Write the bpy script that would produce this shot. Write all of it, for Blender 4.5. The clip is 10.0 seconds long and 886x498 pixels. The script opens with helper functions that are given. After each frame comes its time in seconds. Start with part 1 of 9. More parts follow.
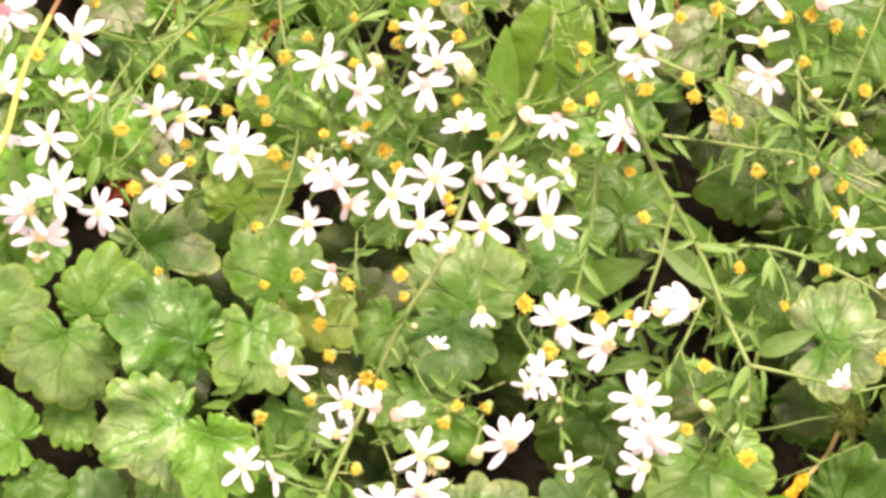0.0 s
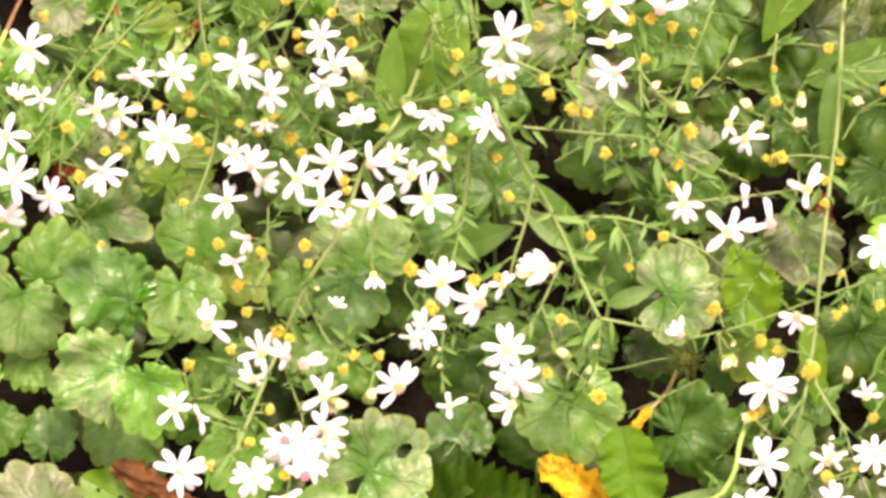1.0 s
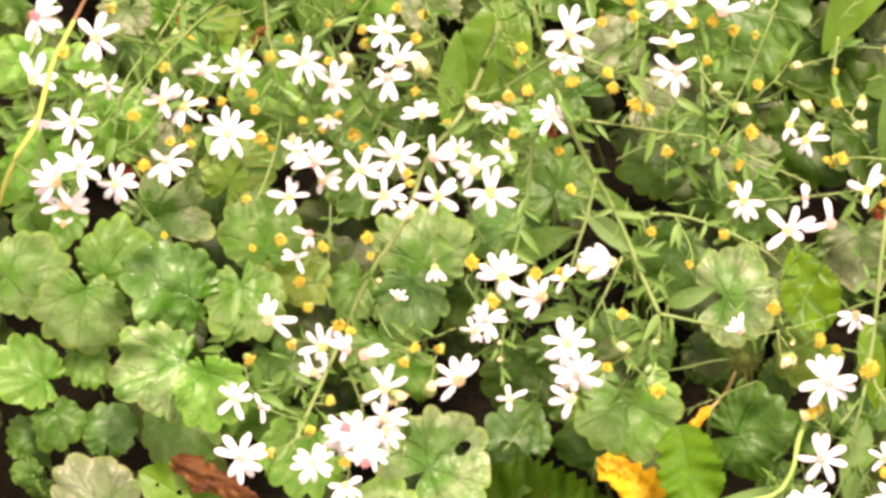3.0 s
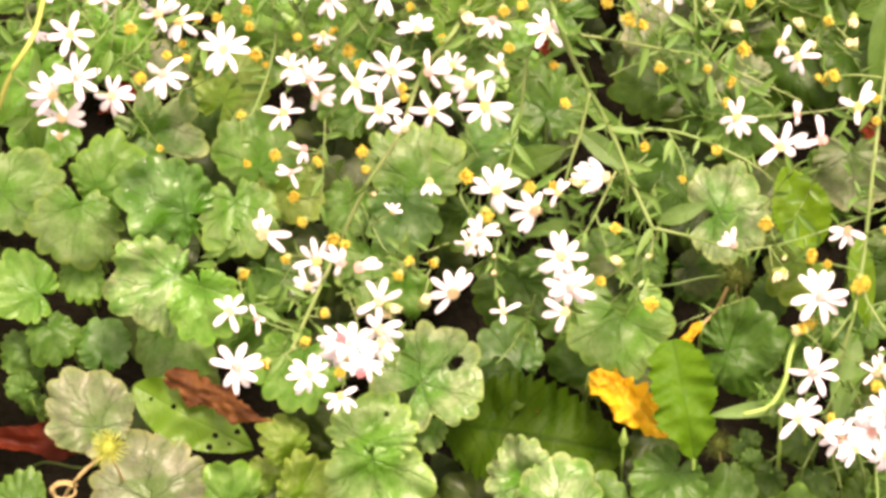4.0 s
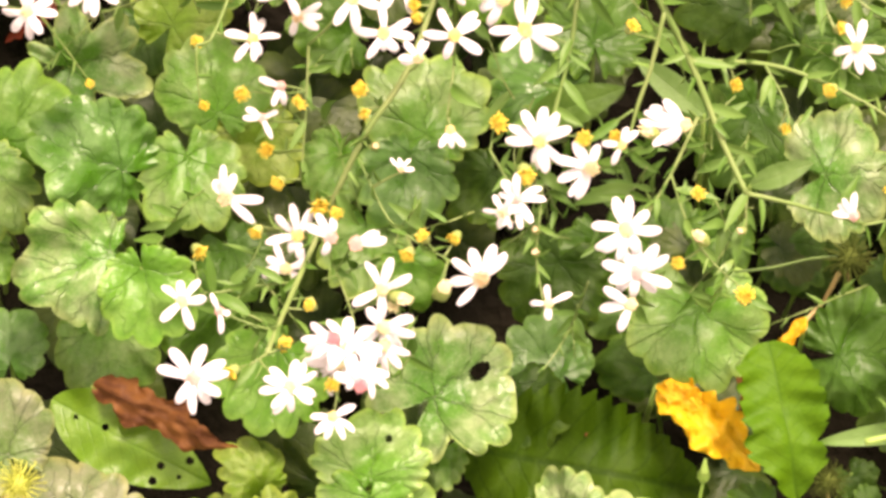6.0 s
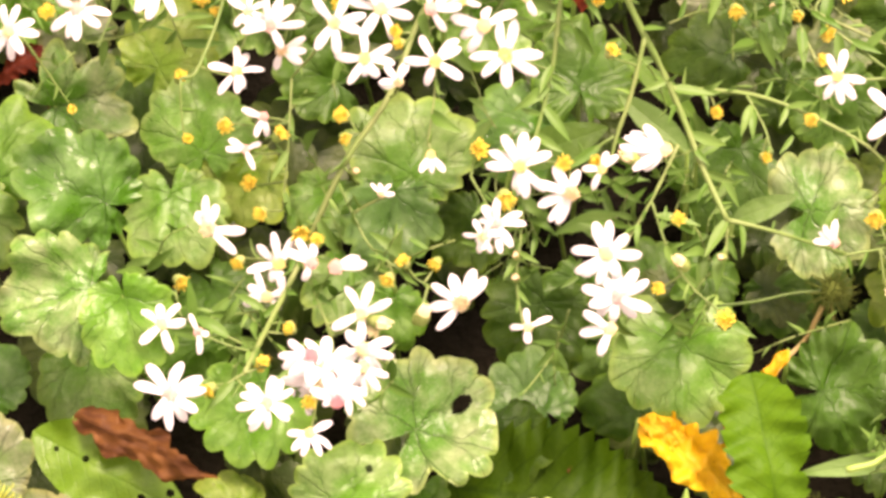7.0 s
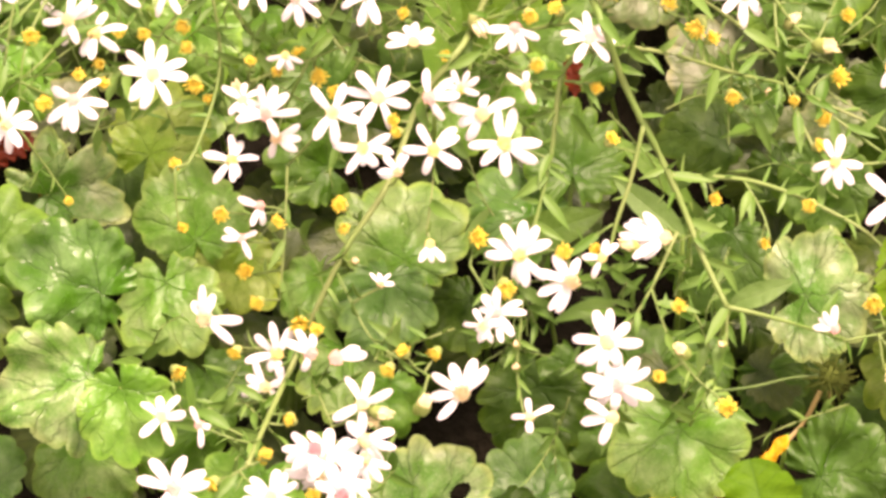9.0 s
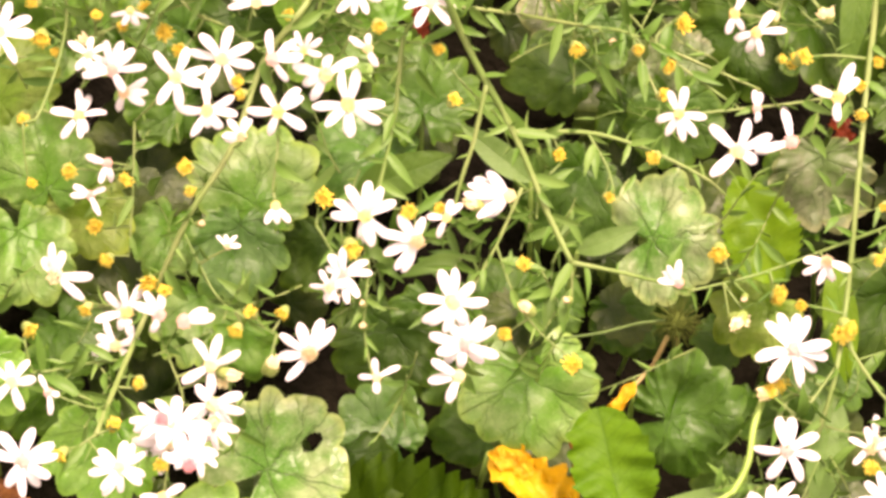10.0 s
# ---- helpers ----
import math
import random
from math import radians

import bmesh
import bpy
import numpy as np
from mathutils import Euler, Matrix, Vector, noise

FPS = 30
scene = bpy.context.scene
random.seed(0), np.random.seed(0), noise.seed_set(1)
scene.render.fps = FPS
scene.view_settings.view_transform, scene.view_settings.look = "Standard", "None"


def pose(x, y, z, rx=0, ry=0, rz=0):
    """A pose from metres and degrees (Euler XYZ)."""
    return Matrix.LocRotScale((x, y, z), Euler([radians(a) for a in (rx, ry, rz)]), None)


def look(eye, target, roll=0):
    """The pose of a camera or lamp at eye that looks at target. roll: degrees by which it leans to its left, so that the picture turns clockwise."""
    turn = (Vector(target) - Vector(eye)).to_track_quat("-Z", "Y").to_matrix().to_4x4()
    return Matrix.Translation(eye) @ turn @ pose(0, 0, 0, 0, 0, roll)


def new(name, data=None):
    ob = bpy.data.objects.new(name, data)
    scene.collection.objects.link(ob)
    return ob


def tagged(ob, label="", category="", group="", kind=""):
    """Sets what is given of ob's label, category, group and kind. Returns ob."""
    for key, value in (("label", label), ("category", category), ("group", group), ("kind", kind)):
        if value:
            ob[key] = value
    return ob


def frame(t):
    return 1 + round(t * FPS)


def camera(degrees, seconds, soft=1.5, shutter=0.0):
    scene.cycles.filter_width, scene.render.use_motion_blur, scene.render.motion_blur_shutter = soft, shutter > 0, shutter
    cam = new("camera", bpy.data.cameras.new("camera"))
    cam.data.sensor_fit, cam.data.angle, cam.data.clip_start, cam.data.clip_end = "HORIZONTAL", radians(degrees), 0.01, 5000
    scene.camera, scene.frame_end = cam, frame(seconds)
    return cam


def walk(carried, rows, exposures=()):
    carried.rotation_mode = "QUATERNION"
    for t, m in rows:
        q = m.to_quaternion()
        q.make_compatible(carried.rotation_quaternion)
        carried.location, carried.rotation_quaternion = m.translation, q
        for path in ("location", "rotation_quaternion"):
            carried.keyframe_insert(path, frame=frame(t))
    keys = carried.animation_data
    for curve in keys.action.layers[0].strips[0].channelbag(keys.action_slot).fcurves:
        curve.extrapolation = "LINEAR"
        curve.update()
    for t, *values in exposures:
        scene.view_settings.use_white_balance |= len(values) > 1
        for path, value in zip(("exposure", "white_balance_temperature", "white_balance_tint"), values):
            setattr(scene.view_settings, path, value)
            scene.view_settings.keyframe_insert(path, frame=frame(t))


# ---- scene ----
cam = camera(12.0, 10.0, soft=3.3)
PATH = [
    (0, (0.0258, -0.3133, 0.9686), (-0.00729, 0.05966, 0.04139), -5.00),
    (0.2, (0.0370, -0.3315, 1.0621), (0.00189, 0.02286, 0.12761), -5.75),
    (0.5, (0.0365, -0.3285, 1.1498), (0.01577, -0.00760, 0.20285), -4.48),
    (1, (0.0445, -0.3461, 1.1483), (0.02447, -0.00899, 0.20701), -4.12),
    (1.5, (0.0392, -0.3686, 1.1449), (0.01105, -0.00672, 0.21308), -4.65),
    (2, (0.0307, -0.3824, 1.1400), (0.00688, -0.00609, 0.21379), -3.70),
    (2.2, (0.0262, -0.3829, 1.1398), (0.00723, -0.00521, 0.21409), -2.93),
    (3.3, (0.0371, -0.4060, 1.1326), (0.00910, -0.02431, 0.20875), -4.19),
    (3.5, (0.0163, -0.4083, 1.1363), (0.00696, -0.03130, 0.21014), -1.50),
    (4, (0.0240, -0.4258, 1.1303), (0.00863, -0.04353, 0.20640), -2.23),
    (4.5, (0.0073, -0.4287, 1.1308), (0.00820, -0.04674, 0.20664), 0.01),
    (4.7, (0.0080, -0.4359, 1.1258), (0.01001, -0.04601, 0.20492), 0.27),
    (5, (-0.0007, -0.3748, 0.9884), (0.00635, 0.01841, 0.06897), 1.14),
    (5.2, (-0.0114, -0.3213, 0.9079), (0.00724, 0.05591, -0.01801), 2.31),
    (5.5, (-0.0095, -0.3240, 0.8563), (0.00730, 0.06880, -0.06316), 2.53),
    (5.7, (-0.0093, -0.3162, 0.8627), (0.00625, 0.06068, -0.06344), 2.42),
    (6.8, (0.0039, -0.3443, 0.8510), (0.00241, 0.06940, -0.05946), 0.10),
    (7, (0.0071, -0.3660, 0.8401), (0.00499, 0.07405, -0.05788), 0.16),
    (7.5, (0.0014, -0.3555, 0.8457), (0.00967, 0.08707, -0.05099), 1.16),
    (8, (0.0013, -0.3506, 0.8463), (0.00346, 0.09459, -0.04910), 0.44),
    (8.5, (-0.0134, -0.3553, 0.8438), (0.00675, 0.09748, -0.04760), 2.51),
    (9, (-0.0127, -0.3531, 0.8438), (0.00807, 0.09219, -0.05136), 2.35),
    (9.5, (0.0005, -0.3566, 0.8432), (0.02968, 0.08607, -0.05302), 3.00),
    (9.7, (0.0182, -0.3565, 0.8382), (0.03505, 0.08727, -0.05775), 0.79),
    (10, (0.0073, -0.2989, 0.8746), (0.04139, 0.07196, -0.05344), 3.88),
]
walk(cam, [(t, look(eye, target, roll)) for t, eye, target, roll in PATH], exposures=[(0.0, 1.47, 7400, 37), (2.2, 1.47, 7500, 37), (4.5, 1.40, 7850, 35), (5.7, 1.44, 7850, 34), (7.0, 1.55, 8050, 40), (10.0, 1.54, 8100, 41)])

# ---- light: a bright overcast sky ----
world = bpy.data.worlds.new("overcast_sky")
scene.world = world
world.use_nodes = True
wn = world.node_tree
sky = wn.nodes.new("ShaderNodeTexSky")
sky.sky_type = "NISHITA"
sky.sun_disc = False
sky.sun_elevation = radians(58)
sky.sun_rotation = radians(200)
sky.dust_density = 4.0
sky.air_density = 1.0
haze = wn.nodes.new("ShaderNodeMix")
haze.data_type = "RGBA"
haze.inputs[0].default_value = 0.75
haze.inputs[7].default_value = (9.4, 8.8, 7.5, 1)
wn.links.new(sky.outputs[0], haze.inputs[6])
wn.links.new(haze.outputs[2], wn.nodes["Background"].inputs[0])
wn.nodes["Background"].inputs[1].default_value = 0.075
sun_data = bpy.data.lights.new("sun", "SUN")
sun_data.energy = 3.4
sun_data.angle = radians(24)
sun_data.color = (1.0, 0.95, 0.84)
sun = new("sun", sun_data)
sun.matrix_world = look((0.6, 0.9, 2.2), (0, 0, 0))

# ---- materials ----


def node(tree, kind, **values):
    """A node whose inputs are set by value or linked to a socket; keys are input names or i0, i1, ..."""
    n = tree.nodes.new(kind)
    for key, value in values.items():
        slot = n.inputs[int(key[1:])] if key[0] == "i" and key[1:].isdigit() else n.inputs[key.replace("_", " ")]
        if isinstance(value, bpy.types.NodeSocket):
            tree.links.new(value, slot)
        else:
            slot.default_value = value
    return n


def calc(tree, how, *values, clamp=False):
    n = tree.nodes.new("ShaderNodeMath")
    n.operation, n.use_clamp = how, clamp
    for slot, value in zip(n.inputs, values):
        if isinstance(value, bpy.types.NodeSocket):
            tree.links.new(value, slot)
        else:
            slot.default_value = value
    return n.outputs[0]


def blend(tree, factor, a, b, how="MIX"):
    n = tree.nodes.new("ShaderNodeMix")
    n.data_type, n.blend_type = "RGBA", how
    for slot, value in ((n.inputs[0], factor), (n.inputs[6], a), (n.inputs[7], b)):
        if isinstance(value, bpy.types.NodeSocket):
            tree.links.new(value, slot)
        else:
            slot.default_value = value
    return n.outputs[2]


def ramp(tree, value, low, high):
    n = tree.nodes.new("ShaderNodeMapRange")
    n.interpolation_type = "SMOOTHSTEP"
    tree.links.new(value, n.inputs[0])
    n.inputs[1].default_value, n.inputs[2].default_value = low, high
    return n.outputs[0]


def fresh_material(name):
    m = bpy.data.materials.new(name)
    m.use_nodes = True
    m.node_tree.nodes.clear()
    return m, m.node_tree


def finish(tree, base, rough, bump=None, through_light=0.0, thin_colour=None, spec=0.5):
    p = node(tree, "ShaderNodeBsdfPrincipled", Base_Color=base, Roughness=rough)
    p.inputs["Specular IOR Level"].default_value = spec
    if bump is not None:
        tree.links.new(bump, p.inputs["Normal"])
    surface = p.outputs[0]
    if through_light:
        t = node(tree, "ShaderNodeBsdfTranslucent", Color=thin_colour if thin_colour is not None else base)
        surface = node(tree, "ShaderNodeMixShader", i0=through_light, i1=surface, i2=t.outputs[0]).outputs[0]
    tree.links.new(surface, tree.nodes.new("ShaderNodeOutputMaterial").inputs[0])


def leaf_material(name, one, two, vein, rough, island=False, pinnate=False, spots=0.0, shine=0.5, veins=0.33):
    """A leaf blade: veins that spread from the stalk (or from a midrib), a fine net, blotches and a little relief."""
    m, tree = fresh_material(name)
    uv = node(tree, "ShaderNodeUVMap").outputs[0]
    if island:
        chance = node(tree, "ShaderNodeNewGeometry").outputs["Random Per Island"]
    else:
        chance = node(tree, "ShaderNodeObjectInfo").outputs["Random"]
    shift = node(tree, "ShaderNodeVectorMath", i0=uv, i1=(0, 0, 0))
    shift.operation = "ADD"
    tree.links.new(node(tree, "ShaderNodeCombineXYZ", X=calc(tree, "MULTIPLY", chance, 37.0), Y=calc(tree, "MULTIPLY", chance, 11.0)).outputs[0], shift.inputs[1])
    own = shift.outputs[0]
    wobble = node(tree, "ShaderNodeTexNoise", Vector=own, Scale=3.5, Detail=2.0)
    parts = node(tree, "ShaderNodeSeparateXYZ", Vector=uv)
    dx = calc(tree, "MULTIPLY", calc(tree, "SUBTRACT", wobble.outputs[0], 0.5), 0.20 if pinnate else 0.34)
    x, y = calc(tree, "ADD", parts.outputs[0], dx), parts.outputs[1]
    if pinnate:
        mid = calc(tree, "ABSOLUTE", parts.outputs[0])
        along = calc(tree, "SUBTRACT", y, calc(tree, "MULTIPLY", calc(tree, "ABSOLUTE", x), 0.8))
        side = calc(tree, "PINGPONG", calc(tree, "MULTIPLY", along, 5.5), 0.5)
        v1 = ramp(tree, mid, 0.035, 0.008)
        v2 = calc(tree, "MULTIPLY", ramp(tree, side, 0.11, 0.02), 0.65)
    else:
        theta = calc(tree, "ARCTAN2", x, y)
        r = calc(tree, "POWER", calc(tree, "ADD", calc(tree, "MULTIPLY", x, x), calc(tree, "MULTIPLY", y, y)), 0.5)
        off = calc(tree, "PINGPONG", theta, 0.5)
        off = calc(tree, "ABSOLUTE", off)
        v1 = ramp(tree, calc(tree, "MULTIPLY", r, off), 0.022, 0.004)
        fork = calc(tree, "SUBTRACT", off, calc(tree, "MULTIPLY", calc(tree, "MAXIMUM", calc(tree, "SUBTRACT", r, 0.30), 0.0), 0.48))
        v2 = calc(tree, "MULTIPLY", ramp(tree, calc(tree, "MULTIPLY", r, calc(tree, "ABSOLUTE", fork)), 0.021, 0.004), ramp(tree, r, 0.32, 0.42))
        fork = calc(tree, "SUBTRACT", calc(tree, "ABSOLUTE", fork), calc(tree, "MULTIPLY", calc(tree, "MAXIMUM", calc(tree, "SUBTRACT", r, 0.68), 0.0), 0.5))
        v3 = calc(tree, "MULTIPLY", ramp(tree, calc(tree, "MULTIPLY", r, calc(tree, "ABSOLUTE", fork)), 0.016, 0.003), ramp(tree, r, 0.68, 0.76))
        v2 = calc(tree, "MAXIMUM", calc(tree, "MULTIPLY", v2, 0.8), calc(tree, "MULTIPLY", v3, 0.6))
    lines = calc(tree, "MAXIMUM", v1, v2)
    cells = tree.nodes.new("ShaderNodeTexVoronoi")
    cells.feature = "DISTANCE_TO_EDGE"
    cells.inputs["Scale"].default_value = 6.5
    tree.links.new(own, cells.inputs["Vector"])
    net = ramp(tree, cells.outputs["Distance"], 0.10, 0.0)
    pillow = ramp(tree, cells.outputs["Distance"], 0.0, 0.35)
    blotch = node(tree, "ShaderNodeTexNoise", Vector=own, Scale=2.2, Detail=4.0, Roughness=0.6)
    fine = node(tree, "ShaderNodeTexNoise", Vector=own, Scale=26.0, Detail=3.0)
    amount = calc(tree, "ADD", calc(tree, "MULTIPLY", ramp(tree, blotch.outputs[0], 0.26, 0.74), 0.75), calc(tree, "MULTIPLY", chance, 0.35), clamp=True)
    # second tone grows outwards from the stalk: leaf colour plus painted sky sheen
    if not pinnate:
        reach = calc(tree, "ADD", r, calc(tree, "MULTIPLY", calc(tree, "SUBTRACT", blotch.outputs[0], 0.5), 0.9))
        amount = calc(tree, "MULTIPLY", amount, ramp(tree, reach, 0.10, 0.85))
    base = blend(tree, amount, one, two)
    base = blend(tree, calc(tree, "MULTIPLY", lines, veins * 0.67 if pinnate else veins), base, vein)
    base = blend(tree, calc(tree, "MULTIPLY", net, 0.08 if pinnate else 0.14), base, vein)
    base = blend(tree, calc(tree, "MULTIPLY", ramp(tree, fine.outputs[0], 0.45, 0.75), 0.20), base, tuple(min(c * 1.45 + 0.01, 1) for c in two[:3]) + (1,))
    rim = node(tree, "ShaderNodeAttribute")
    rim.attribute_name = "rim"
    edge = calc(tree, "MULTIPLY", ramp(tree, calc(tree, "ADD", rim.outputs["Fac"], calc(tree, "MULTIPLY", calc(tree, "SUBTRACT", blotch.outputs[0], 0.5), 0.25)), 0.86, 1.0), calc(tree, "ADD", calc(tree, "MULTIPLY", chance, 0.35), 0.15))
    base = blend(tree, edge, base, tuple(min(c * 1.25 + 0.02, 1) for c in two[:2]) + (two[2] * 0.45, 1))
    if spots:
        dots = node(tree, "ShaderNodeTexNoise", Vector=own, Scale=7.0, Detail=3.0, Roughness=0.7)
        base = blend(tree, calc(tree, "MULTIPLY", ramp(tree, dots.outputs[0], 0.64, 0.70), spots), base, (0.10, 0.06, 0.02, 1))
    height = calc(tree, "ADD", calc(tree, "MULTIPLY", lines, -0.2 if pinnate else -0.55), calc(tree, "MULTIPLY", fine.outputs[0], 0.24))
    height = calc(tree, "ADD", height, calc(tree, "MULTIPLY", pillow, 0.10 if pinnate else 0.14))
    bump = node(tree, "ShaderNodeBump", Height=height, Strength=0.55, Distance=0.0009)
    gloss = calc(tree, "ADD", calc(tree, "MULTIPLY", blotch.outputs[0], 0.25), rough - 0.13)
    finish(tree, base, gloss, bump.outputs[0], 0.22, None, shine)
    return m


def plain_material(name, one, two, rough, scale=300.0, through_light=0.0, depth=0.0002, spec=0.4):
    """Colour that wanders between two tones, at two scales, with slight relief."""
    m, tree = fresh_material(name)
    world_place = node(tree, "ShaderNodeNewGeometry").outputs["Position"]
    chance = node(tree, "ShaderNodeObjectInfo").outputs["Random"]
    big = node(tree, "ShaderNodeTexNoise", Vector=world_place, Scale=scale * 0.25, Detail=3.0)
    small = node(tree, "ShaderNodeTexNoise", Vector=world_place, Scale=scale * 3.0, Detail=4.0)
    amount = calc(tree, "ADD", calc(tree, "MULTIPLY", ramp(tree, big.outputs[0], 0.3, 0.7), 0.6), calc(tree, "MULTIPLY", small.outputs[0], 0.3))
    amount = calc(tree, "ADD", amount, calc(tree, "MULTIPLY", calc(tree, "SUBTRACT", chance, 0.5), 0.5), clamp=True)
    base = blend(tree, amount, one, two)
    bump = node(tree, "ShaderNodeBump", Height=small.outputs[0], Strength=0.6, Distance=depth)
    finish(tree, base, rough, bump.outputs[0], through_light, None, spec)
    return m


LEAF = {
    "fresh": leaf_material("leaf_fresh", (0.052, 0.205, 0.003, 1), (0.152, 0.326, 0.056, 1), (0.018, 0.075, 0.003, 1), 0.38, shine=0.5),
    "glossy": leaf_material("leaf_glossy", (0.034, 0.155, 0.004, 1), (0.132, 0.290, 0.078, 1), (0.018, 0.075, 0.004, 1), 0.32, shine=0.7),
    "lime": leaf_material("leaf_lime", (0.110, 0.255, 0.008, 1), (0.255, 0.365, 0.080, 1), (0.055, 0.140, 0.008, 1), 0.42, spots=0.5),
    "pale": leaf_material("leaf_pale", (0.060, 0.225, 0.006, 1), (0.216, 0.352, 0.118, 1), (0.030, 0.095, 0.006, 1), 0.38, spots=0.15, shine=0.5, veins=0.45),
    # whitish second tone here carries the sky's sheen as colour
    "silver_sheen": leaf_material("leaf_silver_sheen", (0.050, 0.210, 0.008, 1), (0.320, 0.400, 0.210, 1), (0.030, 0.085, 0.010, 1), 0.36, spots=0.1, shine=0.5, veins=0.6),
    "grey": leaf_material("leaf_grey", (0.065, 0.145, 0.022, 1), (0.195, 0.214, 0.130, 1), (0.036, 0.066, 0.018, 1), 0.42, spots=0.3, veins=0.55),
    # dull and dark lower the leaf green, partly to imitate shade on them
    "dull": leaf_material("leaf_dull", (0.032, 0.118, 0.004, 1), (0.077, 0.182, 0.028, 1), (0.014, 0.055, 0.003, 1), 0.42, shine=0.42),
    "dark": leaf_material("leaf_dark_shaded", (0.019, 0.066, 0.003, 1), (0.048, 0.110, 0.010, 1), (0.010, 0.036, 0.003, 1), 0.45, shine=0.3),
}
BLADE = {
    "fresh": leaf_material("blade_fresh", (0.060, 0.190, 0.009, 1), (0.110, 0.250, 0.022, 1), (0.110, 0.240, 0.035, 1), 0.42, pinnate=True),
    "lime": leaf_material("blade_lime", (0.075, 0.195, 0.002, 1), (0.125, 0.255, 0.004, 1), (0.060, 0.165, 0.002, 1), 0.5, pinnate=True, shine=0.3),
    "crimped": leaf_material("blade_crimped", (0.040, 0.130, 0.001, 1), (0.066, 0.168, 0.002, 1), (0.020, 0.075, 0.001, 1), 0.6, pinnate=True, shine=0.2, veins=0.5),
    "wavy": leaf_material("blade_wavy", (0.060, 0.175, 0.005, 1), (0.105, 0.225, 0.010, 1), (0.050, 0.140, 0.006, 1), 0.45, pinnate=True),
    "deep": leaf_material("blade_deep", (0.040, 0.115, 0.009, 1), (0.068, 0.155, 0.016, 1), (0.100, 0.200, 0.040, 1), 0.5, pinnate=True, shine=0.3),
    "pale": leaf_material("blade_pale", (0.085, 0.205, 0.028, 1), (0.140, 0.270, 0.070, 1), (0.110, 0.210, 0.040, 1), 0.45, pinnate=True),
    "dark": leaf_material("blade_dark", (0.020, 0.066, 0.001, 1), (0.042, 0.098, 0.002, 1), (0.012, 0.040, 0.001, 1), 0.55, pinnate=True, shine=0.12, veins=0.9),
    "yellow": leaf_material("leaf_dying", (0.740, 0.500, 0.020, 1), (0.620, 0.340, 0.018, 1), (0.420, 0.210, 0.015, 1), 0.5, pinnate=True, spots=0.9, shine=0.3),
    "brown": leaf_material("leaf_dead_brown", (0.260, 0.110, 0.025, 1), (0.085, 0.030, 0.010, 1), (0.050, 0.018, 0.008, 1), 0.6, pinnate=True, spots=0.6, shine=0.2),
    "red": leaf_material("leaf_dead_red", (0.150, 0.024, 0.006, 1), (0.075, 0.012, 0.005, 1), (0.040, 0.008, 0.003, 1), 0.5, pinnate=True, spots=0.3, shine=0.15),
}
# ivy green darkened here, so shadow between the upper leaves is partly colour
UNDER = leaf_material("undergrowth_leaf_shaded", (0.022, 0.060, 0.004, 1), (0.070, 0.115, 0.014, 1), (0.014, 0.050, 0.006, 1), 0.45, island=True, spots=0.3)
STEM = {
    "deep": plain_material("grass_green", (0.050, 0.110, 0.015, 1), (0.110, 0.180, 0.040, 1), 0.5),
    "g": plain_material("stem_green", (0.108, 0.205, 0.042, 1), (0.195, 0.255, 0.088, 1), 0.5),
    "pale": plain_material("stem_yellow_green", (0.330, 0.380, 0.080, 1), (0.270, 0.320, 0.065, 1), 0.5),
    "dry": plain_material("stem_dry", (0.230, 0.125, 0.055, 1), (0.170, 0.085, 0.035, 1), 0.6),
    "straw": plain_material("stalk_straw", (0.420, 0.340, 0.150, 1), (0.340, 0.250, 0.090, 1), 0.6),
    "green": plain_material("stalk_green", (0.170, 0.330, 0.050, 1), (0.240, 0.380, 0.090, 1), 0.5),
}
BRACT = plain_material("bract_green", (0.085, 0.230, 0.030, 1), (0.190, 0.330, 0.075, 1), 0.5, through_light=0.25)
LEAFLET = plain_material("leaflet_green", (0.068, 0.192, 0.020, 1), (0.148, 0.282, 0.060, 1), 0.5, 200.0, through_light=0.3)
PETAL = plain_material("petal_white", (0.780, 0.750, 0.780, 1), (0.830, 0.810, 0.820, 1), 0.6, 500.0, 0.30, 0.0001, 0.3)
CALYX = plain_material("calyx_green", (0.160, 0.260, 0.050, 1), (0.300, 0.340, 0.120, 1), 0.6)
DISC = {
    "gold": plain_material("disc_gold", (0.900, 0.735, 0.120, 1), (0.840, 0.640, 0.070, 1), 0.6, 1500.0, 0.2),
    "lemon": plain_material("disc_lemon", (0.890, 0.790, 0.400, 1), (0.850, 0.710, 0.260, 1), 0.6, 1500.0),
    "cream": plain_material("disc_cream", (0.870, 0.800, 0.520, 1), (0.830, 0.730, 0.380, 1), 0.6, 1500.0),
    "pink": plain_material("disc_pink", (0.740, 0.450, 0.430, 1), (0.780, 0.540, 0.440, 1), 0.6, 1500.0),
    "rose": plain_material("disc_rose", (0.660, 0.240, 0.280, 1), (0.720, 0.340, 0.340, 1), 0.6, 1500.0),
    "spent": plain_material("disc_spent", (0.840, 0.730, 0.500, 1), (0.780, 0.600, 0.350, 1), 0.7, 1500.0),
}
BURR = {
    "yellow-green": plain_material("burr_yellow_green", (0.400, 0.440, 0.070, 1), (0.290, 0.360, 0.050, 1), 0.6),
    "olive": plain_material("burr_olive", (0.040, 0.066, 0.010, 1), (0.075, 0.098, 0.020, 1), 0.8, spec=0.1),
}


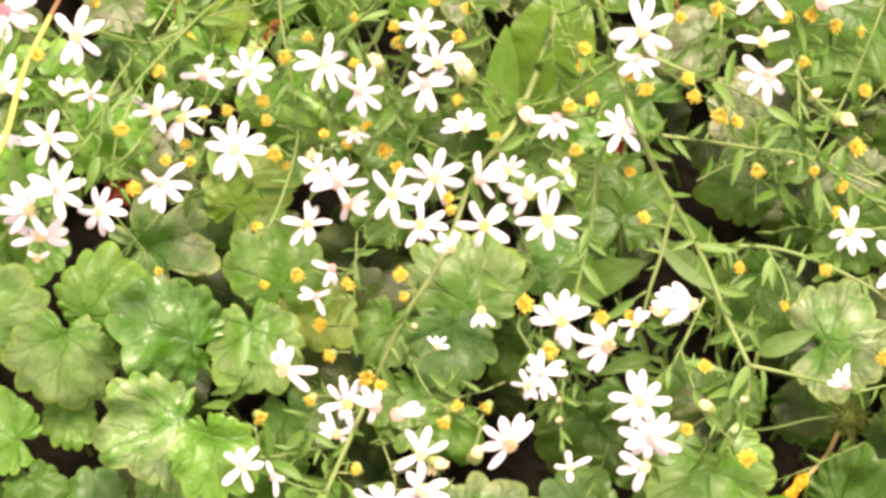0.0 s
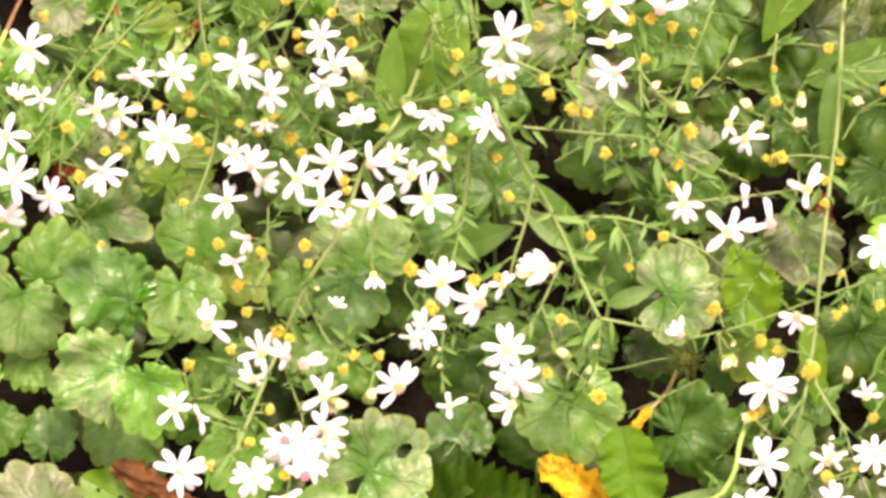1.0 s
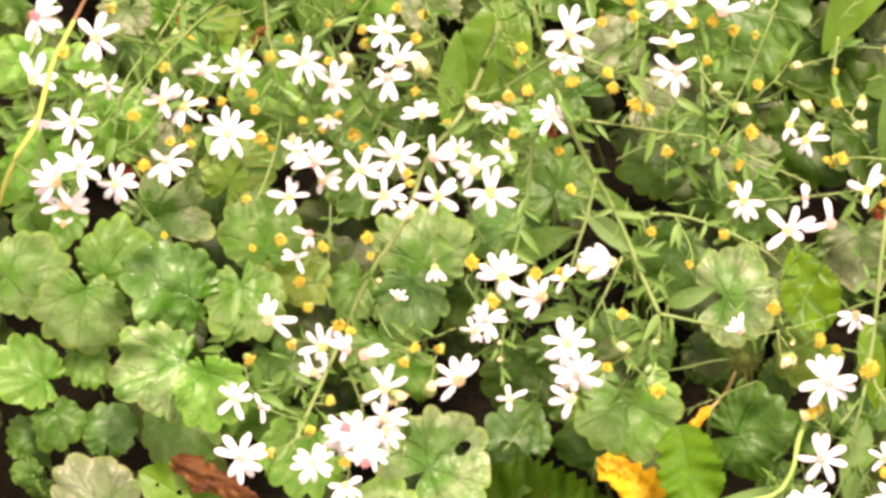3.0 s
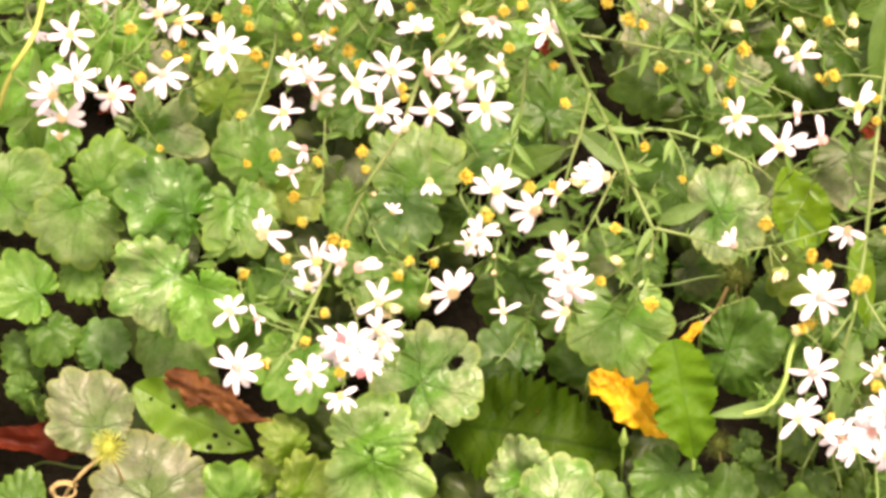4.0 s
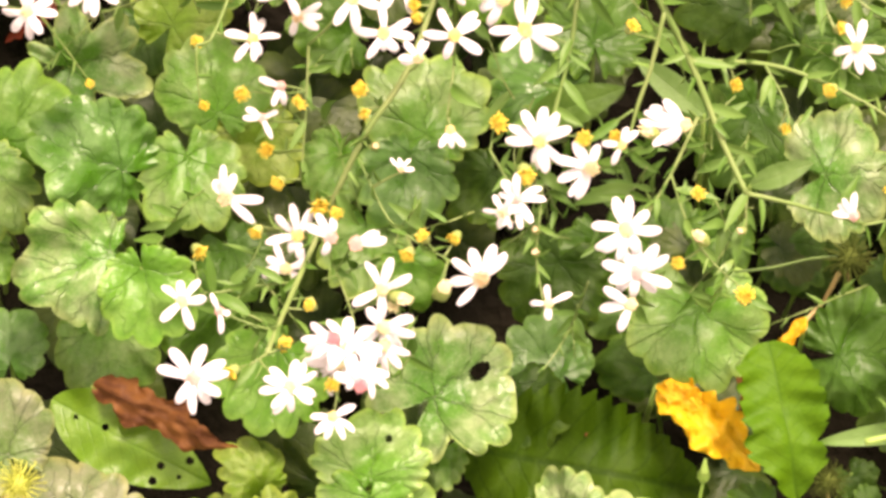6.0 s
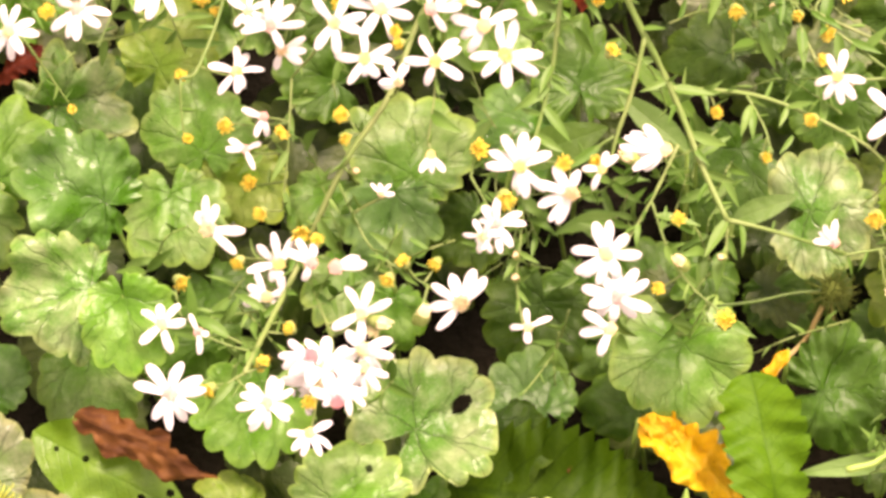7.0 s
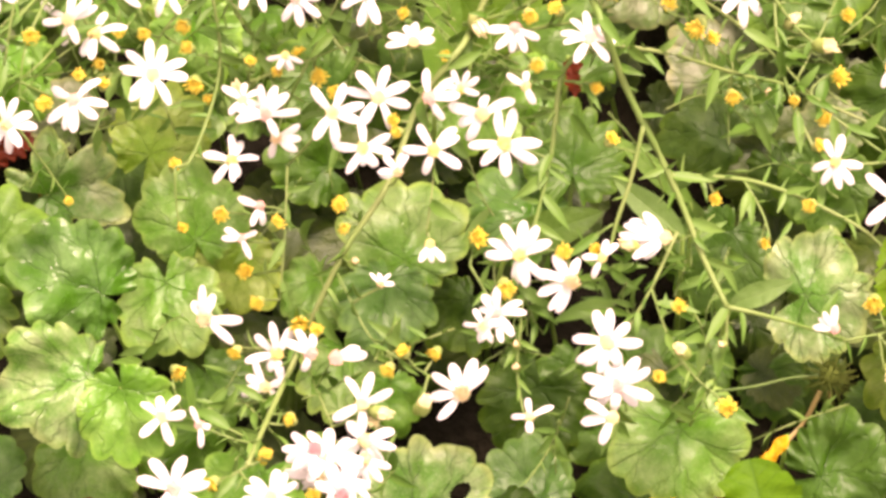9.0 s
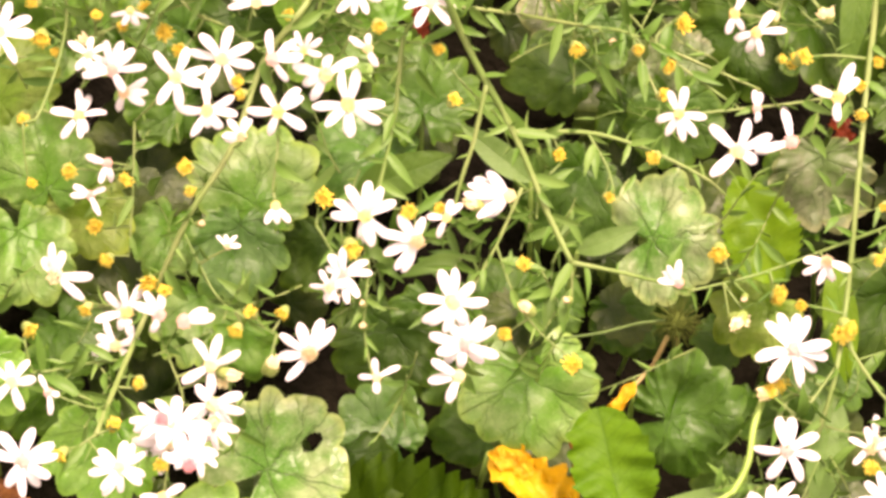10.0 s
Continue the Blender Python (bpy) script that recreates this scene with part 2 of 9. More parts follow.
def soil_material():
    m, tree = fresh_material("soil")
    place = node(tree, "ShaderNodeNewGeometry").outputs["Position"]
    big = node(tree, "ShaderNodeTexNoise", Vector=place, Scale=22.0, Detail=5.0)
    small = node(tree, "ShaderNodeTexNoise", Vector=place, Scale=420.0, Detail=6.0)
    crumbs = node(tree, "ShaderNodeTexVoronoi", Vector=place, Scale=260.0)
    # near-black tones: the shade of the gaps is put into the soil colour
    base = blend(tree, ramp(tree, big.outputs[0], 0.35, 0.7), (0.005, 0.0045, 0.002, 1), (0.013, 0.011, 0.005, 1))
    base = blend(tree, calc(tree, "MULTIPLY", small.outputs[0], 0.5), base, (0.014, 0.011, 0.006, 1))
    height = calc(tree, "ADD", small.outputs[0], crumbs.outputs["Distance"])
    bump = node(tree, "ShaderNodeBump", Height=height, Strength=1.0, Distance=0.002)
    finish(tree, base, 0.9, bump.outputs[0], 0, None, 0.15)
    return m


SOIL = soil_material()

# ---- building helpers ----
FACE = Vector((0.0, -0.375, 0.927)).normalized()
SIDE = Vector((1, 0, 0))
UP = FACE.cross(SIDE)
rng = random.Random(11)


def mesh_of(name, verts, faces, uvs=None, material=None, smooth=True, rim=None):
    me = bpy.data.meshes.new(name)
    me.from_pydata([tuple(p) for p in verts], [], faces)
    if uvs is not None:
        layer = me.uv_layers.new(name="UVMap")
        flat = np.asarray(uvs, dtype=np.float32)
        index = np.empty(len(me.loops), dtype=np.int32)
        me.loops.foreach_get("vertex_index", index)
        layer.data.foreach_set("uv", flat[index].ravel())
    if rim is not None:
        me.attributes.new("rim", "FLOAT", "POINT").data.foreach_set("value", rim)
    if material:
        me.materials.append(material)
    if smooth:
        me.polygons.foreach_set("use_smooth", [True] * len(me.polygons))
    me.update()
    return me


def part(name, me, parent, m=None, label=""):
    """Links a mesh as one part under a thing or a part, at a pose within its parent."""
    ob = new(name, me)
    ob.parent = parent
    if m is not None:
        ob.matrix_basis = m
    return tagged(ob, label)


def facing(place, lean_x, lean_y, spin, size):
    """A pose at place, its z turned to the light side and leant, its y up the slope and spun by degrees."""
    z = (FACE + SIDE * lean_x + UP * lean_y).normalized()
    x = UP.cross(z).normalized()
    y = z.cross(x)
    m = Matrix((x, y, z)).transposed().to_4x4()
    return Matrix.Translation(place) @ m @ Matrix.Rotation(radians(spin), 4, "Z") @ Matrix.Diagonal((size, size, size, 1))


def curve_points(points, steps=5):
    p = [Vector(q) for q in points]
    p = [p[0] * 2 - p[1]] + p + [p[-1] * 2 - p[-2]]
    out = []
    for a, b, c, d in zip(p, p[1:], p[2:], p[3:]):
        for k in range(steps):
            s = k / steps
            out.append(0.5 * ((2 * b) + (c - a) * s + (2 * a - 5 * b + 4 * c - d) * s * s + (3 * b - a - 3 * c + d) * s ** 3))
    return out + [p[-2]]


def tube(points, r0, r1, sides=6, uneven=0.0):
    """Vertices and faces of a tapered tube along the points."""
    verts, faces = [], []
    n = len(points)
    for i, p in enumerate(points):
        ahead = (points[min(i + 1, n - 1)] - points[max(i - 1, 0)]).normalized()
        a = ahead.orthogonal().normalized()
        b = ahead.cross(a)
        r = (r0 + (r1 - r0) * i / max(n - 1, 1)) * (1 + uneven * rng.uniform(-1, 1))
        for k in range(sides):
            w = 2 * math.pi * k / sides
            verts.append(p + a * math.cos(w) * r + b * math.sin(w) * r)
    for i in range(n - 1):
        for k in range(sides):
            j = (k + 1) % sides
            faces.append((i * sides + k, i * sides + j, (i + 1) * sides + j, (i + 1) * sides + k))
    faces.append(tuple(range(sides))[::-1])
    faces.append(tuple((n - 1) * sides + k for k in range(sides)))
    return verts, faces


def joined(pieces):
    verts, faces = [], []
    for v, f in pieces:
        base = len(verts)
        verts += v
        faces += [tuple(i + base for i in face) for face in f]
    return verts, faces


def petal_mesh(n):
    """A strap-shaped petal of length 1, narrow at the base, widest past the middle and round at the tip."""
    r = random.Random(50 + n)
    verts, faces = [], []
    rows, cols = 10, (-1, -0.6, -0.2, 0.2, 0.6, 1)
    curl, sway, notch = r.uniform(0.02, 0.20), r.uniform(-0.05, 0.05), r.uniform(0.0, 0.04)
    stout, widest = r.uniform(0.86, 1.0), r.uniform(0.56, 0.68)
    for i in range(rows):
        s = 1 - (1 - i / (rows - 1)) ** 1.5
        w = stout * (0.090 + 0.060 * math.sin(math.pi * 0.5 * min(s / widest, 1.0)) ** 1.4)
        if s > widest:
            w *= max(1 - ((s - widest) / (1.005 - widest)) ** 2, 0.0) ** 0.55 * 0.92 + 0.08
        bend = 0.06 * math.sin(math.pi * s) - curl * s * s
        for k in cols:
            tip = -notch if i == rows - 1 and abs(k) < 0.3 else 0
            groove = 0.022 * math.cos(k * 5.2) - 0.01
            verts.append((0.14 + 0.86 * s + tip, k * w + sway * s * s, bend - groove * s - 0.05 * k * k * s))
    n_col = len(cols)
    for i in range(rows - 1):
        for j in range(n_col - 1):
            a = i * n_col + j
            faces.append((a, a + 1, a + n_col + 1, a + n_col))
    # the underside, a little lower, closes the petal
    n_top = len(verts)
    verts += [(x, y * 0.96, z - 0.012) for x, y, z in verts]
    faces += [tuple(i + n_top for i in reversed(f)) for f in faces]
    return mesh_of("petal", verts, faces, material=PETAL)


PETALS = [petal_mesh(n) for n in range(9)]


def lump(centre, radius, tall, sides=5):
    cx, cy, cz = centre
    verts = [(cx + math.cos(2 * math.pi * k / sides) * radius, cy + math.sin(2 * math.pi * k / sides) * radius, cz) for k in range(sides)]
    verts += [(cx * 1.04 + math.cos(2 * math.pi * k / sides) * radius * 0.7, cy * 1.04 + math.sin(2 * math.pi * k / sides) * radius * 0.7, cz + tall) for k in range(sides)]
    verts.append((cx * 1.05, cy * 1.05, cz + tall * 1.2))
    faces = [(k, (k + 1) % sides, sides + (k + 1) % sides, sides + k) for k in range(sides)]
    faces += [(sides + k, sides + (k + 1) % sides, 2 * sides) for k in range(sides)]
    return verts, faces


def disc_mesh(kind):
    """A domed disc of small florets for a flower of radius 1."""
    r = random.Random(kind)
    count, size, tall = {"spent": (26, 0.24, 0.30), "rose": (34, 0.26, 0.08), "pink": (34, 0.24, 0.08)}.get(kind, (38, 0.215, 0.10))
    pieces = []
    for i in range(count):
        q = math.sqrt((i + 0.5) / count)
        w = i * 2.39996
        z = 0.10 * (1 - q * q) - 0.02
        pieces.append(lump((math.cos(w) * q * size, math.sin(w) * q * size, z), 0.036, tall * r.uniform(0.5, 1.6) * (0.6 + 0.4 * q)))
    pieces.append(lump((0, 0, -0.06), size * 0.95, 0.10, 12))
    v, f = joined(pieces)
    return mesh_of("disc", v, f, material=DISC[kind])


DISCS = {kind: disc_mesh(kind) for kind in DISC}


def cup_mesh(name, radius, deep, flare, material, teeth=10):
    """A scaly cup that narrows to the stalk."""
    verts, faces = [], []
    rings = [(0.18, -deep), (0.6, -deep * 0.86), (0.95, -deep * 0.5), (1.0, -deep * 0.15), (flare, 0.0)]
    sides = teeth * 2
    for n, (q, z) in enumerate(rings):
        for k in range(sides):
            w = 2 * math.pi * k / sides
            out = radius * q * (1.06 if k % 2 == n % 2 else 0.94)
            up = 0.06 * deep if n == len(rings) - 1 and k % 2 else 0
            verts.append((math.cos(w) * out, math.sin(w) * out, z + up))
    for n in range(len(rings) - 1):
        for k in range(sides):
            j = (k + 1) % sides
            faces.append((n * sides + k, n * sides + j, (n + 1) * sides + j, (n + 1) * sides + k))
    faces.append(tuple(range(sides))[::-1])
    return mesh_of(name, verts, faces, material=material)


HEAD_CUP = cup_mesh("calyx", 0.22, 0.45, 1.0, CALYX)
BUD_CUP = cup_mesh("bud", 0.80, 1.7, 0.95, CALYX)


def tuft_mesh(kind):
    r = random.Random(kind + "tuft")
    pieces = []
    if kind == "gold":
        for i in range(30):
            q = math.sqrt((i + 0.5) / 30)
            w = i * 2.39996
            foot = Vector((math.cos(w) * q * 0.55, math.sin(w) * q * 0.55, -0.1))
            way = Vector((math.cos(w) * q * 0.85, math.sin(w) * q * 0.85, 1.05 - 0.6 * q * q)).normalized()
            long = r.uniform(0.45, 0.95)
            pieces.append(tube([foot, foot + way * long * 0.6, foot + way * long], 0.11, r.uniform(0.07, 0.13), 5))
        return mesh_of("tuft", *joined(pieces), material=DISC["gold"])
    if kind == "half":
        for i in range(22):
            w = i * 2.39996
            q = math.sqrt((i + 0.5) / 22) * 0.7
            pieces.append(lump((math.cos(w) * q, math.sin(w) * q, -0.1), 0.13, r.uniform(0.6, 1.6)))
        return mesh_of("tuft", *joined(pieces), material=DISC["cream"])
    for i in range(9):
        w = i * 2.39996
        q = math.sqrt((i + 0.5) / 9) * 0.55
        pieces.append(lump((math.cos(w) * q, math.sin(w) * q, -0.1), 0.2, r.uniform(0.3, 0.7)))
    return mesh_of("tuft", *joined(pieces), material=DISC["spent"])


TUFTS = {kind: tuft_mesh(kind) for kind in ("gold", "half", "tip")}


def bract_mesh(n):
    verts, faces = [], []
    rows = 6
    for i in range(rows):
        s = i / (rows - 1)
        w = (0.075 + 0.014 * n) * math.sin(math.pi * min(0.15 + s * 0.85, 1.0) ** 0.8) + 0.004
        z = (0.30 - 0.2 * n) * s * s
        verts += [(s, -w, z + w * 0.4), (s, 0, z), (s, w, z + w * 0.4), (s, 0, z - 0.02)]
    for i in range(rows - 1):
        for j in range(4):
            a, b = i * 4 + j, i * 4 + (j + 1) % 4
            faces.append((a, b, b + 4, a + 4))
    return mesh_of("bract", verts, faces, material=BRACT)


BRACTS = [bract_mesh(n) for n in range(4)]


def leaflet_mesh(n):
    """A narrow pointed leaf of length 1 along x, folded a little at its midrib and arched."""
    r = random.Random(80 + n)
    verts, faces = [], []
    rows, wide, arch, twist = 9, r.uniform(0.10, 0.145), r.uniform(-0.12, 0.16), r.uniform(-0.5, 0.5)
    for i in range(rows):
        s = i / (rows - 1)
        w = wide * math.sin(math.pi * (0.06 + 0.94 * s) ** 0.75) + 0.004
        z = arch * math.sin(math.pi * s)
        for k in (-1, -0.5, 0, 0.5, 1):
            verts.append((s, k * w, z + abs(k) * w * 0.35 + k * w * twist * s))
    for i in range(rows - 1):
        for j in range(4):
            a = i * 5 + j
            faces.append((a, a + 1, a + 6, a + 5))
    n_top = len(verts)
    verts += [(x, y * 0.97, z - 0.012) for x, y, z in verts]
    faces += [tuple(i + n_top for i in reversed(f)) for f in faces]
    return mesh_of("leaflet", verts, faces, material=LEAFLET)


LEAFLETS = [leaflet_mesh(n) for n in range(6)]


def aster_plant(base, label):
    ob = new("aster_plant", None)
    ob.empty_display_size = 0.01
    ob.location = base
    return tagged(ob, label, "flowering plant", "asters over the ground ivy")


def to_turn(ahead, spin):
    return ahead.to_track_quat("X", "Z").to_matrix().to_4x4() @ Matrix.Rotation(spin, 4, "X")


def laid(ahead, tilt):
    """A turn with x ahead and the flat side to the light, tilted a little."""
    x = ahead.normalized()
    z = (FACE - x * FACE.dot(x) + Vector((rng.uniform(-tilt, tilt), rng.uniform(-tilt, tilt), 0))).normalized()
    y = z.cross(x).normalized()
    return Matrix((x, y, x.cross(y))).transposed().to_4x4()


def leaflet(plant, foot, tip, wide=1.0):
    """A small narrow leaf on a stem, from its foot to its tip."""
    a, b = Vector(foot) - plant.location, Vector(tip) - plant.location
    size = (b - a).length
    part("leaflet", rng.choice(LEAFLETS), plant, Matrix.Translation(a) @ laid(b - a, 0.5) @ Matrix.Diagonal((size, size * wide, size, 1)))


def stem(plant, points, r0, r1, kind="g"):
    """A stem, thicknesses in millimetres, with small narrow bracts along it."""
    at = [p - plant.location for p in curve_points(points, 6)]
    part("stem", mesh_of("stem", *tube(at, r0 * 0.0009, r1 * 0.0009, 7, 0.08), material=STEM[kind]), plant)
    if kind != "g":
        return
    run = 0.0
    for a, b in zip(at, at[1:]):
        run += (b - a).length
        if run > 0.0028:
            run = rng.uniform(-0.003, 0.001)
            ahead = (b - a).normalized()
            out = Vector((rng.uniform(-1, 1), rng.uniform(-1, 1), rng.uniform(-0.2, 0.7))).normalized()
            size = rng.choice((0.0025, 0.003, 0.0035, 0.0045, 0.0055, 0.0075, 0.0095))
            m = Matrix.Translation(b) @ laid(ahead * rng.uniform(0.5, 1.3) + out, 0.9) @ Matrix.Diagonal((size, size, size, 1))
            part("bract", rng.choice(BRACTS if size < 0.005 else LEAFLETS), plant, m)


def stalk(plant, foot, head, thick=0.22):
    a, b = Vector(foot) - plant.location, Vector(head) - plant.location
    mid = (a + b) / 2 + Vector((rng.uniform(-0.1, 0.1), rng.uniform(-0.1, 0.1), rng.uniform(-0.25, 0.05))) * (b - a).length
    at = [a.lerp(mid, s).lerp(mid.lerp(b, s), s) for s in (0, 0.17, 0.34, 0.5, 0.67, 0.84, 1)]
    part("stalk", mesh_of("stalk", *tube(at, 0.0003, thick * 0.001, 5, 0.05), material=STEM["g"]), plant)
    for k in range(int((b - a).length / 0.004)):
        q = at[rng.randrange(1, 6)]
        out = Vector((rng.uniform(-1, 1), rng.uniform(-1, 1), rng.uniform(0, 0.6))).normalized()
        size = rng.choice((0.0025, 0.0035, 0.0045))
        part("bract", rng.choice(BRACTS), plant, Matrix.Translation(q) @ to_turn((out + (b - a).normalized() * 0.8).normalized(), rng.uniform(0, 6)) @ Matrix.Diagonal((size, size, size, 1)))


def flower(plant, place, foot, radius, count, disc, arc=None, face=None, petals=()):
    """A flower head: radius in millimetres, count of petals; arc: the degrees between which petals are left;
    petals: the way of each one in degrees, or its way and length."""
    disc = "lemon" if disc == "gold" else disc
    size = radius * 0.001
    spread = 0.5 if petals else 1.0
    lean = face or (rng.uniform(-0.5, 0.5) * spread, rng.uniform(-0.4, 0.55) * spread)
    m = facing(Vector(place) - plant.location, *lean, 0, size)
    head = part("flower_head", HEAD_CUP, plant, m)
    worn = {"spent": "spent flower with brownish disc", "pink": "white flower with pinkish disc", "rose": "white flower with rose disc"}.get(disc, "")
    tagged(head, worn)
    part("disc", DISCS[disc], head, Matrix.Rotation(rng.uniform(0, 6), 4, "Z"))
    ways = [p if isinstance(p, tuple) else (p, 1.0) for p in petals]
    if not ways:
        first, last = arc or (0, 360)
        count += 1 if arc is None and count > 6 else 0
        step = (last - first) / (count if arc is None else max(count - 1, 1))
        begin = first + (rng.uniform(0, step) if arc is None else 0)
        ways = [(begin + k * step + rng.uniform(-10, 10), rng.uniform(0.85, 1.06)) for k in range(count) if arc or not k or rng.random() > 0.08]
    for way, long in ways:
        wide = rng.uniform(0.98, 1.26)
        raise_ = radians(rng.uniform(-18, 20))
        turn = Matrix.Rotation(radians(way + rng.uniform(-3, 3)), 4, "Z") @ Matrix.Rotation(-raise_, 4, "Y") @ Matrix.Rotation(radians(rng.uniform(-22, 22)), 4, "X")
        part("petal", rng.choice(PETALS), head, turn @ Matrix.Diagonal((long * 1.03, wide, 1, 1)))
    back = (plant.matrix_basis @ m) @ Vector((0, 0, -0.42))
    stalk(plant, foot, back)


def bud(plant, place, foot, radius, kind="gold"):
    size = radius * 0.00088
    spread = {"gold": 0.8, "half": 0.9, "tip": 1.0}[kind]
    lean = (rng.uniform(-spread, spread), rng.uniform(-spread, spread) - 0.1)
    if kind == "half":
        w = rng.uniform(0, 6.28)
        lean = (1.35 * math.cos(w), 1.35 * math.sin(w))
    m = facing(Vector(place) - plant.location, *lean, rng.uniform(0, 360), size)
    head = part("bud", BUD_CUP, plant, m)
    part("tuft", TUFTS[kind], head)
    stalk(plant, foot, (plant.matrix_basis @ m) @ Vector((0, 0, -1.6)), 0.18)


# ---- leaves ----


def round_leaf(seed, crumple=1.0, around=168, rows=16, hole=None, gap=None, bites=(), joint=None):
    """A kidney-shaped scalloped blade of radius 1 about its middle; the stalk joins below the middle, and the notch opens towards -y.
    gap: half the notch's opening in degrees; joint: how far below the middle the stalk joins; bites: eaten places in the edge, (degrees from the tip, width, depth)."""
    r = random.Random(seed)
    scallops = r.choice((13, 15, 15, 17))
    deep = r.uniform(0.13, 0.20)
    lobes = r.uniform(0.01, 0.045)
    bites = [(radians(at) % (2 * math.pi), radians(wide), cut) for at, wide, cut in bites]
    if crumple >= 1.4 and not bites:
        bites = [(r.uniform(0.5, 5.8), r.uniform(0.10, 0.2), r.uniform(0.12, 0.3)) for _ in range(2)]
    waves = [(k, r.uniform(-1, 1), r.uniform(0, 6.28)) for k in (2, 3, 4, 5, 7)]
    gap = radians(r.uniform(14, 34) if gap is None else gap)
    shift = Vector((r.uniform(-9, 9), r.uniform(-9, 9), r.uniform(-9, 9)))
    ox, oy = 0.0, -(r.uniform(0.30, 0.58) if joint is None else joint)
    verts, uvs = [(ox, oy, 0.0)], [(0, 0)]
    fold = r.uniform(-0.06, 0.24) if crumple < 1.3 else r.uniform(0.25, 0.42) if crumple < 1.6 else r.uniform(0.5, 0.7)
    fold_way = r.uniform(-0.7, 0.7)
    dome, droop = r.uniform(-0.04, 0.22), r.uniform(-0.04, 0.24)
    ruffle, ruffle_at = r.uniform(0.02, 0.06), r.uniform(0, 6.28)
    for j in range(1, rows + 1):
        s = (j / rows) ** 0.8
        for k in range(around):
            w = 2 * math.pi * (k + 0.5) / around
            dx, dy = math.sin(w), math.cos(w)
            b = dx * ox + dy * oy
            edge = -b + math.sqrt(b * b - (ox * ox + oy * oy) + 1)
            away = abs(w - math.pi)
            notch = min(max((away - gap * 0.4) / (gap * 0.9), 0), 1)
            notch = notch * notch * (3 - 2 * notch)
            wander = 0.55 * math.sin(2 * w + waves[0][2]) + 0.4 * math.sin(5 * w + waves[3][2])
            cut = abs(math.sin(w * scallops / 2 + wander)) ** 0.6
            edge *= 1.0 - deep + 1.15 * deep * cut * (0.75 + 0.5 * noise.noise(Vector((dx * 2.5, dy * 2.5, 1)) + shift)) + lobes * math.cos(5 * w + waves[1][2])
            edge *= 1 + 0.10 * noise.noise(Vector((dx * 1.3, dy * 1.3, 7)) + shift)
            for at, wide, cut in bites:
                edge *= 1 - cut * math.exp(-((((w - at + math.pi) % (2 * math.pi)) - math.pi) / wide) ** 2)
            edge = 0.10 + (edge - 0.10) * notch
            q = s * edge
            x, y = ox + dx * q, oy + dy * q
            rho = math.hypot(x, y)
            z = dome * (1 - rho * rho)
            # the main veins lie in shallow creases, the blade swells between them
            off = abs(math.sin((w if w < math.pi else w - 2 * math.pi) * math.pi / 2 * 2))
            z += 0.022 * min(off * q * 2.2, 1.0) ** 0.6 * (0.5 + 0.5 * crumple) * min(q * 2, 1)
            z += sum(amp * math.sin(k2 * w + ph) for k2, amp, ph in waves) * 0.036 * crumple * q * q
            z += noise.noise(Vector((x * 1.5, y * 1.5, 0)) + shift) * 0.25 * crumple
            z += noise.noise(Vector((x * 4.5, y * 4.5, 3)) + shift) * 0.032 * crumple
            z += noise.noise(Vector((x * 9, y * 9, 5)) + shift) * 0.014 * crumple
            z += ruffle * crumple * s ** 4 * math.sin(scallops * w + ruffle_at + 2 * wander)
            z -= droop * rho ** 4
            across = x * math.cos(fold_way) + (y - oy) * math.sin(fold_way)
            z += fold * (math.sqrt(across * across + 0.006) - 0.08)
            verts.append((x, y, z))
            uvs.append((dx * q, dy * q))
    faces = [(0, 1 + k, 1 + (k + 1) % around) for k in range(around)]
    for j in range(rows - 1):
        for k in range(around):
            k2 = (k + 1) % around
            a, b = 1 + j * around, 1 + (j + 1) * around
            faces.append((a + k, b + k, b + k2, a + k2))
    verts[0] = (ox, oy, sum(verts[1 + k][2] for k in range(around)) / around - 0.02)
    if hole:
        hx, hy, hr = hole
        faces = [f for f in faces if math.hypot(sum(verts[i][0] for i in f) / len(f) - hx, (sum(verts[i][1] for i in f) / len(f) - hy) * 0.7) > hr]
    faces = [tuple(reversed(f)) for f in faces]
    return verts, faces, uvs


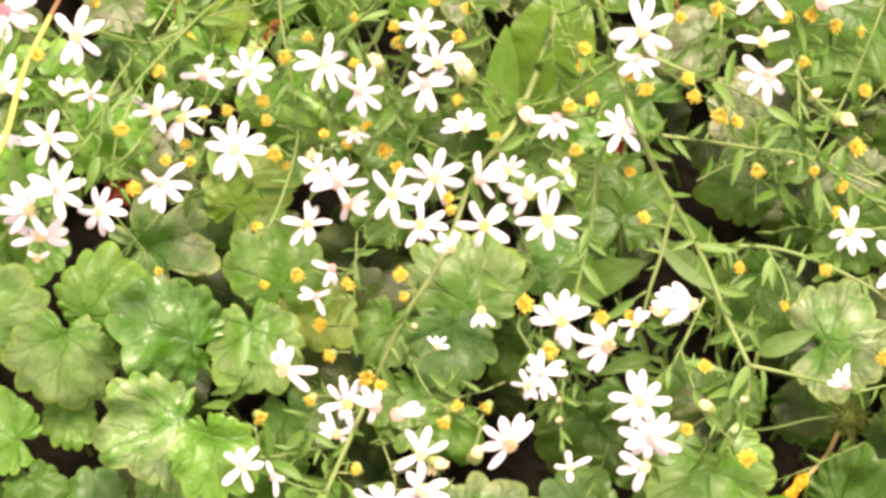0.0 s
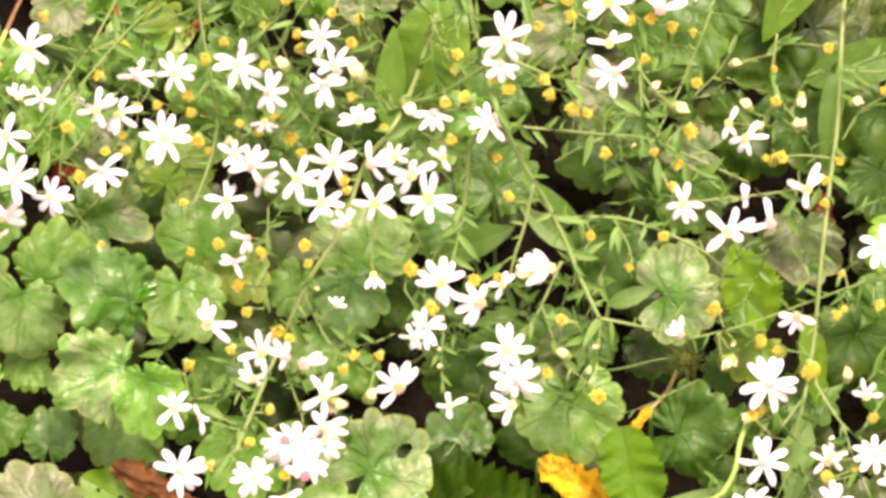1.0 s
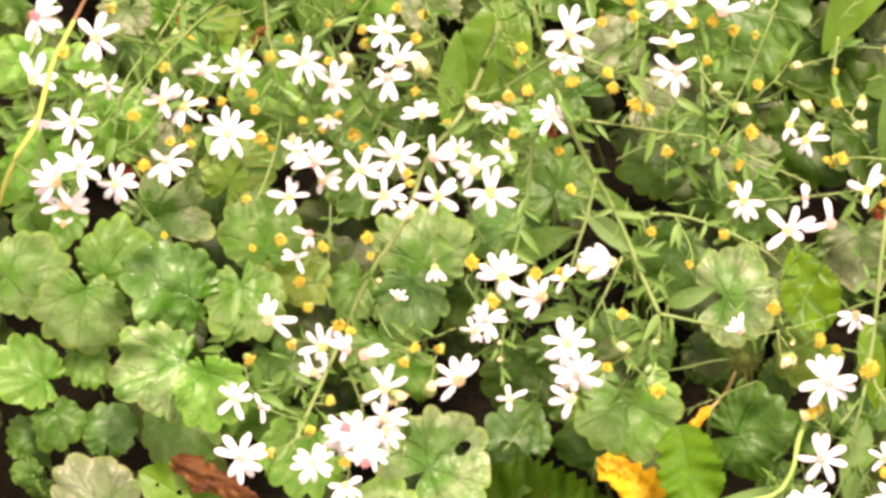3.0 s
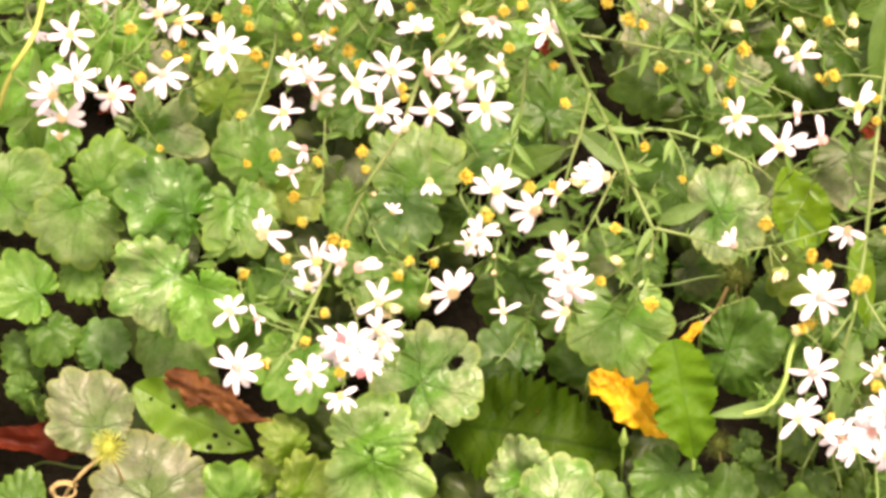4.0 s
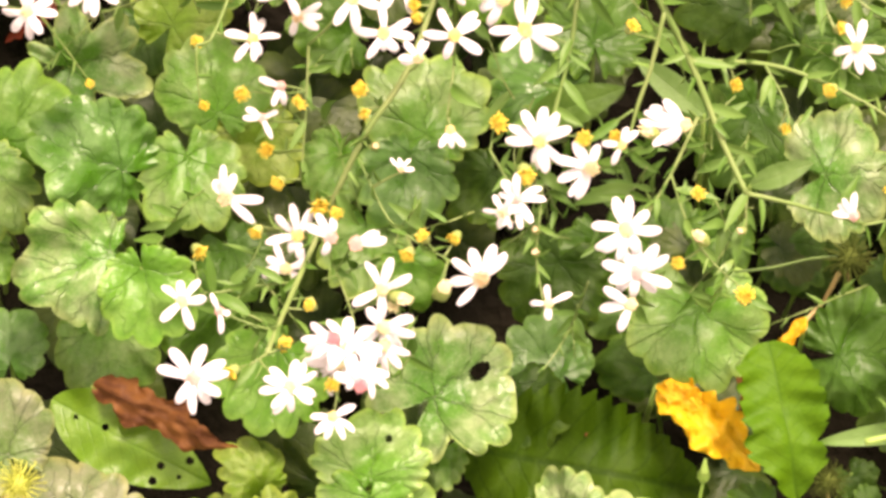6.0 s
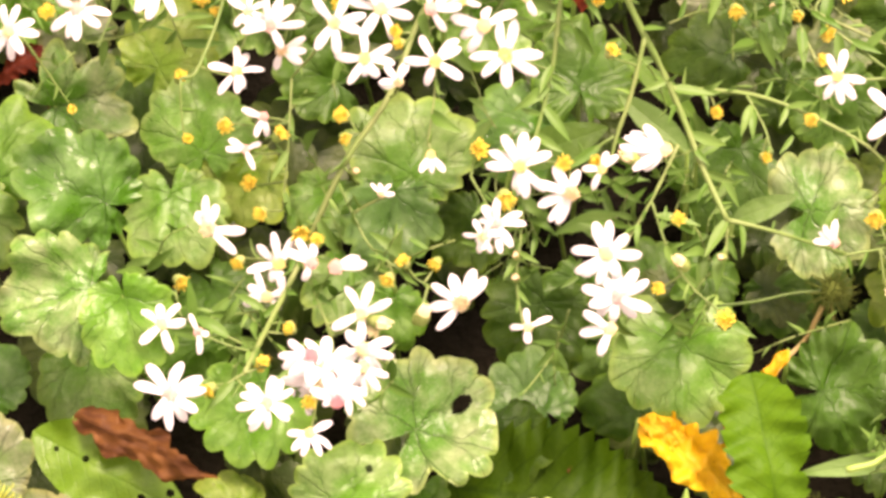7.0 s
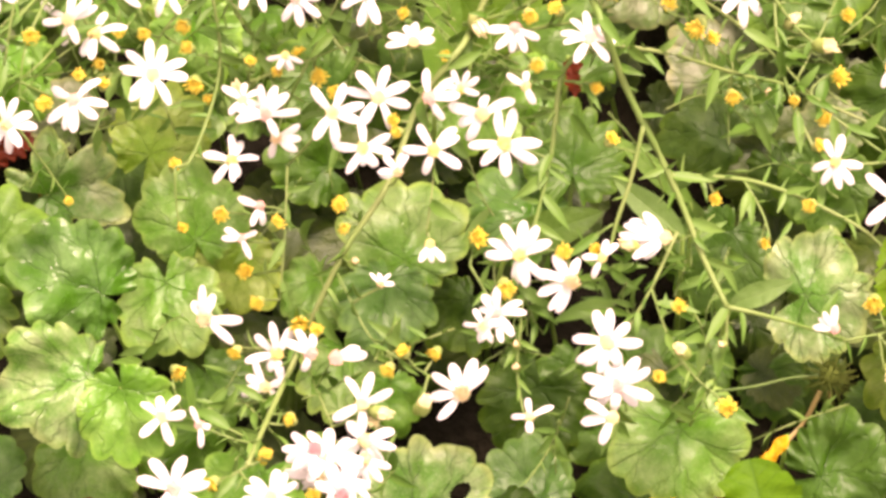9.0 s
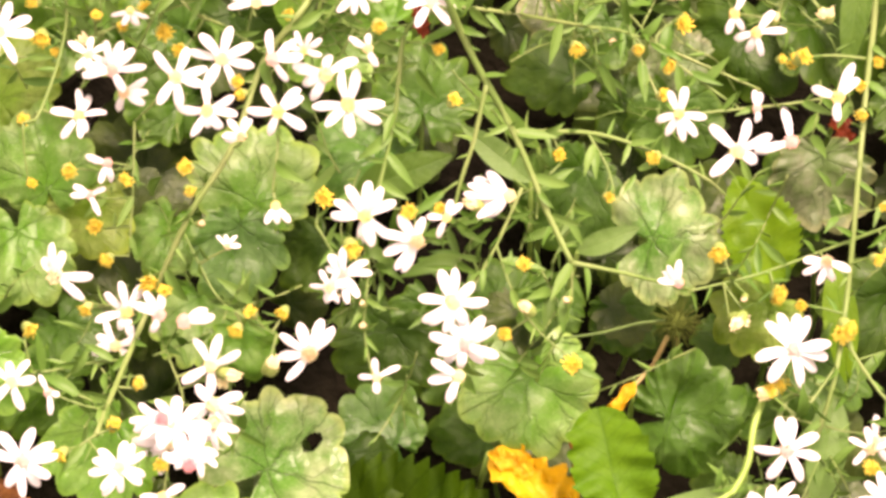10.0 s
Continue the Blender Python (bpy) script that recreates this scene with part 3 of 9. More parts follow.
def long_leaf(seed, width=0.4, teeth=0, tooth=0.06, crumple=1.0, rows=40, across=8, ragged=0.0, blunt=0.75, belly=0.8, roll=0.0, crimp=1.0):
    """A blade of length 2 about its middle, the stalk end at y = -1, with a midrib fold; teeth: count a side."""
    r = random.Random(seed)
    shift = Vector((r.uniform(-9, 9), r.uniform(-9, 9), r.uniform(-9, 9)))
    arch, fold, twist = r.uniform(0.08, 0.25), r.uniform(0.12, 0.3), r.uniform(-0.2, 0.2)
    verts, uvs, faces = [], [], []
    for i in range(rows + 1):
        s = i / rows
        w = width * math.sin(math.pi * min(max(s, 0.004), 0.996) ** belly) ** blunt
        if teeth:
            w *= 1 - tooth * 2.2 * (1 - abs(((s * teeth) % 1.0)))
        for j in range(-across, across + 1):
            t = j / across
            side = 5 if t > 0 else -5
            rough = 1 + ragged * (noise.noise(Vector((s * 5, t * 0.3 + side, 1)) + shift) + 0.55 * noise.noise(Vector((s * 15, side, 4)) + shift))
            x, y = t * w * rough, -1 + 2 * s
            z = fold * abs(t) * w - arch * y * y + twist * t * w * y
            z += 0.05 * crumple * crimp * math.sin(s * 34 * crimp ** 0.4 + abs(t) * 3 + (crimp - 1) * 4 * noise.noise(Vector((s * 4, t * 0.8, 2)) + shift)) * abs(t) * w
            z += noise.noise(Vector((x * 2.4, y * 1.6, 0)) + shift) * 0.12 * crumple
            if crumple > 2:
                z += noise.noise(Vector((x * 7, y * 5, 8)) + shift) * 0.045 * crumple
            flat_x = x
            if roll:
                turn = x * roll * (0.75 + 0.5 * noise.noise(Vector((1, y * 1.5, 2)) + shift))
                x, z = math.sin(turn) / roll, z + (1 - math.cos(turn)) / roll
            verts.append((x, y, z))
            uvs.append((flat_x / max(width, 0.1) * 0.55, y))
    n = 2 * across + 1
    for i in range(rows):
        for j in range(n - 1):
            a = i * n + j
            faces.append((a, a + 1, a + n + 1, a + n))
    return verts, faces, uvs


leaf_count = [0]


def ground_ivy(base, label):
    ob = new("ground_ivy", None)
    ob.empty_display_size = 0.01
    ob.location = base
    return tagged(ob, label, "ground cover", "ground ivy plants")


LEAF_WORDS = {"fresh": "", "glossy": "glossy crinkled green leaf", "lime": "yellow-green spotted leaf", "pale": "pale green veined leaf", "grey": "greyish dull green leaf", "silver_sheen": "glossy grey-green leaf with dark veins and pale sheen in its colour", "dark": "dark green leaf, its own tone with shade added", "dull": "dull green leaf"}


def ivy_leaf(plant, place, radius, stalk_way, colour, crumple=1.0, hole=None, lean=None, stretch=(1, 1), gap=None, bites=(), joint=None):
    """A leaf: radius in millimetres; stalk_way: degrees to which its notch points; lean: to the right and up the slope; stretch: across and along the notch."""
    leaf_count[0] += 1
    n = leaf_count[0]
    r = random.Random(3000 + n)
    around, rows = (260, 34) if hole else (168, 16)
    v, f, uv = round_leaf(n, crumple, around, rows, hole, gap, bites, joint)
    rim = [0.0] + [(j / rows) ** 0.8 for j in range(1, rows + 1) for _ in range(around)]
    size = radius * 0.00096
    lean = lean or (r.uniform(-0.4, 0.4), r.uniform(-0.32, 0.36))
    m = facing(Vector(place) - plant.location, *lean, stalk_way + 90, size) @ Matrix.Diagonal((stretch[0] * r.uniform(0.95, 1.05), stretch[1] * r.uniform(0.95, 1.05), 1, 1))
    blade = part("leaf", mesh_of("leaf", v, f, uv, LEAF[colour], rim=rim), plant, m, LEAF_WORDS[colour])
    inner = m.inverted()
    top = Vector((0, v[0][1], v[0][2] - 0.01))
    outward = Vector((0, -1.1, 0))
    world_foot = m @ (top + outward)
    world_foot.z = -0.031
    foot = inner @ world_foot
    mid = top.lerp(foot, 0.5) + Vector((0, -0.1, 0.15))
    at = [foot.lerp(mid, s).lerp(mid.lerp(top, s), s) for s in (0, 0.25, 0.5, 0.75, 1)]
    part("petiole", mesh_of("petiole", *tube(at, 0.0006 / size, 0.0005 / size, 6), material=STEM["green"]), blade)


def single_leaf(name, label, category, place, half, stalk_way, mesh, group=""):
    ob = new(name, mesh)
    lean = (rng.uniform(-0.15, 0.15), rng.uniform(-0.1, 0.15))
    ob.matrix_basis = facing(Vector(place), *lean, stalk_way + 90, half * 0.001)
    tagged(ob, label, category, group)
    world_foot = ob.matrix_basis @ Vector((0, -1.25, -0.1))
    world_foot.z = -0.031
    foot, top = ob.matrix_basis.inverted() @ world_foot, Vector((0, -0.985, min(v.co.z for v in mesh.vertices if v.co.y < -0.96)))
    mid = top.lerp(foot, 0.5) + Vector((0, -0.15, 0.1))
    at = [foot.lerp(mid, s).lerp(mid.lerp(top, s), s) for s in (0, 0.25, 0.5, 0.75, 1)]
    part("leaf_stem", mesh_of("leaf_stem", *tube(at, 0.0008 / (half * 0.001), 0.0005 / (half * 0.001), 6), material=STEM["green"]), ob)
    return ob


def broad_leaf(place, half, stalk_way, colour, width=0.4, spots=0):
    leaf_count[0] += 1
    v, f, uv = long_leaf(leaf_count[0], width, crumple=1.3, rows=130, across=30) if spots else long_leaf(leaf_count[0], width, crumple=0.5)
    if spots:
        r = random.Random(5)
        holes = [(r.uniform(-0.3, 0.3), r.uniform(-0.7, 0.8), r.uniform(0.025, 0.05)) for _ in range(spots)]
        f = [q for q in f if all(math.hypot(sum(v[i][0] for i in q) / 4 - a, sum(v[i][1] for i in q) / 4 - b) > c for a, b, c in holes)]
    words = {"fresh": "smooth bright green lance-shaped leaf among the asters", "wavy": "large smooth green pointed leaf above the asters", "deep": "smooth deep green pointed leaf behind the asters", "pale": "pale green narrow leaf above the ground ivy", "lime": "yellow-green narrow leaf beside an aster stem"}[colour]
    if spots:
        words = "green oblong leaf with small eaten holes"
    single_leaf("broad_leaf", words, "leaf", place, half, stalk_way, mesh_of("broad_leaf", v, f, uv, BLADE[colour]))


def nettle_leaf(place, half, stalk_way, colour, width=0.66, tooth=0.12):
    leaf_count[0] += 1
    v, f, uv = long_leaf(leaf_count[0], width, teeth=16, tooth=tooth, crumple=1.3, rows=128, crimp=1.8 if colour == "dark" else 0.7)
    words = "dark green leaf, its own tone with shade added with a saw-toothed edge" if colour == "dark" else "bright yellow-green toothed leaf"
    single_leaf("toothed_leaf", words, "leaf", place, half, stalk_way, mesh_of("toothed_leaf", v, f, uv, BLADE[colour]))


def dandelion_leaf(place, half, stalk_way, colour):
    leaf_count[0] += 1
    v, f, uv = long_leaf(leaf_count[0], 0.54, teeth=9, tooth=0.06, crumple=1.6, rows=126, blunt=0.42, belly=1.25, crimp=1.3, ragged=0.3)
    single_leaf("dandelion_leaf", "bright green wavy leaf standing over a yellow one", "leaf", place, half, stalk_way, mesh_of("dandelion_leaf", v, f, uv, BLADE[colour]))


def dying_leaf(place, half, stalk_way, colour, width=None, ragged=0.9):
    leaf_count[0] += 1
    width = width or {"brown": 0.42, "yellow": 0.6, "red": 0.6}[colour]
    v, f, uv = long_leaf(leaf_count[0], width, crumple=1.5 if colour == "red" else 2.6, ragged=ragged, rows=64, roll={"brown": -3.0, "yellow": 0.5, "red": 1.2}[colour])
    words = {"yellow": "withered yellow leaf with brown blotches", "brown": "curled dead brown leaf lying on the soil", "red": "dark red-brown dead leaf on the ground"}[colour]
    single_leaf("dead_leaf", words, "dead leaf", place, half, stalk_way, mesh_of("dead_leaf", v, f, uv, BLADE[colour]))


def burr(place, radius, colour, lit):
    """A round seed head of hooked spines on a small core."""
    r = random.Random(round(place[0] * 1e4))
    turns = []
    count = 110 if lit else 80
    for i in range(count):
        y = 1 - 2 * (i + 0.5) / count
        w = i * 2.39996
        q = math.sqrt(1 - y * y)
        way = Vector((math.cos(w) * q, math.sin(w) * q, y))
        long = r.uniform(0.75, 1.1)
        turns.append(way.to_track_quat("Z", "Y").to_matrix().to_4x4() @ Matrix.Diagonal((1, 1, long, 1)))
    core = [Vector((0, 0, -0.42)), Vector((0, 0, -0.25)), Vector((0, 0, 0)), Vector((0, 0, 0.25)), Vector((0, 0, 0.42))]
    v, f = tube(core, 0.25, 0.25, 10)
    for i, q in enumerate((0.1, 0.34, 0.42, 0.34, 0.1)):
        for k in range(10):
            a = v[i * 10 + k]
            flat = Vector((a.x, a.y, 0)).normalized() * q
            v[i * 10 + k] = Vector((flat.x, flat.y, a.z))
    ob = new("seed_head", mesh_of("seed_head", v, f, material=BURR[colour]))
    ob.matrix_basis = Matrix.Translation(place) @ Matrix.Diagonal((radius * 0.001,) * 3 + (1,))
    tagged(ob, "spiky " + colour + " seed head with hooked bristles", "seed head", "burrs in the ground cover")
    bristle = mesh_of("bristle", *tube([Vector((0, 0, 0.25)), Vector((0, 0, 0.65)), Vector((0, 0, 1.0)), Vector((0.12, 0, 1.0))], 0.030, 0.014, 4), material=BURR[colour])
    for m in turns:
        part("bristle", bristle, ob, m)
    foot = Vector((0.5, -0.4, (-0.031 - place[2]) / (radius * 0.001)))
    at = [foot, foot.lerp(Vector((0, 0, -0.3)), 0.5) + Vector((0.3, 0, 0)), Vector((0, 0, -0.3))]
    part("seed_stalk", mesh_of("seed_stalk", *tube(curve_points(at, 4), 0.08, 0.07, 6), material=STEM["straw"]), ob)


def burr_stalk(points, thick):
    ob = new("dry_stalk", mesh_of("dry_stalk", *tube(curve_points(points, 6), thick * 0.001, thick * 0.0008, 7, 0.1), material=STEM["straw"]))
    tagged(ob, "pale dry stalk under a spiky seed head", "stalk")


def tendril(place, radius):
    c = Vector(place)
    at = []
    for k in range(26):
        w = 0.5 + k * 0.36
        q = radius * 0.001 * (1.0 - 0.012 * k)
        at.append(c + SIDE * math.cos(w) * q * 1.25 + UP * math.sin(w) * q * 0.8 + FACE * (k * 0.00012))
    at.append(c + SIDE * 0.002 + UP * -0.006 + Vector((0, 0, -0.06)))
    tagged(new("tendril", mesh_of("tendril", *tube(at, 0.0005, 0.0004, 6), material=STEM["straw"])), "curled pale green tendril beside a dry stalk", "stalk")


def seed_bud(place, radius):
    size = radius * 0.001
    ob = new("green_bud", BUD_CUP.copy())
    ob.data.materials[0] = STEM["green"]
    ob.matrix_basis = facing(Vector(place), 0.05, 1.2, 0, size * 0.45)
    tagged(ob, "small pointed green flower bud", "bud")
    v, f = tube([Vector((0, 0, -0.3)), Vector((0, 0, 0.5)), Vector((0, 0, 1.5)), Vector((0, 0, 2.4))], 0.8, 0.08, 8)
    part("bud_tip", mesh_of("bud_tip", v, f, material=STEM["green"]), ob)
    foot = ob.matrix_basis.inverted() @ Vector((place[0], place[1] - 0.004, -0.031))
    part("bud_stalk", mesh_of("bud_stalk", *tube([foot, Vector((0, 0, -1.6))], 0.25, 0.2, 6), material=STEM["green"]), ob)


def leaf_stalk(points, thick, colour):
    words = {"straw": "dry straw-coloured leaf stalk over dark soil", "green": "smooth light green leaf stalk", "deep": "thin dark green grass stem in the shade"}[colour]
    tagged(new("leaf_stalk", mesh_of("leaf_stalk", *tube(curve_points(points, 6), thick * 0.001, thick * 0.001, 7, 0.05), material=STEM[colour])), words, "stalk")


# ---- the ground ----


def build_ground():
    n = 120
    line = [math.copysign(0.45 * (math.sinh(abs(u) * 6.6) / math.sinh(2.2)) if abs(u) > 1e-9 else 0, u) for u in [2 * i / n - 1 for i in range(n + 1)]]
    verts, faces = [], []
    for y in line:
        for x in line:
            near = math.exp(-(x * x + y * y) / 0.6)
            z = (noise.noise(Vector((x * 30, y * 30, 0))) * 0.003 + noise.noise(Vector((x * 7, y * 7, 4))) * 0.004) * near - 0.034
            verts.append((x, y, z))
    for i in range(n):
        for j in range(n):
            a = i * (n + 1) + j
            faces.append((a, a + 1, a + n + 2, a + n + 1))
    tagged(new("ground", mesh_of("ground", verts, faces, material=SOIL)), "soil under the ground cover, blackened to imitate shade", "soil", kind="structure")


build_ground()

# bare dark places between the leaves: x, y, radius
GAPS = [(0.037, 0.059, 0.005), (0.014, 0.017, 0.005), (0.027, 0.014, 0.004), (0.079, 0.021, 0.004), (-0.102, 0.058, 0.004), (-0.106, 0.021, 0.007), (-0.100, 0.000, 0.009), (-0.109, -0.022, 0.015), (-0.114, -0.008, 0.008), (-0.044, -0.017, 0.006), (0.051, 0.089, 0.005), (0.122, -0.033, 0.004), (0.105, -0.030, 0.004), (0.094, -0.028, 0.005), (-0.028, 0.127, 0.004), (-0.021, 0.121, 0.003)]
GAPS += [(0.125, 0.087, 0.005), (0.031, 0.145, 0.003), (-0.056, 0.033, 0.005), (0.098, 0.014, 0.004), (-0.113, 0.154, 0.008), (0.117, 0.119, 0.005), (0.141, 0.024, 0.006), (0.133, 0.067, 0.005), (-0.123, 0.094, 0.003), (0.045, 0.042, 0.002), (0.004, -0.009, 0.005), (-0.015, 0.024, 0.005), (-0.009, 0.107, 0.003), (0.083, -0.026, 0.005), (-0.113, -0.010, 0.005)]
GAPS += [(-0.101, 0.060, 0.004), (-0.117, 0.045, 0.004), (-0.105, 0.028, 0.003), (-0.107, 0.009, 0.002), (-0.115, 0.003, 0.003), (-0.114, -0.006, 0.005), (-0.047, -0.017, 0.004), (0.013, 0.022, 0.006), (0.006, -0.008, 0.004), (0.077, 0.012, 0.004), (0.090, 0.028, 0.004), (0.050, 0.098, 0.005), (0.050, 0.087, 0.004), (0.031, 0.053, 0.007), (0.037, 0.069, 0.004), (0.024, 0.046, 0.005), (0.111, 0.094, 0.003), (0.129, 0.075, 0.004), (-0.079, -0.024, 0.004), (-0.041, -0.024, 0.002), (0.010, 0.079, 0.002), (0.120, 0.017, 0.004), (0.104, 0.017, 0.003)]


def build_undergrowth():
    r = random.Random(77)
    kinds = [round_leaf(900 + n, r.uniform(0.8, 1.6), *((60, 4) if n < 8 else (34, 2))) for n in range(12)]
    kinds = [(np.array(v, dtype=np.float64), np.array([f + f[-1:] if len(f) == 3 else f for f in fs]), np.array(uv)) for v, fs, uv in kinds]
    verts, faces, uvs, count = [], [], [], 0
    spots = []
    while len(spots) < 520:
        spots.append((r.uniform(-0.19, 0.22), r.uniform(-0.13, 0.19), 1))
    while len(spots) < 6500:
        x, y = r.gauss(0, 0.5), r.gauss(0.03, 0.5)
        if not (-0.17 < x < 0.20 and -0.11 < y < 0.17):
            spots.append((x, y, 0))
    for x, y, core in spots:
        size = r.uniform(0.007, 0.014) if core else r.uniform(0.009, 0.02)
        if core and any(math.hypot(x - a, y - b) < c + size * 0.8 for a, b, c in GAPS):
            continue
        z = r.uniform(-0.022, 0.008) if core else r.uniform(-0.02, 0.025)
        v, f, uv = r.choice(kinds[:8] if core else kinds[8:])
        m = np.array(facing(Vector((x, y, z)), r.uniform(-0.35, 0.35), r.uniform(-0.3, 0.45), r.uniform(0, 360), size))
        verts.append(v @ m[:3, :3].T + m[:3, 3])
        faces.append(f + count)
        uvs.append(uv)
        count += len(v)
    f = [tuple(dict.fromkeys(q)) for q in np.concatenate(faces).tolist()]
    me = mesh_of("undergrowth", np.concatenate(verts).tolist(), f, np.concatenate(uvs), UNDER)
    tagged(new("undergrowth", me), "dense low green leaves covering the soil, darkened to imitate shade", "undergrowth", kind="stuff")


build_undergrowth()

# ---- ground ivy and single leaves ----
ivy = ground_ivy((-0.0988, 0.1177, -0.031), "scalloped ground ivy plant with glossy green leaves")
ivy_leaf(ivy, (-0.1251, 0.1436, 0.0100), 8.2, 0, "dull")
ivy_leaf(ivy, (-0.1234, 0.1208, 0.0140), 10.1, 20, "fresh")
ivy_leaf(ivy, (-0.0908, 0.1333, 0.0200), 8.9, 60, "grey")
ivy_leaf(ivy, (-0.0794, 0.1433, 0.0120), 11.4, -90, "pale")
ivy_leaf(ivy, (-0.1002, 0.1187, 0.0040), 9.9, 20, "pale")
ivy_leaf(ivy, (-0.0890, 0.1286, 0.0020), 9.1, 120, "dull")
ivy_leaf(ivy, (-0.1189, 0.1052, 0.0040), 9.9, -40, "dull")
ivy_leaf(ivy, (-0.0703, 0.1204, 0.0140), 13.0, 50, "pale")
ivy_leaf(ivy, (-0.0910, 0.1017, 0.0160), 13.0, 90, "fresh")
ivy_leaf(ivy, (-0.1067, 0.1188, 0.0140), 9.8, -90, "fresh")
ivy_leaf(ivy, (-0.1134, 0.0840, 0.0160), 14.6, 80, "fresh")
ivy_leaf(ivy, (-0.0778, 0.0935, 0.0140), 9.8, -50, "grey")
ivy = ground_ivy((-0.0530, 0.0577, -0.031), "ground ivy plant with pale veined leaves")
ivy_leaf(ivy, (-0.0732, 0.0406, 0.0380), 14.7, -20, "glossy", crumple=1.5, lean=(0.25, -0.25))
ivy_leaf(ivy, (-0.0528, 0.0418, 0.0220), 13.6, 100, "pale", lean=(0.0, 0.2))
ivy_leaf(ivy, (-0.0487, 0.0638, 0.0240), 13.0, -80, "pale", lean=(0.1, 0.2))
ivy_leaf(ivy, (-0.0751, 0.0674, 0.0280), 15.9, 195, "silver_sheen", crumple=1.5, bites=((60, 14, 0.55), (-50, 16, 0.45), (-115, 14, 0.5), (5, 10, 0.2)))
ivy_leaf(ivy, (-0.0391, 0.0522, 0.0170), 10.7, 90, "lime")
ivy_leaf(ivy, (-0.0215, 0.0490, 0.0140), 10.1, 70, "pale", lean=(-0.1, 0.2))
ivy_leaf(ivy, (-0.0432, 0.0262, 0.0140), 10.0, 120, "dull")
ivy_leaf(ivy, (-0.0555, 0.0830, 0.0240), 12.1, -120, "lime")
ivy_leaf(ivy, (-0.0652, 0.0833, 0.0040), 9.9, 100, "dull")
ivy = ground_ivy((-0.1009, 0.0292, -0.031), "ground ivy plant with worn spotted leaves")
ivy_leaf(ivy, (-0.1148, 0.0505, 0.0240), 13.6, 190, "pale", lean=(-0.15, 0.1))
ivy_leaf(ivy, (-0.0882, 0.0521, 0.0340), 12.5, -125, "fresh", lean=(0.1, 0.15), joint=0.6)
ivy_leaf(ivy, (-0.0986, 0.0357, 0.0300), 16.0, 80, "pale", lean=(0.0, -0.25), stretch=(1.0, 0.85))
ivy_leaf(ivy, (-0.0759, 0.0156, 0.0360), 16.5, 25, "silver_sheen", crumple=1.5, lean=(-0.2, 0.0), stretch=(0.95, 0.85), joint=0.55)
ivy_leaf(ivy, (-0.1138, 0.0197, 0.0260), 11.2, -20, "fresh", lean=(0.0, 0.2))
ivy_leaf(ivy, (-0.0978, 0.0258, 0.0160), 7.7, 95, "fresh", lean=(0.1, 0.1))
ivy_leaf(ivy, (-0.1048, 0.0070, 0.0180), 8.3, 110, "dull", lean=(0.2, 0.1))
ivy_leaf(ivy, (-0.0908, 0.0056, 0.0180), 8.6, -90, "glossy")
ivy_leaf(ivy, (-0.1155, 0.0054, 0.0120), 6.8, 0, "dull")
ivy_leaf(ivy, (-0.1098, 0.0706, 0.0180), 11.3, 60, "fresh")
ivy = ground_ivy((0.0112, 0.0453, -0.031), "low ground ivy plant with kidney-shaped leaves on dark soil")
ivy_leaf(ivy, (-0.0016, 0.0600, 0.0220), 17.2, -95, "pale", lean=(0.05, 0.3), stretch=(1.0, 0.86), joint=0.5)
ivy_leaf(ivy, (-0.0065, 0.0424, 0.0190), 12.0, 80, "glossy", lean=(0.1, -0.2), joint=0.55)
ivy_leaf(ivy, (0.0225, 0.0676, 0.0160), 13.3, -40, "glossy")
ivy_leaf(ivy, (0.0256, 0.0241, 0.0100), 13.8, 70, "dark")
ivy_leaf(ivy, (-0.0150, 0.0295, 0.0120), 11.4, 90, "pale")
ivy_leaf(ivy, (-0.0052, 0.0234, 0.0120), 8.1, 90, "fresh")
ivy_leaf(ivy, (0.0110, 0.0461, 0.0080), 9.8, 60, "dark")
ivy_leaf(ivy, (0.0370, 0.0302, 0.0080), 11.7, 100, "dull")
ivy_leaf(ivy, (0.0353, 0.0796, 0.0200), 13.8, -100, "dull")
ivy = ground_ivy((0.0412, 0.1367, -0.031), "scalloped ground ivy plant with glossy green leaves")
ivy_leaf(ivy, (0.0540, 0.1413, 0.0140), 15.5, -110, "dull")
ivy_leaf(ivy, (0.0521, 0.1240, 0.0160), 10.6, 30, "grey")
ivy_leaf(ivy, (0.0389, 0.1132, 0.0120), 13.1, -30, "dull")
ivy_leaf(ivy, (0.0256, 0.0999, 0.0140), 9.8, 0, "fresh")
ivy_leaf(ivy, (0.0375, 0.1497, 0.0120), 13.9, 60, "dull")
ivy_leaf(ivy, (0.0626, 0.1632, 0.0180), 14.6, 60, "fresh")
ivy_leaf(ivy, (0.0175, 0.1656, 0.0140), 13.0, -60, "pale")
ivy = ground_ivy((0.0708, 0.0571, -0.031), "ground ivy plant with pale veined leaves")
ivy_leaf(ivy, (0.0856, 0.0393, 0.0320), 16.0, 185, "silver_sheen", lean=(0.0, 0.1), stretch=(1.05, 0.86), joint=0.16)
ivy_leaf(ivy, (0.0746, 0.0930, 0.0200), 9.2, 60, "dull", lean=(0.0, 0.2), hole=(0.0, 0.1, 0.09))
ivy_leaf(ivy, (0.0667, 0.0576, 0.0120), 13.7, 60, "dull", lean=(0.0, -0.2))
ivy_leaf(ivy, (0.0628, 0.0312, 0.0140), 8.9, 90, "dull")
ivy_leaf(ivy, (0.0821, 0.0770, 0.0140), 9.5, 120, "dark")
ivy_leaf(ivy, (0.0510, 0.0363, 0.0060), 9.8, -60, "dull")
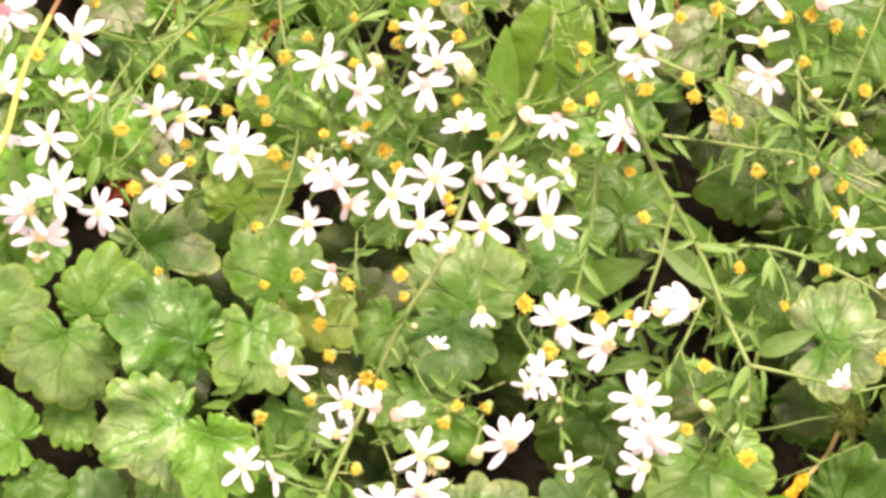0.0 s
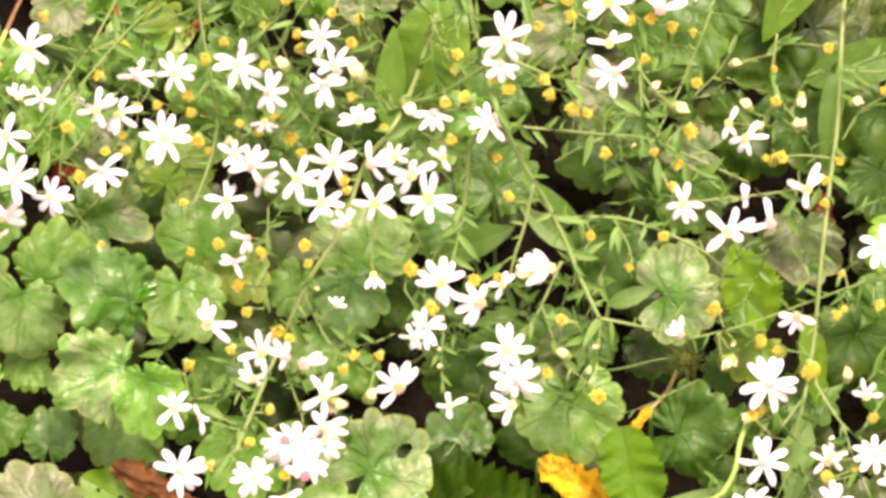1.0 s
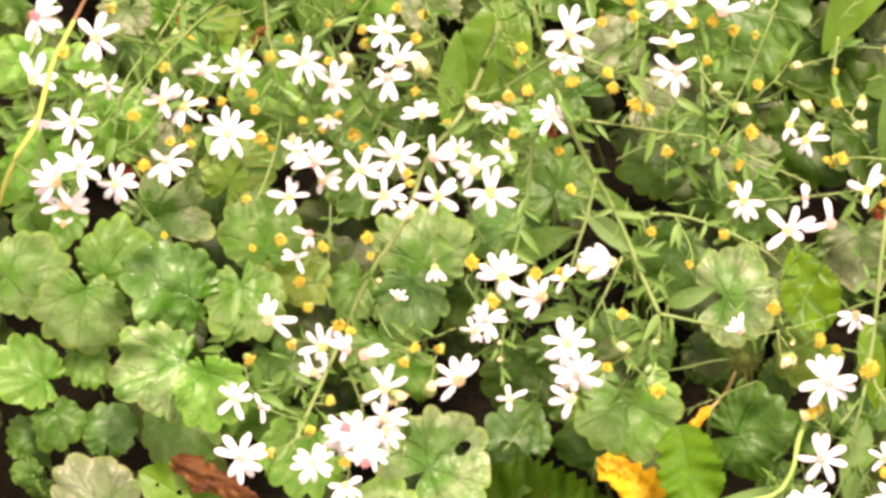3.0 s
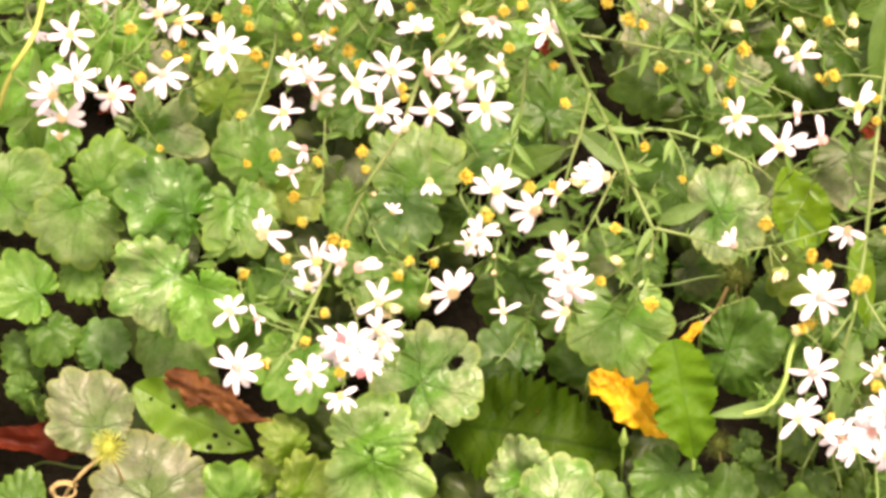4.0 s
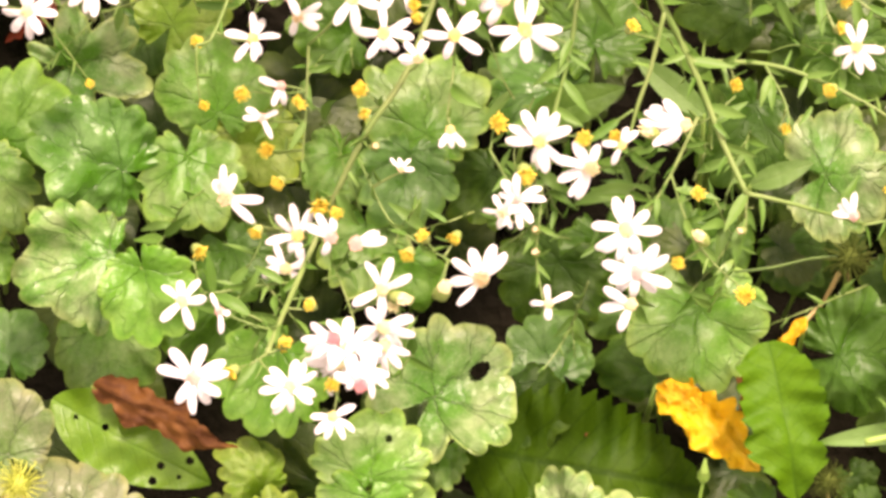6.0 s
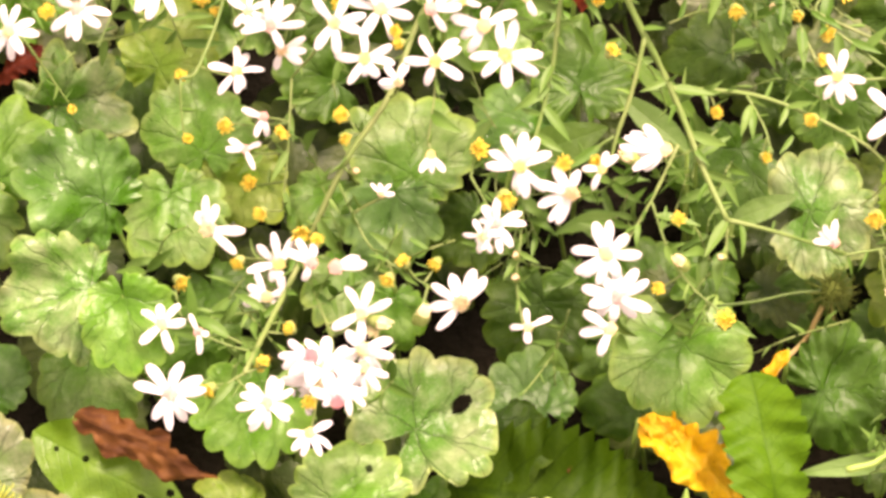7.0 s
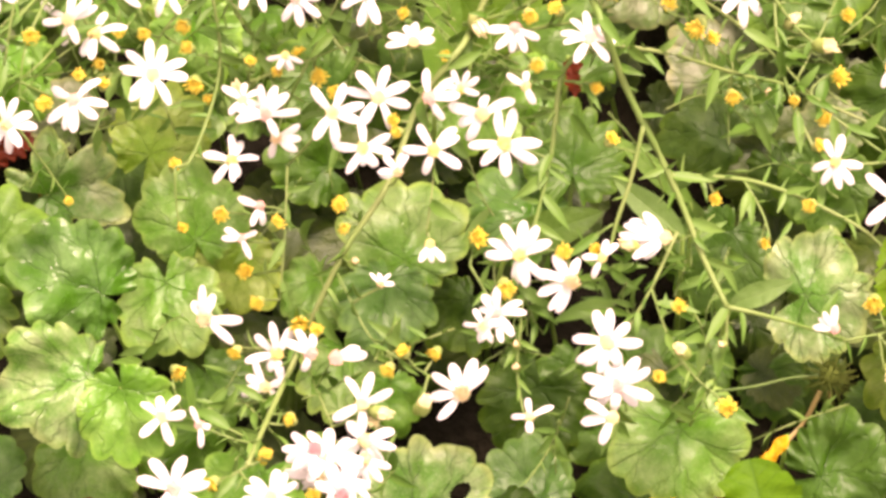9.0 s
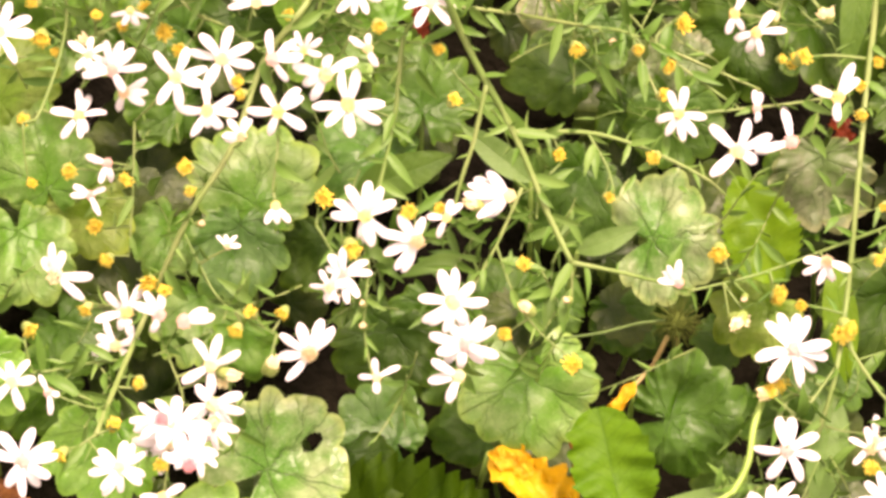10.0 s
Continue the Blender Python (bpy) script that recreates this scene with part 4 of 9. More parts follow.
ivy_leaf(ivy, (0.0787, 0.0317, 0.0040), 9.0, 120, "dull")
ivy_leaf(ivy, (0.0638, 0.0836, 0.0220), 10.5, -10, "dark", lean=(-0.1, 0.1))
ivy_leaf(ivy, (0.0908, 0.0719, 0.0200), 12.1, 90, "dull")
ivy = ground_ivy((0.0472, -0.0162, -0.031), "ground ivy plant with worn spotted leaves")
ivy_leaf(ivy, (0.0016, -0.0076, 0.0260), 17.7, -140, "silver_sheen", hole=(0.12, 0.50, 0.10), crumple=1.3, bites=((115, 12, 0.3), (-65, 10, 0.2)), lean=(0.1, 0.15), joint=0.15)
ivy_leaf(ivy, (0.0240, 0.0040, 0.0150), 11.2, -50, "glossy")
ivy_leaf(ivy, (0.0208, -0.0071, 0.0140), 10.2, 130, "dark")
ivy_leaf(ivy, (0.0274, -0.0328, 0.0180), 10.8, -80, "silver_sheen", crumple=1.7)
ivy_leaf(ivy, (0.0378, -0.0418, 0.0220), 13.5, -85, "silver_sheen", lean=(0.0, 0.2))
ivy_leaf(ivy, (0.0554, 0.0076, 0.0280), 15.6, 88, "pale", gap=28, lean=(0.0, 0.1), joint=0.12)
ivy_leaf(ivy, (0.0904, 0.0015, 0.0240), 15.6, 185, "dull", crumple=1.2, stretch=(1.0, 0.8), lean=(0.1, -0.2), gap=10)
ivy_leaf(ivy, (0.0684, -0.0374, 0.0180), 12.0, 60, "dull", lean=(0.0, 0.1))
ivy_leaf(ivy, (0.0860, -0.0374, 0.0140), 9.4, -90, "dull")
ivy_leaf(ivy, (0.1033, -0.0433, 0.0140), 8.4, -90, "dull")
ivy_leaf(ivy, (0.0431, 0.0047, 0.0100), 9.0, -30, "dull")
ivy_leaf(ivy, (0.0010, -0.0202, 0.0160), 6.7, 70, "pale", crumple=1.3)
ivy_leaf(ivy, (0.0487, -0.0423, 0.0140), 11.3, -90, "dull")
ivy_leaf(ivy, (0.0410, 0.0182, 0.0050), 9.5, 60, "dull")
ivy = ground_ivy((-0.0559, -0.0182, -0.031), "low ground ivy plant with kidney-shaped leaves on dark soil")
ivy_leaf(ivy, (-0.0818, 0.0171, 0.0020), 5.9, 70, "dull")
ivy_leaf(ivy, (-0.1138, 0.0032, 0.0020), 5.5, -60, "dull")
ivy_leaf(ivy, (-0.1119, -0.0054, 0.0020), 4.8, 40, "dark")
ivy_leaf(ivy, (-0.1139, -0.0062, 0.0140), 5.4, -20, "dull")
ivy_leaf(ivy, (-0.0131, -0.0234, 0.0280), 13.8, -95, "pale", stretch=(1.0, 0.8), lean=(0.0, 0.25), hole=(0.22, 0.35, 0.06))
ivy_leaf(ivy, (-0.0599, 0.0072, 0.0420), 11.3, 105, "fresh", lean=(0.1, -0.1), gap=10)
ivy_leaf(ivy, (-0.0709, 0.0046, 0.0160), 12.5, 95, "pale", lean=(0.0, -0.1))
ivy_leaf(ivy, (-0.0933, -0.0174, 0.0240), 14.2, -55, "grey", lean=(0.0, 0.25))
ivy_leaf(ivy, (-0.0766, -0.0368, 0.0180), 17.7, -85, "grey", lean=(0.1, 0.2), joint=0.3)
ivy_leaf(ivy, (-0.0538, -0.0375, 0.0160), 9.8, -95, "fresh")
ivy_leaf(ivy, (-0.1126, -0.0379, 0.0120), 8.8, -90, "dull")
ivy_leaf(ivy, (-0.0392, -0.0228, 0.0140), 8.9, -60, "lime", crumple=1.8)
ivy_leaf(ivy, (-0.0323, -0.0358, 0.0160), 10.4, -120, "lime", crumple=1.6)
ivy_leaf(ivy, (-0.0355, -0.0053, 0.0260), 13.6, 60, "fresh", lean=(0.0, 0.25))
ivy_leaf(ivy, (-0.0125, -0.0387, 0.0220), 17.9, 100, "pale", crumple=1.2, lean=(0.1, -0.15), joint=0.5)
ivy_leaf(ivy, (-0.0503, 0.0131, 0.0120), 11.4, 60, "dull")
ivy_leaf(ivy, (-0.0446, -0.0310, 0.0100), 6.7, -70, "lime", crumple=1.4)
ivy = ground_ivy((0.1283, 0.0336, -0.031), "scalloped ground ivy plant with glossy green leaves")
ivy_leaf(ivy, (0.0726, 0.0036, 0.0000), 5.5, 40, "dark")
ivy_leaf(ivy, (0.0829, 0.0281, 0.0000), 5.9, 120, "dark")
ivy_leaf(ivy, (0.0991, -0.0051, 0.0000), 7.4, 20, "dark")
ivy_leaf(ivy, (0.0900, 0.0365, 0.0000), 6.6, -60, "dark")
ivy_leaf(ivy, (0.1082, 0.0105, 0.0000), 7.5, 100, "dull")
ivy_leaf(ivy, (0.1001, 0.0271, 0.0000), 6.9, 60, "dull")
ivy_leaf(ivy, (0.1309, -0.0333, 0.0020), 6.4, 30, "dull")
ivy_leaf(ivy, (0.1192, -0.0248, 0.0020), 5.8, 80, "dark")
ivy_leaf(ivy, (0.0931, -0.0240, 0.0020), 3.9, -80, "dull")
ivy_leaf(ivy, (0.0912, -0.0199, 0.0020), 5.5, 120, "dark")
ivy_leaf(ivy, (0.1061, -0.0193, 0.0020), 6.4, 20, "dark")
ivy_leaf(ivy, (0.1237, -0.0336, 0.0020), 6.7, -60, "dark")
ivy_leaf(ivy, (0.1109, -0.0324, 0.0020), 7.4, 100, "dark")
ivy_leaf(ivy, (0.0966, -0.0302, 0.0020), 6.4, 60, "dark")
ivy_leaf(ivy, (0.1192, 0.0558, 0.0180), 12.1, -60, "dull")
ivy_leaf(ivy, (0.1206, 0.0127, 0.0120), 11.4, 90, "dull")
ivy_leaf(ivy, (0.1066, 0.0284, 0.0120), 11.4, 40, "lime")
ivy_leaf(ivy, (0.1225, 0.0564, 0.0200), 12.9, 90, "grey")
ivy_leaf(ivy, (0.1347, 0.0285, 0.0120), 14.6, 60, "dark")
ivy_leaf(ivy, (0.1447, 0.0384, 0.0120), 12.9, -60, "dull")
ivy_leaf(ivy, (0.1501, 0.0148, 0.0120), 12.9, 30, "dull")
ivy = ground_ivy((-0.0398, 0.1462, -0.031), "ground ivy plant with pale veined leaves")
ivy_leaf(ivy, (-0.0013, 0.1352, 0.0260), 11.0, -60, "grey")
ivy_leaf(ivy, (-0.0576, 0.1413, 0.0120), 13.9, -90, "dull")
ivy_leaf(ivy, (-0.0410, 0.1448, 0.0120), 14.7, -60, "dull")
ivy_leaf(ivy, (-0.0160, 0.1455, 0.0100), 11.4, 40, "fresh")
ivy_leaf(ivy, (-0.0623, 0.1285, 0.0120), 11.4, -160, "lime")
ivy_leaf(ivy, (-0.0293, 0.1631, 0.0160), 14.6, -60, "fresh")
ivy_leaf(ivy, (-0.0712, 0.1653, 0.0160), 14.6, 60, "dull")
ivy = ground_ivy((-0.0259, 0.1025, -0.031), "ground ivy plant with worn spotted leaves")
ivy_leaf(ivy, (-0.0483, 0.1094, 0.0180), 11.4, 90, "fresh")
ivy_leaf(ivy, (-0.0039, 0.0983, 0.0140), 13.0, 120, "dark")
ivy_leaf(ivy, (-0.0389, 0.1192, 0.0120), 13.1, 30, "dull")
ivy_leaf(ivy, (-0.0356, 0.1029, 0.0060), 10.7, 10, "pale")
ivy_leaf(ivy, (-0.0222, 0.0858, 0.0060), 11.5, -20, "dull")
ivy_leaf(ivy, (-0.0489, 0.0993, 0.0040), 9.9, 60, "pale")
ivy_leaf(ivy, (-0.0220, 0.1020, 0.0140), 12.2, -30, "dull")
ivy_leaf(ivy, (0.0141, 0.0946, 0.0140), 11.4, 100, "fresh")
ivy_leaf(ivy, (-0.0273, 0.1110, 0.0100), 9.8, 0, "dark")
ivy = ground_ivy((0.1131, 0.0973, -0.031), "low ground ivy plant with kidney-shaped leaves on dark soil")
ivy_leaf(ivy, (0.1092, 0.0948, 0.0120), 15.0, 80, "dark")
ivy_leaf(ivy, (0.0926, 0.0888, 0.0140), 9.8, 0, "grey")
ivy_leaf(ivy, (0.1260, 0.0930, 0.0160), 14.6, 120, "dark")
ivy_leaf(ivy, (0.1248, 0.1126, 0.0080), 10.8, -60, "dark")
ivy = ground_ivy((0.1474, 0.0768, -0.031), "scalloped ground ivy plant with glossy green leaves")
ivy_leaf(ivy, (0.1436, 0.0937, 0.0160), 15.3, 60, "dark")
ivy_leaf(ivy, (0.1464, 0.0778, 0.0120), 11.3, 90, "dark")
ivy_leaf(ivy, (0.1520, 0.0588, 0.0120), 12.9, 30, "fresh")
ivy = ground_ivy((0.0917, 0.1196, -0.031), "ground ivy plant with pale veined leaves")
ivy_leaf(ivy, (0.0871, 0.1210, 0.0260), 18.1, 90, "dull")
ivy_leaf(ivy, (0.0986, 0.1308, 0.0300), 13.7, 120, "dull")
ivy_leaf(ivy, (0.1117, 0.1208, 0.0100), 13.7, 90, "dark")
ivy_leaf(ivy, (0.0692, 0.1058, 0.0120), 14.0, -60, "grey")
broad_leaf((0.0185, 0.1144, 0.0360), 18.4, -110, "wavy", width=0.62)
broad_leaf((0.1282, 0.1415, 0.0340), 29.6, 59, "wavy", width=0.3)
broad_leaf((-0.0310, 0.1382, 0.0260), 13.7, -120, "deep", width=0.5)
broad_leaf((-0.1112, 0.0762, 0.0300), 14.9, -88, "deep", width=0.2)
broad_leaf((-0.0645, -0.0177, 0.0200), 19.0, 152, "wavy", width=0.46, spots=7)
broad_leaf((0.1438, 0.1115, 0.0240), 19.2, -165, "deep", width=0.35)
broad_leaf((0.1314, 0.0937, 0.0300), 14.3, 80, "deep", width=0.24)
broad_leaf((0.0922, -0.0211, 0.0360), 13.5, 8, "pale", width=0.17)
broad_leaf((0.1178, -0.0112, 0.0340), 12.7, 80, "pale", width=0.35)
broad_leaf((0.0509, 0.0629, 0.0460), 11.0, -40, "fresh", width=0.22)
broad_leaf((0.0499, 0.0558, 0.0420), 9.6, -40, "pale", width=0.32)
broad_leaf((0.0733, 0.0353, 0.0420), 7.2, 200, "pale", width=0.36)
broad_leaf((0.0304, 0.0565, 0.0300), 11.2, 200, "deep", width=0.4)
broad_leaf((0.0064, 0.1038, 0.0380), 14.4, -95, "fresh", width=0.3)
broad_leaf((0.1240, 0.0207, 0.0260), 12.8, 95, "lime", width=0.3)
nettle_leaf((0.0319, -0.0205, 0.0120), 27.4, 170, "dark", tooth=0.08)
nettle_leaf((0.1063, 0.0405, 0.0340), 12.5, -70, "lime", width=0.74, tooth=0.07)
dandelion_leaf((0.0728, -0.0179, 0.0360), 16.8, -80, "crimped")
dying_leaf((0.0523, -0.0097, 0.0260), 6.3, 155, "yellow", width=0.6, ragged=0.8)
dying_leaf((0.0583, -0.0152, 0.0240), 13.9, 138, "yellow", width=0.72, ragged=0.7)
dying_leaf((0.0740, 0.0004, 0.0340), 6.3, 52, "yellow", width=0.5, ragged=0.2)
dying_leaf((-0.0574, -0.0149, 0.0280), 17.0, 158, "brown", width=0.3, ragged=1.4)
dying_leaf((-0.1073, -0.0200, 0.0080), 16.0, 175, "red", width=0.5, ragged=0.3)
dying_leaf((-0.0903, 0.0855, 0.0100), 7.4, 40, "red")
dying_leaf((-0.0530, 0.1284, 0.0140), 6.2, 40, "brown")
dying_leaf((-0.0719, 0.1231, 0.0360), 5.8, 100, "brown")
dying_leaf((0.0346, 0.0896, 0.0380), 4.5, 100, "red")
dying_leaf((0.1295, 0.0700, 0.0100), 6.8, 100, "red")
dying_leaf((0.0506, 0.1313, 0.0120), 6.5, 100, "brown")
dying_leaf((0.0316, -0.0110, 0.0160), 3.6, 100, "brown")
dying_leaf((0.0671, -0.0010, 0.0120), 7.3, 80, "brown")
dying_leaf((0.1228, 0.1363, 0.0480), 3.2, 0, "brown")
dying_leaf((-0.0823, 0.0750, 0.0160), 4.9, 100, "brown")

# ---- asters ----
aster_main = aster_plant((0.0239, 0.1978, -0.0310), "white aster sprays on a hairy arching stem above ground ivy")
stem(aster_main, [(0.0239, 0.1978, -0.0300), (0.0276, 0.1340, 0.0400), (0.0355, 0.0744, 0.0989), (0.0426, 0.0603, 0.0873), (0.0521, 0.0474, 0.0727), (0.0591, 0.0317, 0.0658), (0.0637, 0.0218, 0.0633)], 0.95, 0.70)
stem(aster_main, [(0.0521, 0.0474, 0.0727), (0.0680, 0.0497, 0.0664), (0.0799, 0.0476, 0.0626), (0.0925, 0.0421, 0.0594), (0.0972, 0.0386, 0.0576)], 0.62, 0.38)
stem(aster_main, [(0.0680, 0.0497, 0.0664), (0.0718, 0.0426, 0.0649), (0.0733, 0.0367, 0.0641)], 0.35, 0.25)
stem(aster_main, [(0.0637, 0.0218, 0.0633), (0.0731, 0.0205, 0.0610), (0.0891, 0.0194, 0.0527)], 0.60, 0.38)
stem(aster_main, [(0.0537, 0.0368, 0.0679), (0.0481, 0.0252, 0.0652), (0.0427, 0.0164, 0.0622), (0.0411, 0.0136, 0.0610)], 0.45, 0.30)
stem(aster_main, [(0.0481, 0.0252, 0.0652), (0.0512, 0.0163, 0.0625), (0.0558, 0.0089, 0.0599), (0.0635, 0.0025, 0.0571)], 0.30, 0.20)
stem(aster_main, [(0.0465, 0.0547, 0.0810), (0.0438, 0.0449, 0.0746), (0.0412, 0.0381, 0.0707), (0.0396, 0.0325, 0.0679)], 0.60, 0.40)
stem(aster_main, [(0.0394, 0.0666, 0.0937), (0.0303, 0.0647, 0.0871), (0.0277, 0.0508, 0.0765), (0.0249, 0.0401, 0.0701), (0.0218, 0.0301, 0.0657), (0.0178, 0.0202, 0.0613)], 0.62, 0.45)
stem(aster_main, [(0.0233, 0.0366, 0.0684), (0.0214, 0.0201, 0.0616), (0.0205, 0.0101, 0.0573), (0.0220, 0.0001, 0.0550)], 0.30, 0.25)
stem(aster_main, [(0.0404, 0.0374, 0.0703), (0.0311, 0.0328, 0.0674), (0.0202, 0.0345, 0.0673)], 0.30, 0.25)
stem(aster_main, [(0.0109, 0.0302, 0.0655), (0.0155, 0.0231, 0.0625), (0.0186, 0.0187, 0.0608)], 0.30, 0.25)
stem(aster_main, [(0.0394, 0.0666, 0.0937), (0.0511, 0.0667, 0.0898), (0.0675, 0.0719, 0.0716), (0.0773, 0.0738, 0.0638), (0.0902, 0.0698, 0.0593), (0.1057, 0.0620, 0.0591)], 0.50, 0.35)
stem(aster_main, [(0.0203, 0.0464, 0.0559), (0.0179, 0.0372, 0.0636), (0.0162, 0.0346, 0.0560), (0.0165, 0.0273, 0.0585)], 0.26, 0.16)
stem(aster_main, [(0.0160, 0.0427, 0.0638), (0.0137, 0.0492, 0.0596), (0.0123, 0.0544, 0.0592), (0.0107, 0.0597, 0.0585)], 0.26, 0.16)
stem(aster_main, [(0.0632, 0.0496, 0.0503), (0.0578, 0.0441, 0.0517), (0.0513, 0.0383, 0.0577), (0.0446, 0.0340, 0.0621)], 0.26, 0.16)
stem(aster_main, [(0.0641, 0.0214, 0.0599), (0.0633, 0.0145, 0.0552), (0.0609, 0.0108, 0.0436), (0.0558, -0.0014, 0.0553)], 0.26, 0.16)
stem(aster_main, [(0.0077, 0.0218, 0.0529), (0.0029, 0.0185, 0.0559), (-0.0020, 0.0203, 0.0476), (-0.0065, 0.0154, 0.0532)], 0.26, 0.16)
stem(aster_main, [(0.0281, 0.0189, 0.0455), (0.0228, 0.0189, 0.0481), (0.0178, 0.0180, 0.0553), (0.0126, 0.0199, 0.0539)], 0.26, 0.16)
stem(aster_main, [(0.0162, 0.0256, 0.0633), (0.0194, 0.0297, 0.0594), (0.0234, 0.0353, 0.0475), (0.0273, 0.0340, 0.0512)], 0.26, 0.16)
stem(aster_main, [(0.0315, 0.0075, 0.0497), (0.0296, 0.0052, 0.0377), (0.0260, -0.0054, 0.0481), (0.0219, -0.0134, 0.0535)], 0.26, 0.16)
stem(aster_main, [(0.0537, 0.0283, 0.0546), (0.0545, 0.0311, 0.0540), (0.0549, 0.0290, 0.0649), (0.0558, 0.0340, 0.0593)], 0.26, 0.16)
stem(aster_main, [(0.0605, 0.0262, 0.0529), (0.0603, 0.0237, 0.0487), (0.0601, 0.0169, 0.0546), (0.0584, 0.0162, 0.0471)], 0.26, 0.16)
stem(aster_main, [(0.0434, 0.0287, 0.0606), (0.0420, 0.0295, 0.0499), (0.0392, 0.0221, 0.0598), (0.0370, 0.0247, 0.0463)], 0.26, 0.16)
stem(aster_main, [(0.0657, 0.0396, 0.0548), (0.0638, 0.0331, 0.0631), (0.0627, 0.0338, 0.0545), (0.0619, 0.0333, 0.0484)], 0.26, 0.16)
stem(aster_main, [(0.0463, 0.0385, 0.0612), (0.0453, 0.0364, 0.0610), (0.0444, 0.0364, 0.0559), (0.0421, 0.0310, 0.0654)], 0.26, 0.16)
stem(aster_main, [(0.0569, 0.0327, 0.0610), (0.0581, 0.0420, 0.0487), (0.0588, 0.0458, 0.0493), (0.0591, 0.0424, 0.0657)], 0.26, 0.16)
stem(aster_main, [(0.0607, 0.0118, 0.0448), (0.0588, 0.0045, 0.0564), (0.0576, 0.0042, 0.0509), (0.0563, 0.0059, 0.0409)], 0.26, 0.16)
stem(aster_main, [(0.0570, 0.0249, 0.0560), (0.0582, 0.0205, 0.0592), (0.0596, 0.0195, 0.0542), (0.0610, 0.0160, 0.0555)], 0.26, 0.16)
stem(aster_main, [(0.0432, 0.0214, 0.0493), (0.0437, 0.0200, 0.0584), (0.0449, 0.0258, 0.0503), (0.0453, 0.0256, 0.0567)], 0.26, 0.16)
stem(aster_main, [(0.0473, 0.0119, 0.0433), (0.0440, 0.0067, 0.0532), (0.0416, 0.0033, 0.0561), (0.0396, 0.0082, 0.0388)], 0.26, 0.16)
stem(aster_main, [(0.0455, 0.0108, 0.0476), (0.0438, 0.0094, 0.0396), (0.0414, 0.0010, 0.0494), (0.0395, -0.0047, 0.0522)], 0.26, 0.16)
stem(aster_main, [(0.0568, 0.0377, 0.0524), (0.0543, 0.0339, 0.0593), (0.0524, 0.0372, 0.0504), (0.0495, 0.0319, 0.0637)], 0.26, 0.16)
stem(aster_main, [(0.0608, 0.0163, 0.0493), (0.0578, 0.0089, 0.0581), (0.0558, 0.0106, 0.0443), (0.0523, 0.0037, 0.0533)], 0.26, 0.16)
stem(aster_main, [(0.0410, 0.0342, 0.0573), (0.0387, 0.0356, 0.0492), (0.0354, 0.0269, 0.0648), (0.0326, 0.0346, 0.0473)], 0.26, 0.16)
stem(aster_main, [(0.0655, 0.0212, 0.0569), (0.0624, 0.0245, 0.0497), (0.0590, 0.0251, 0.0502), (0.0554, 0.0217, 0.0618)], 0.26, 0.16)
stem(aster_main, [(0.0601, 0.0234, 0.0594), (0.0622, 0.0309, 0.0493), (0.0639, 0.0332, 0.0514), (0.0665, 0.0346, 0.0533)], 0.26, 0.16)
stem(aster_main, [(0.0230, 0.0211, 0.0510), (0.0225, 0.0229, 0.0559), (0.0205, 0.0252, 0.0584), (0.0190, 0.0335, 0.0469)], 0.26, 0.16)
stem(aster_main, [(0.0297, 0.0339, 0.0532), (0.0271, 0.0306, 0.0523), (0.0238, 0.0238, 0.0605), (0.0205, 0.0263, 0.0478)], 0.26, 0.16)
stem(aster_main, [(0.0293, 0.0028, 0.0487), (0.0290, 0.0029, 0.0385), (0.0284, -0.0049, 0.0485), (0.0287, -0.0071, 0.0439)], 0.26, 0.16)
stem(aster_main, [(0.0209, 0.0320, 0.0560), (0.0210, 0.0311, 0.0488), (0.0206, 0.0266, 0.0503), (0.0200, 0.0224, 0.0511)], 0.26, 0.16)
stem(aster_main, [(0.0273, 0.0267, 0.0612), (0.0251, 0.0293, 0.0486), (0.0233, 0.0275, 0.0448), (0.0215, 0.0208, 0.0526)], 0.26, 0.16)
stem(aster_main, [(0.0205, 0.0277, 0.0510), (0.0193, 0.0267, 0.0468), (0.0178, 0.0242, 0.0465), (0.0159, 0.0201, 0.0509)], 0.26, 0.16)
stem(aster_main, [(0.0195, 0.0215, 0.0496), (0.0188, 0.0182, 0.0522), (0.0178, 0.0201, 0.0428), (0.0172, 0.0168, 0.0456)], 0.26, 0.16)
stem(aster_main, [(0.0178, 0.0174, 0.0516), (0.0140, 0.0154, 0.0502), (0.0102, 0.0145, 0.0463), (0.0058, 0.0131, 0.0468)], 0.26, 0.16)
stem(aster_main, [(0.0216, 0.0255, 0.0628), (0.0230, 0.0231, 0.0610), (0.0242, 0.0204, 0.0596), (0.0264, 0.0207, 0.0526)], 0.26, 0.16)
flower(aster_main, (0.0179, 0.0510, 0.0799), (0.0273, 0.0495, 0.0757), 7.4, 7, "gold", petals=(5, -32, (-90, 0.9), (-140, 0.85), 185, 72, 112))
flower(aster_main, (0.0347, 0.0654, 0.0983), (0.0360, 0.0659, 0.0912), 6.0, 9, "cream")
flower(aster_main, (0.0992, 0.0451, 0.0661), (0.0949, 0.0404, 0.0585), 7.5, 5, "cream", petals=(140, (65, 0.9), (20, 1.1), -140, (-30, 0.7)))
flower(aster_main, (0.0209, 0.0301, 0.0709), (0.0224, 0.0284, 0.0650), 6.8, 10, "gold", petals=(185, 155, 118, 85, 55, 25, (-45, 1.1), -80, (-100, 0.95)))
flower(aster_main, (0.0315, 0.0252, 0.0682), (0.0311, 0.0328, 0.0674), 7.1, 9, "spent", petals=((125, 0.9), (165, 1.1), 200, -130, (-110, 0.95), (80, 0.7)))
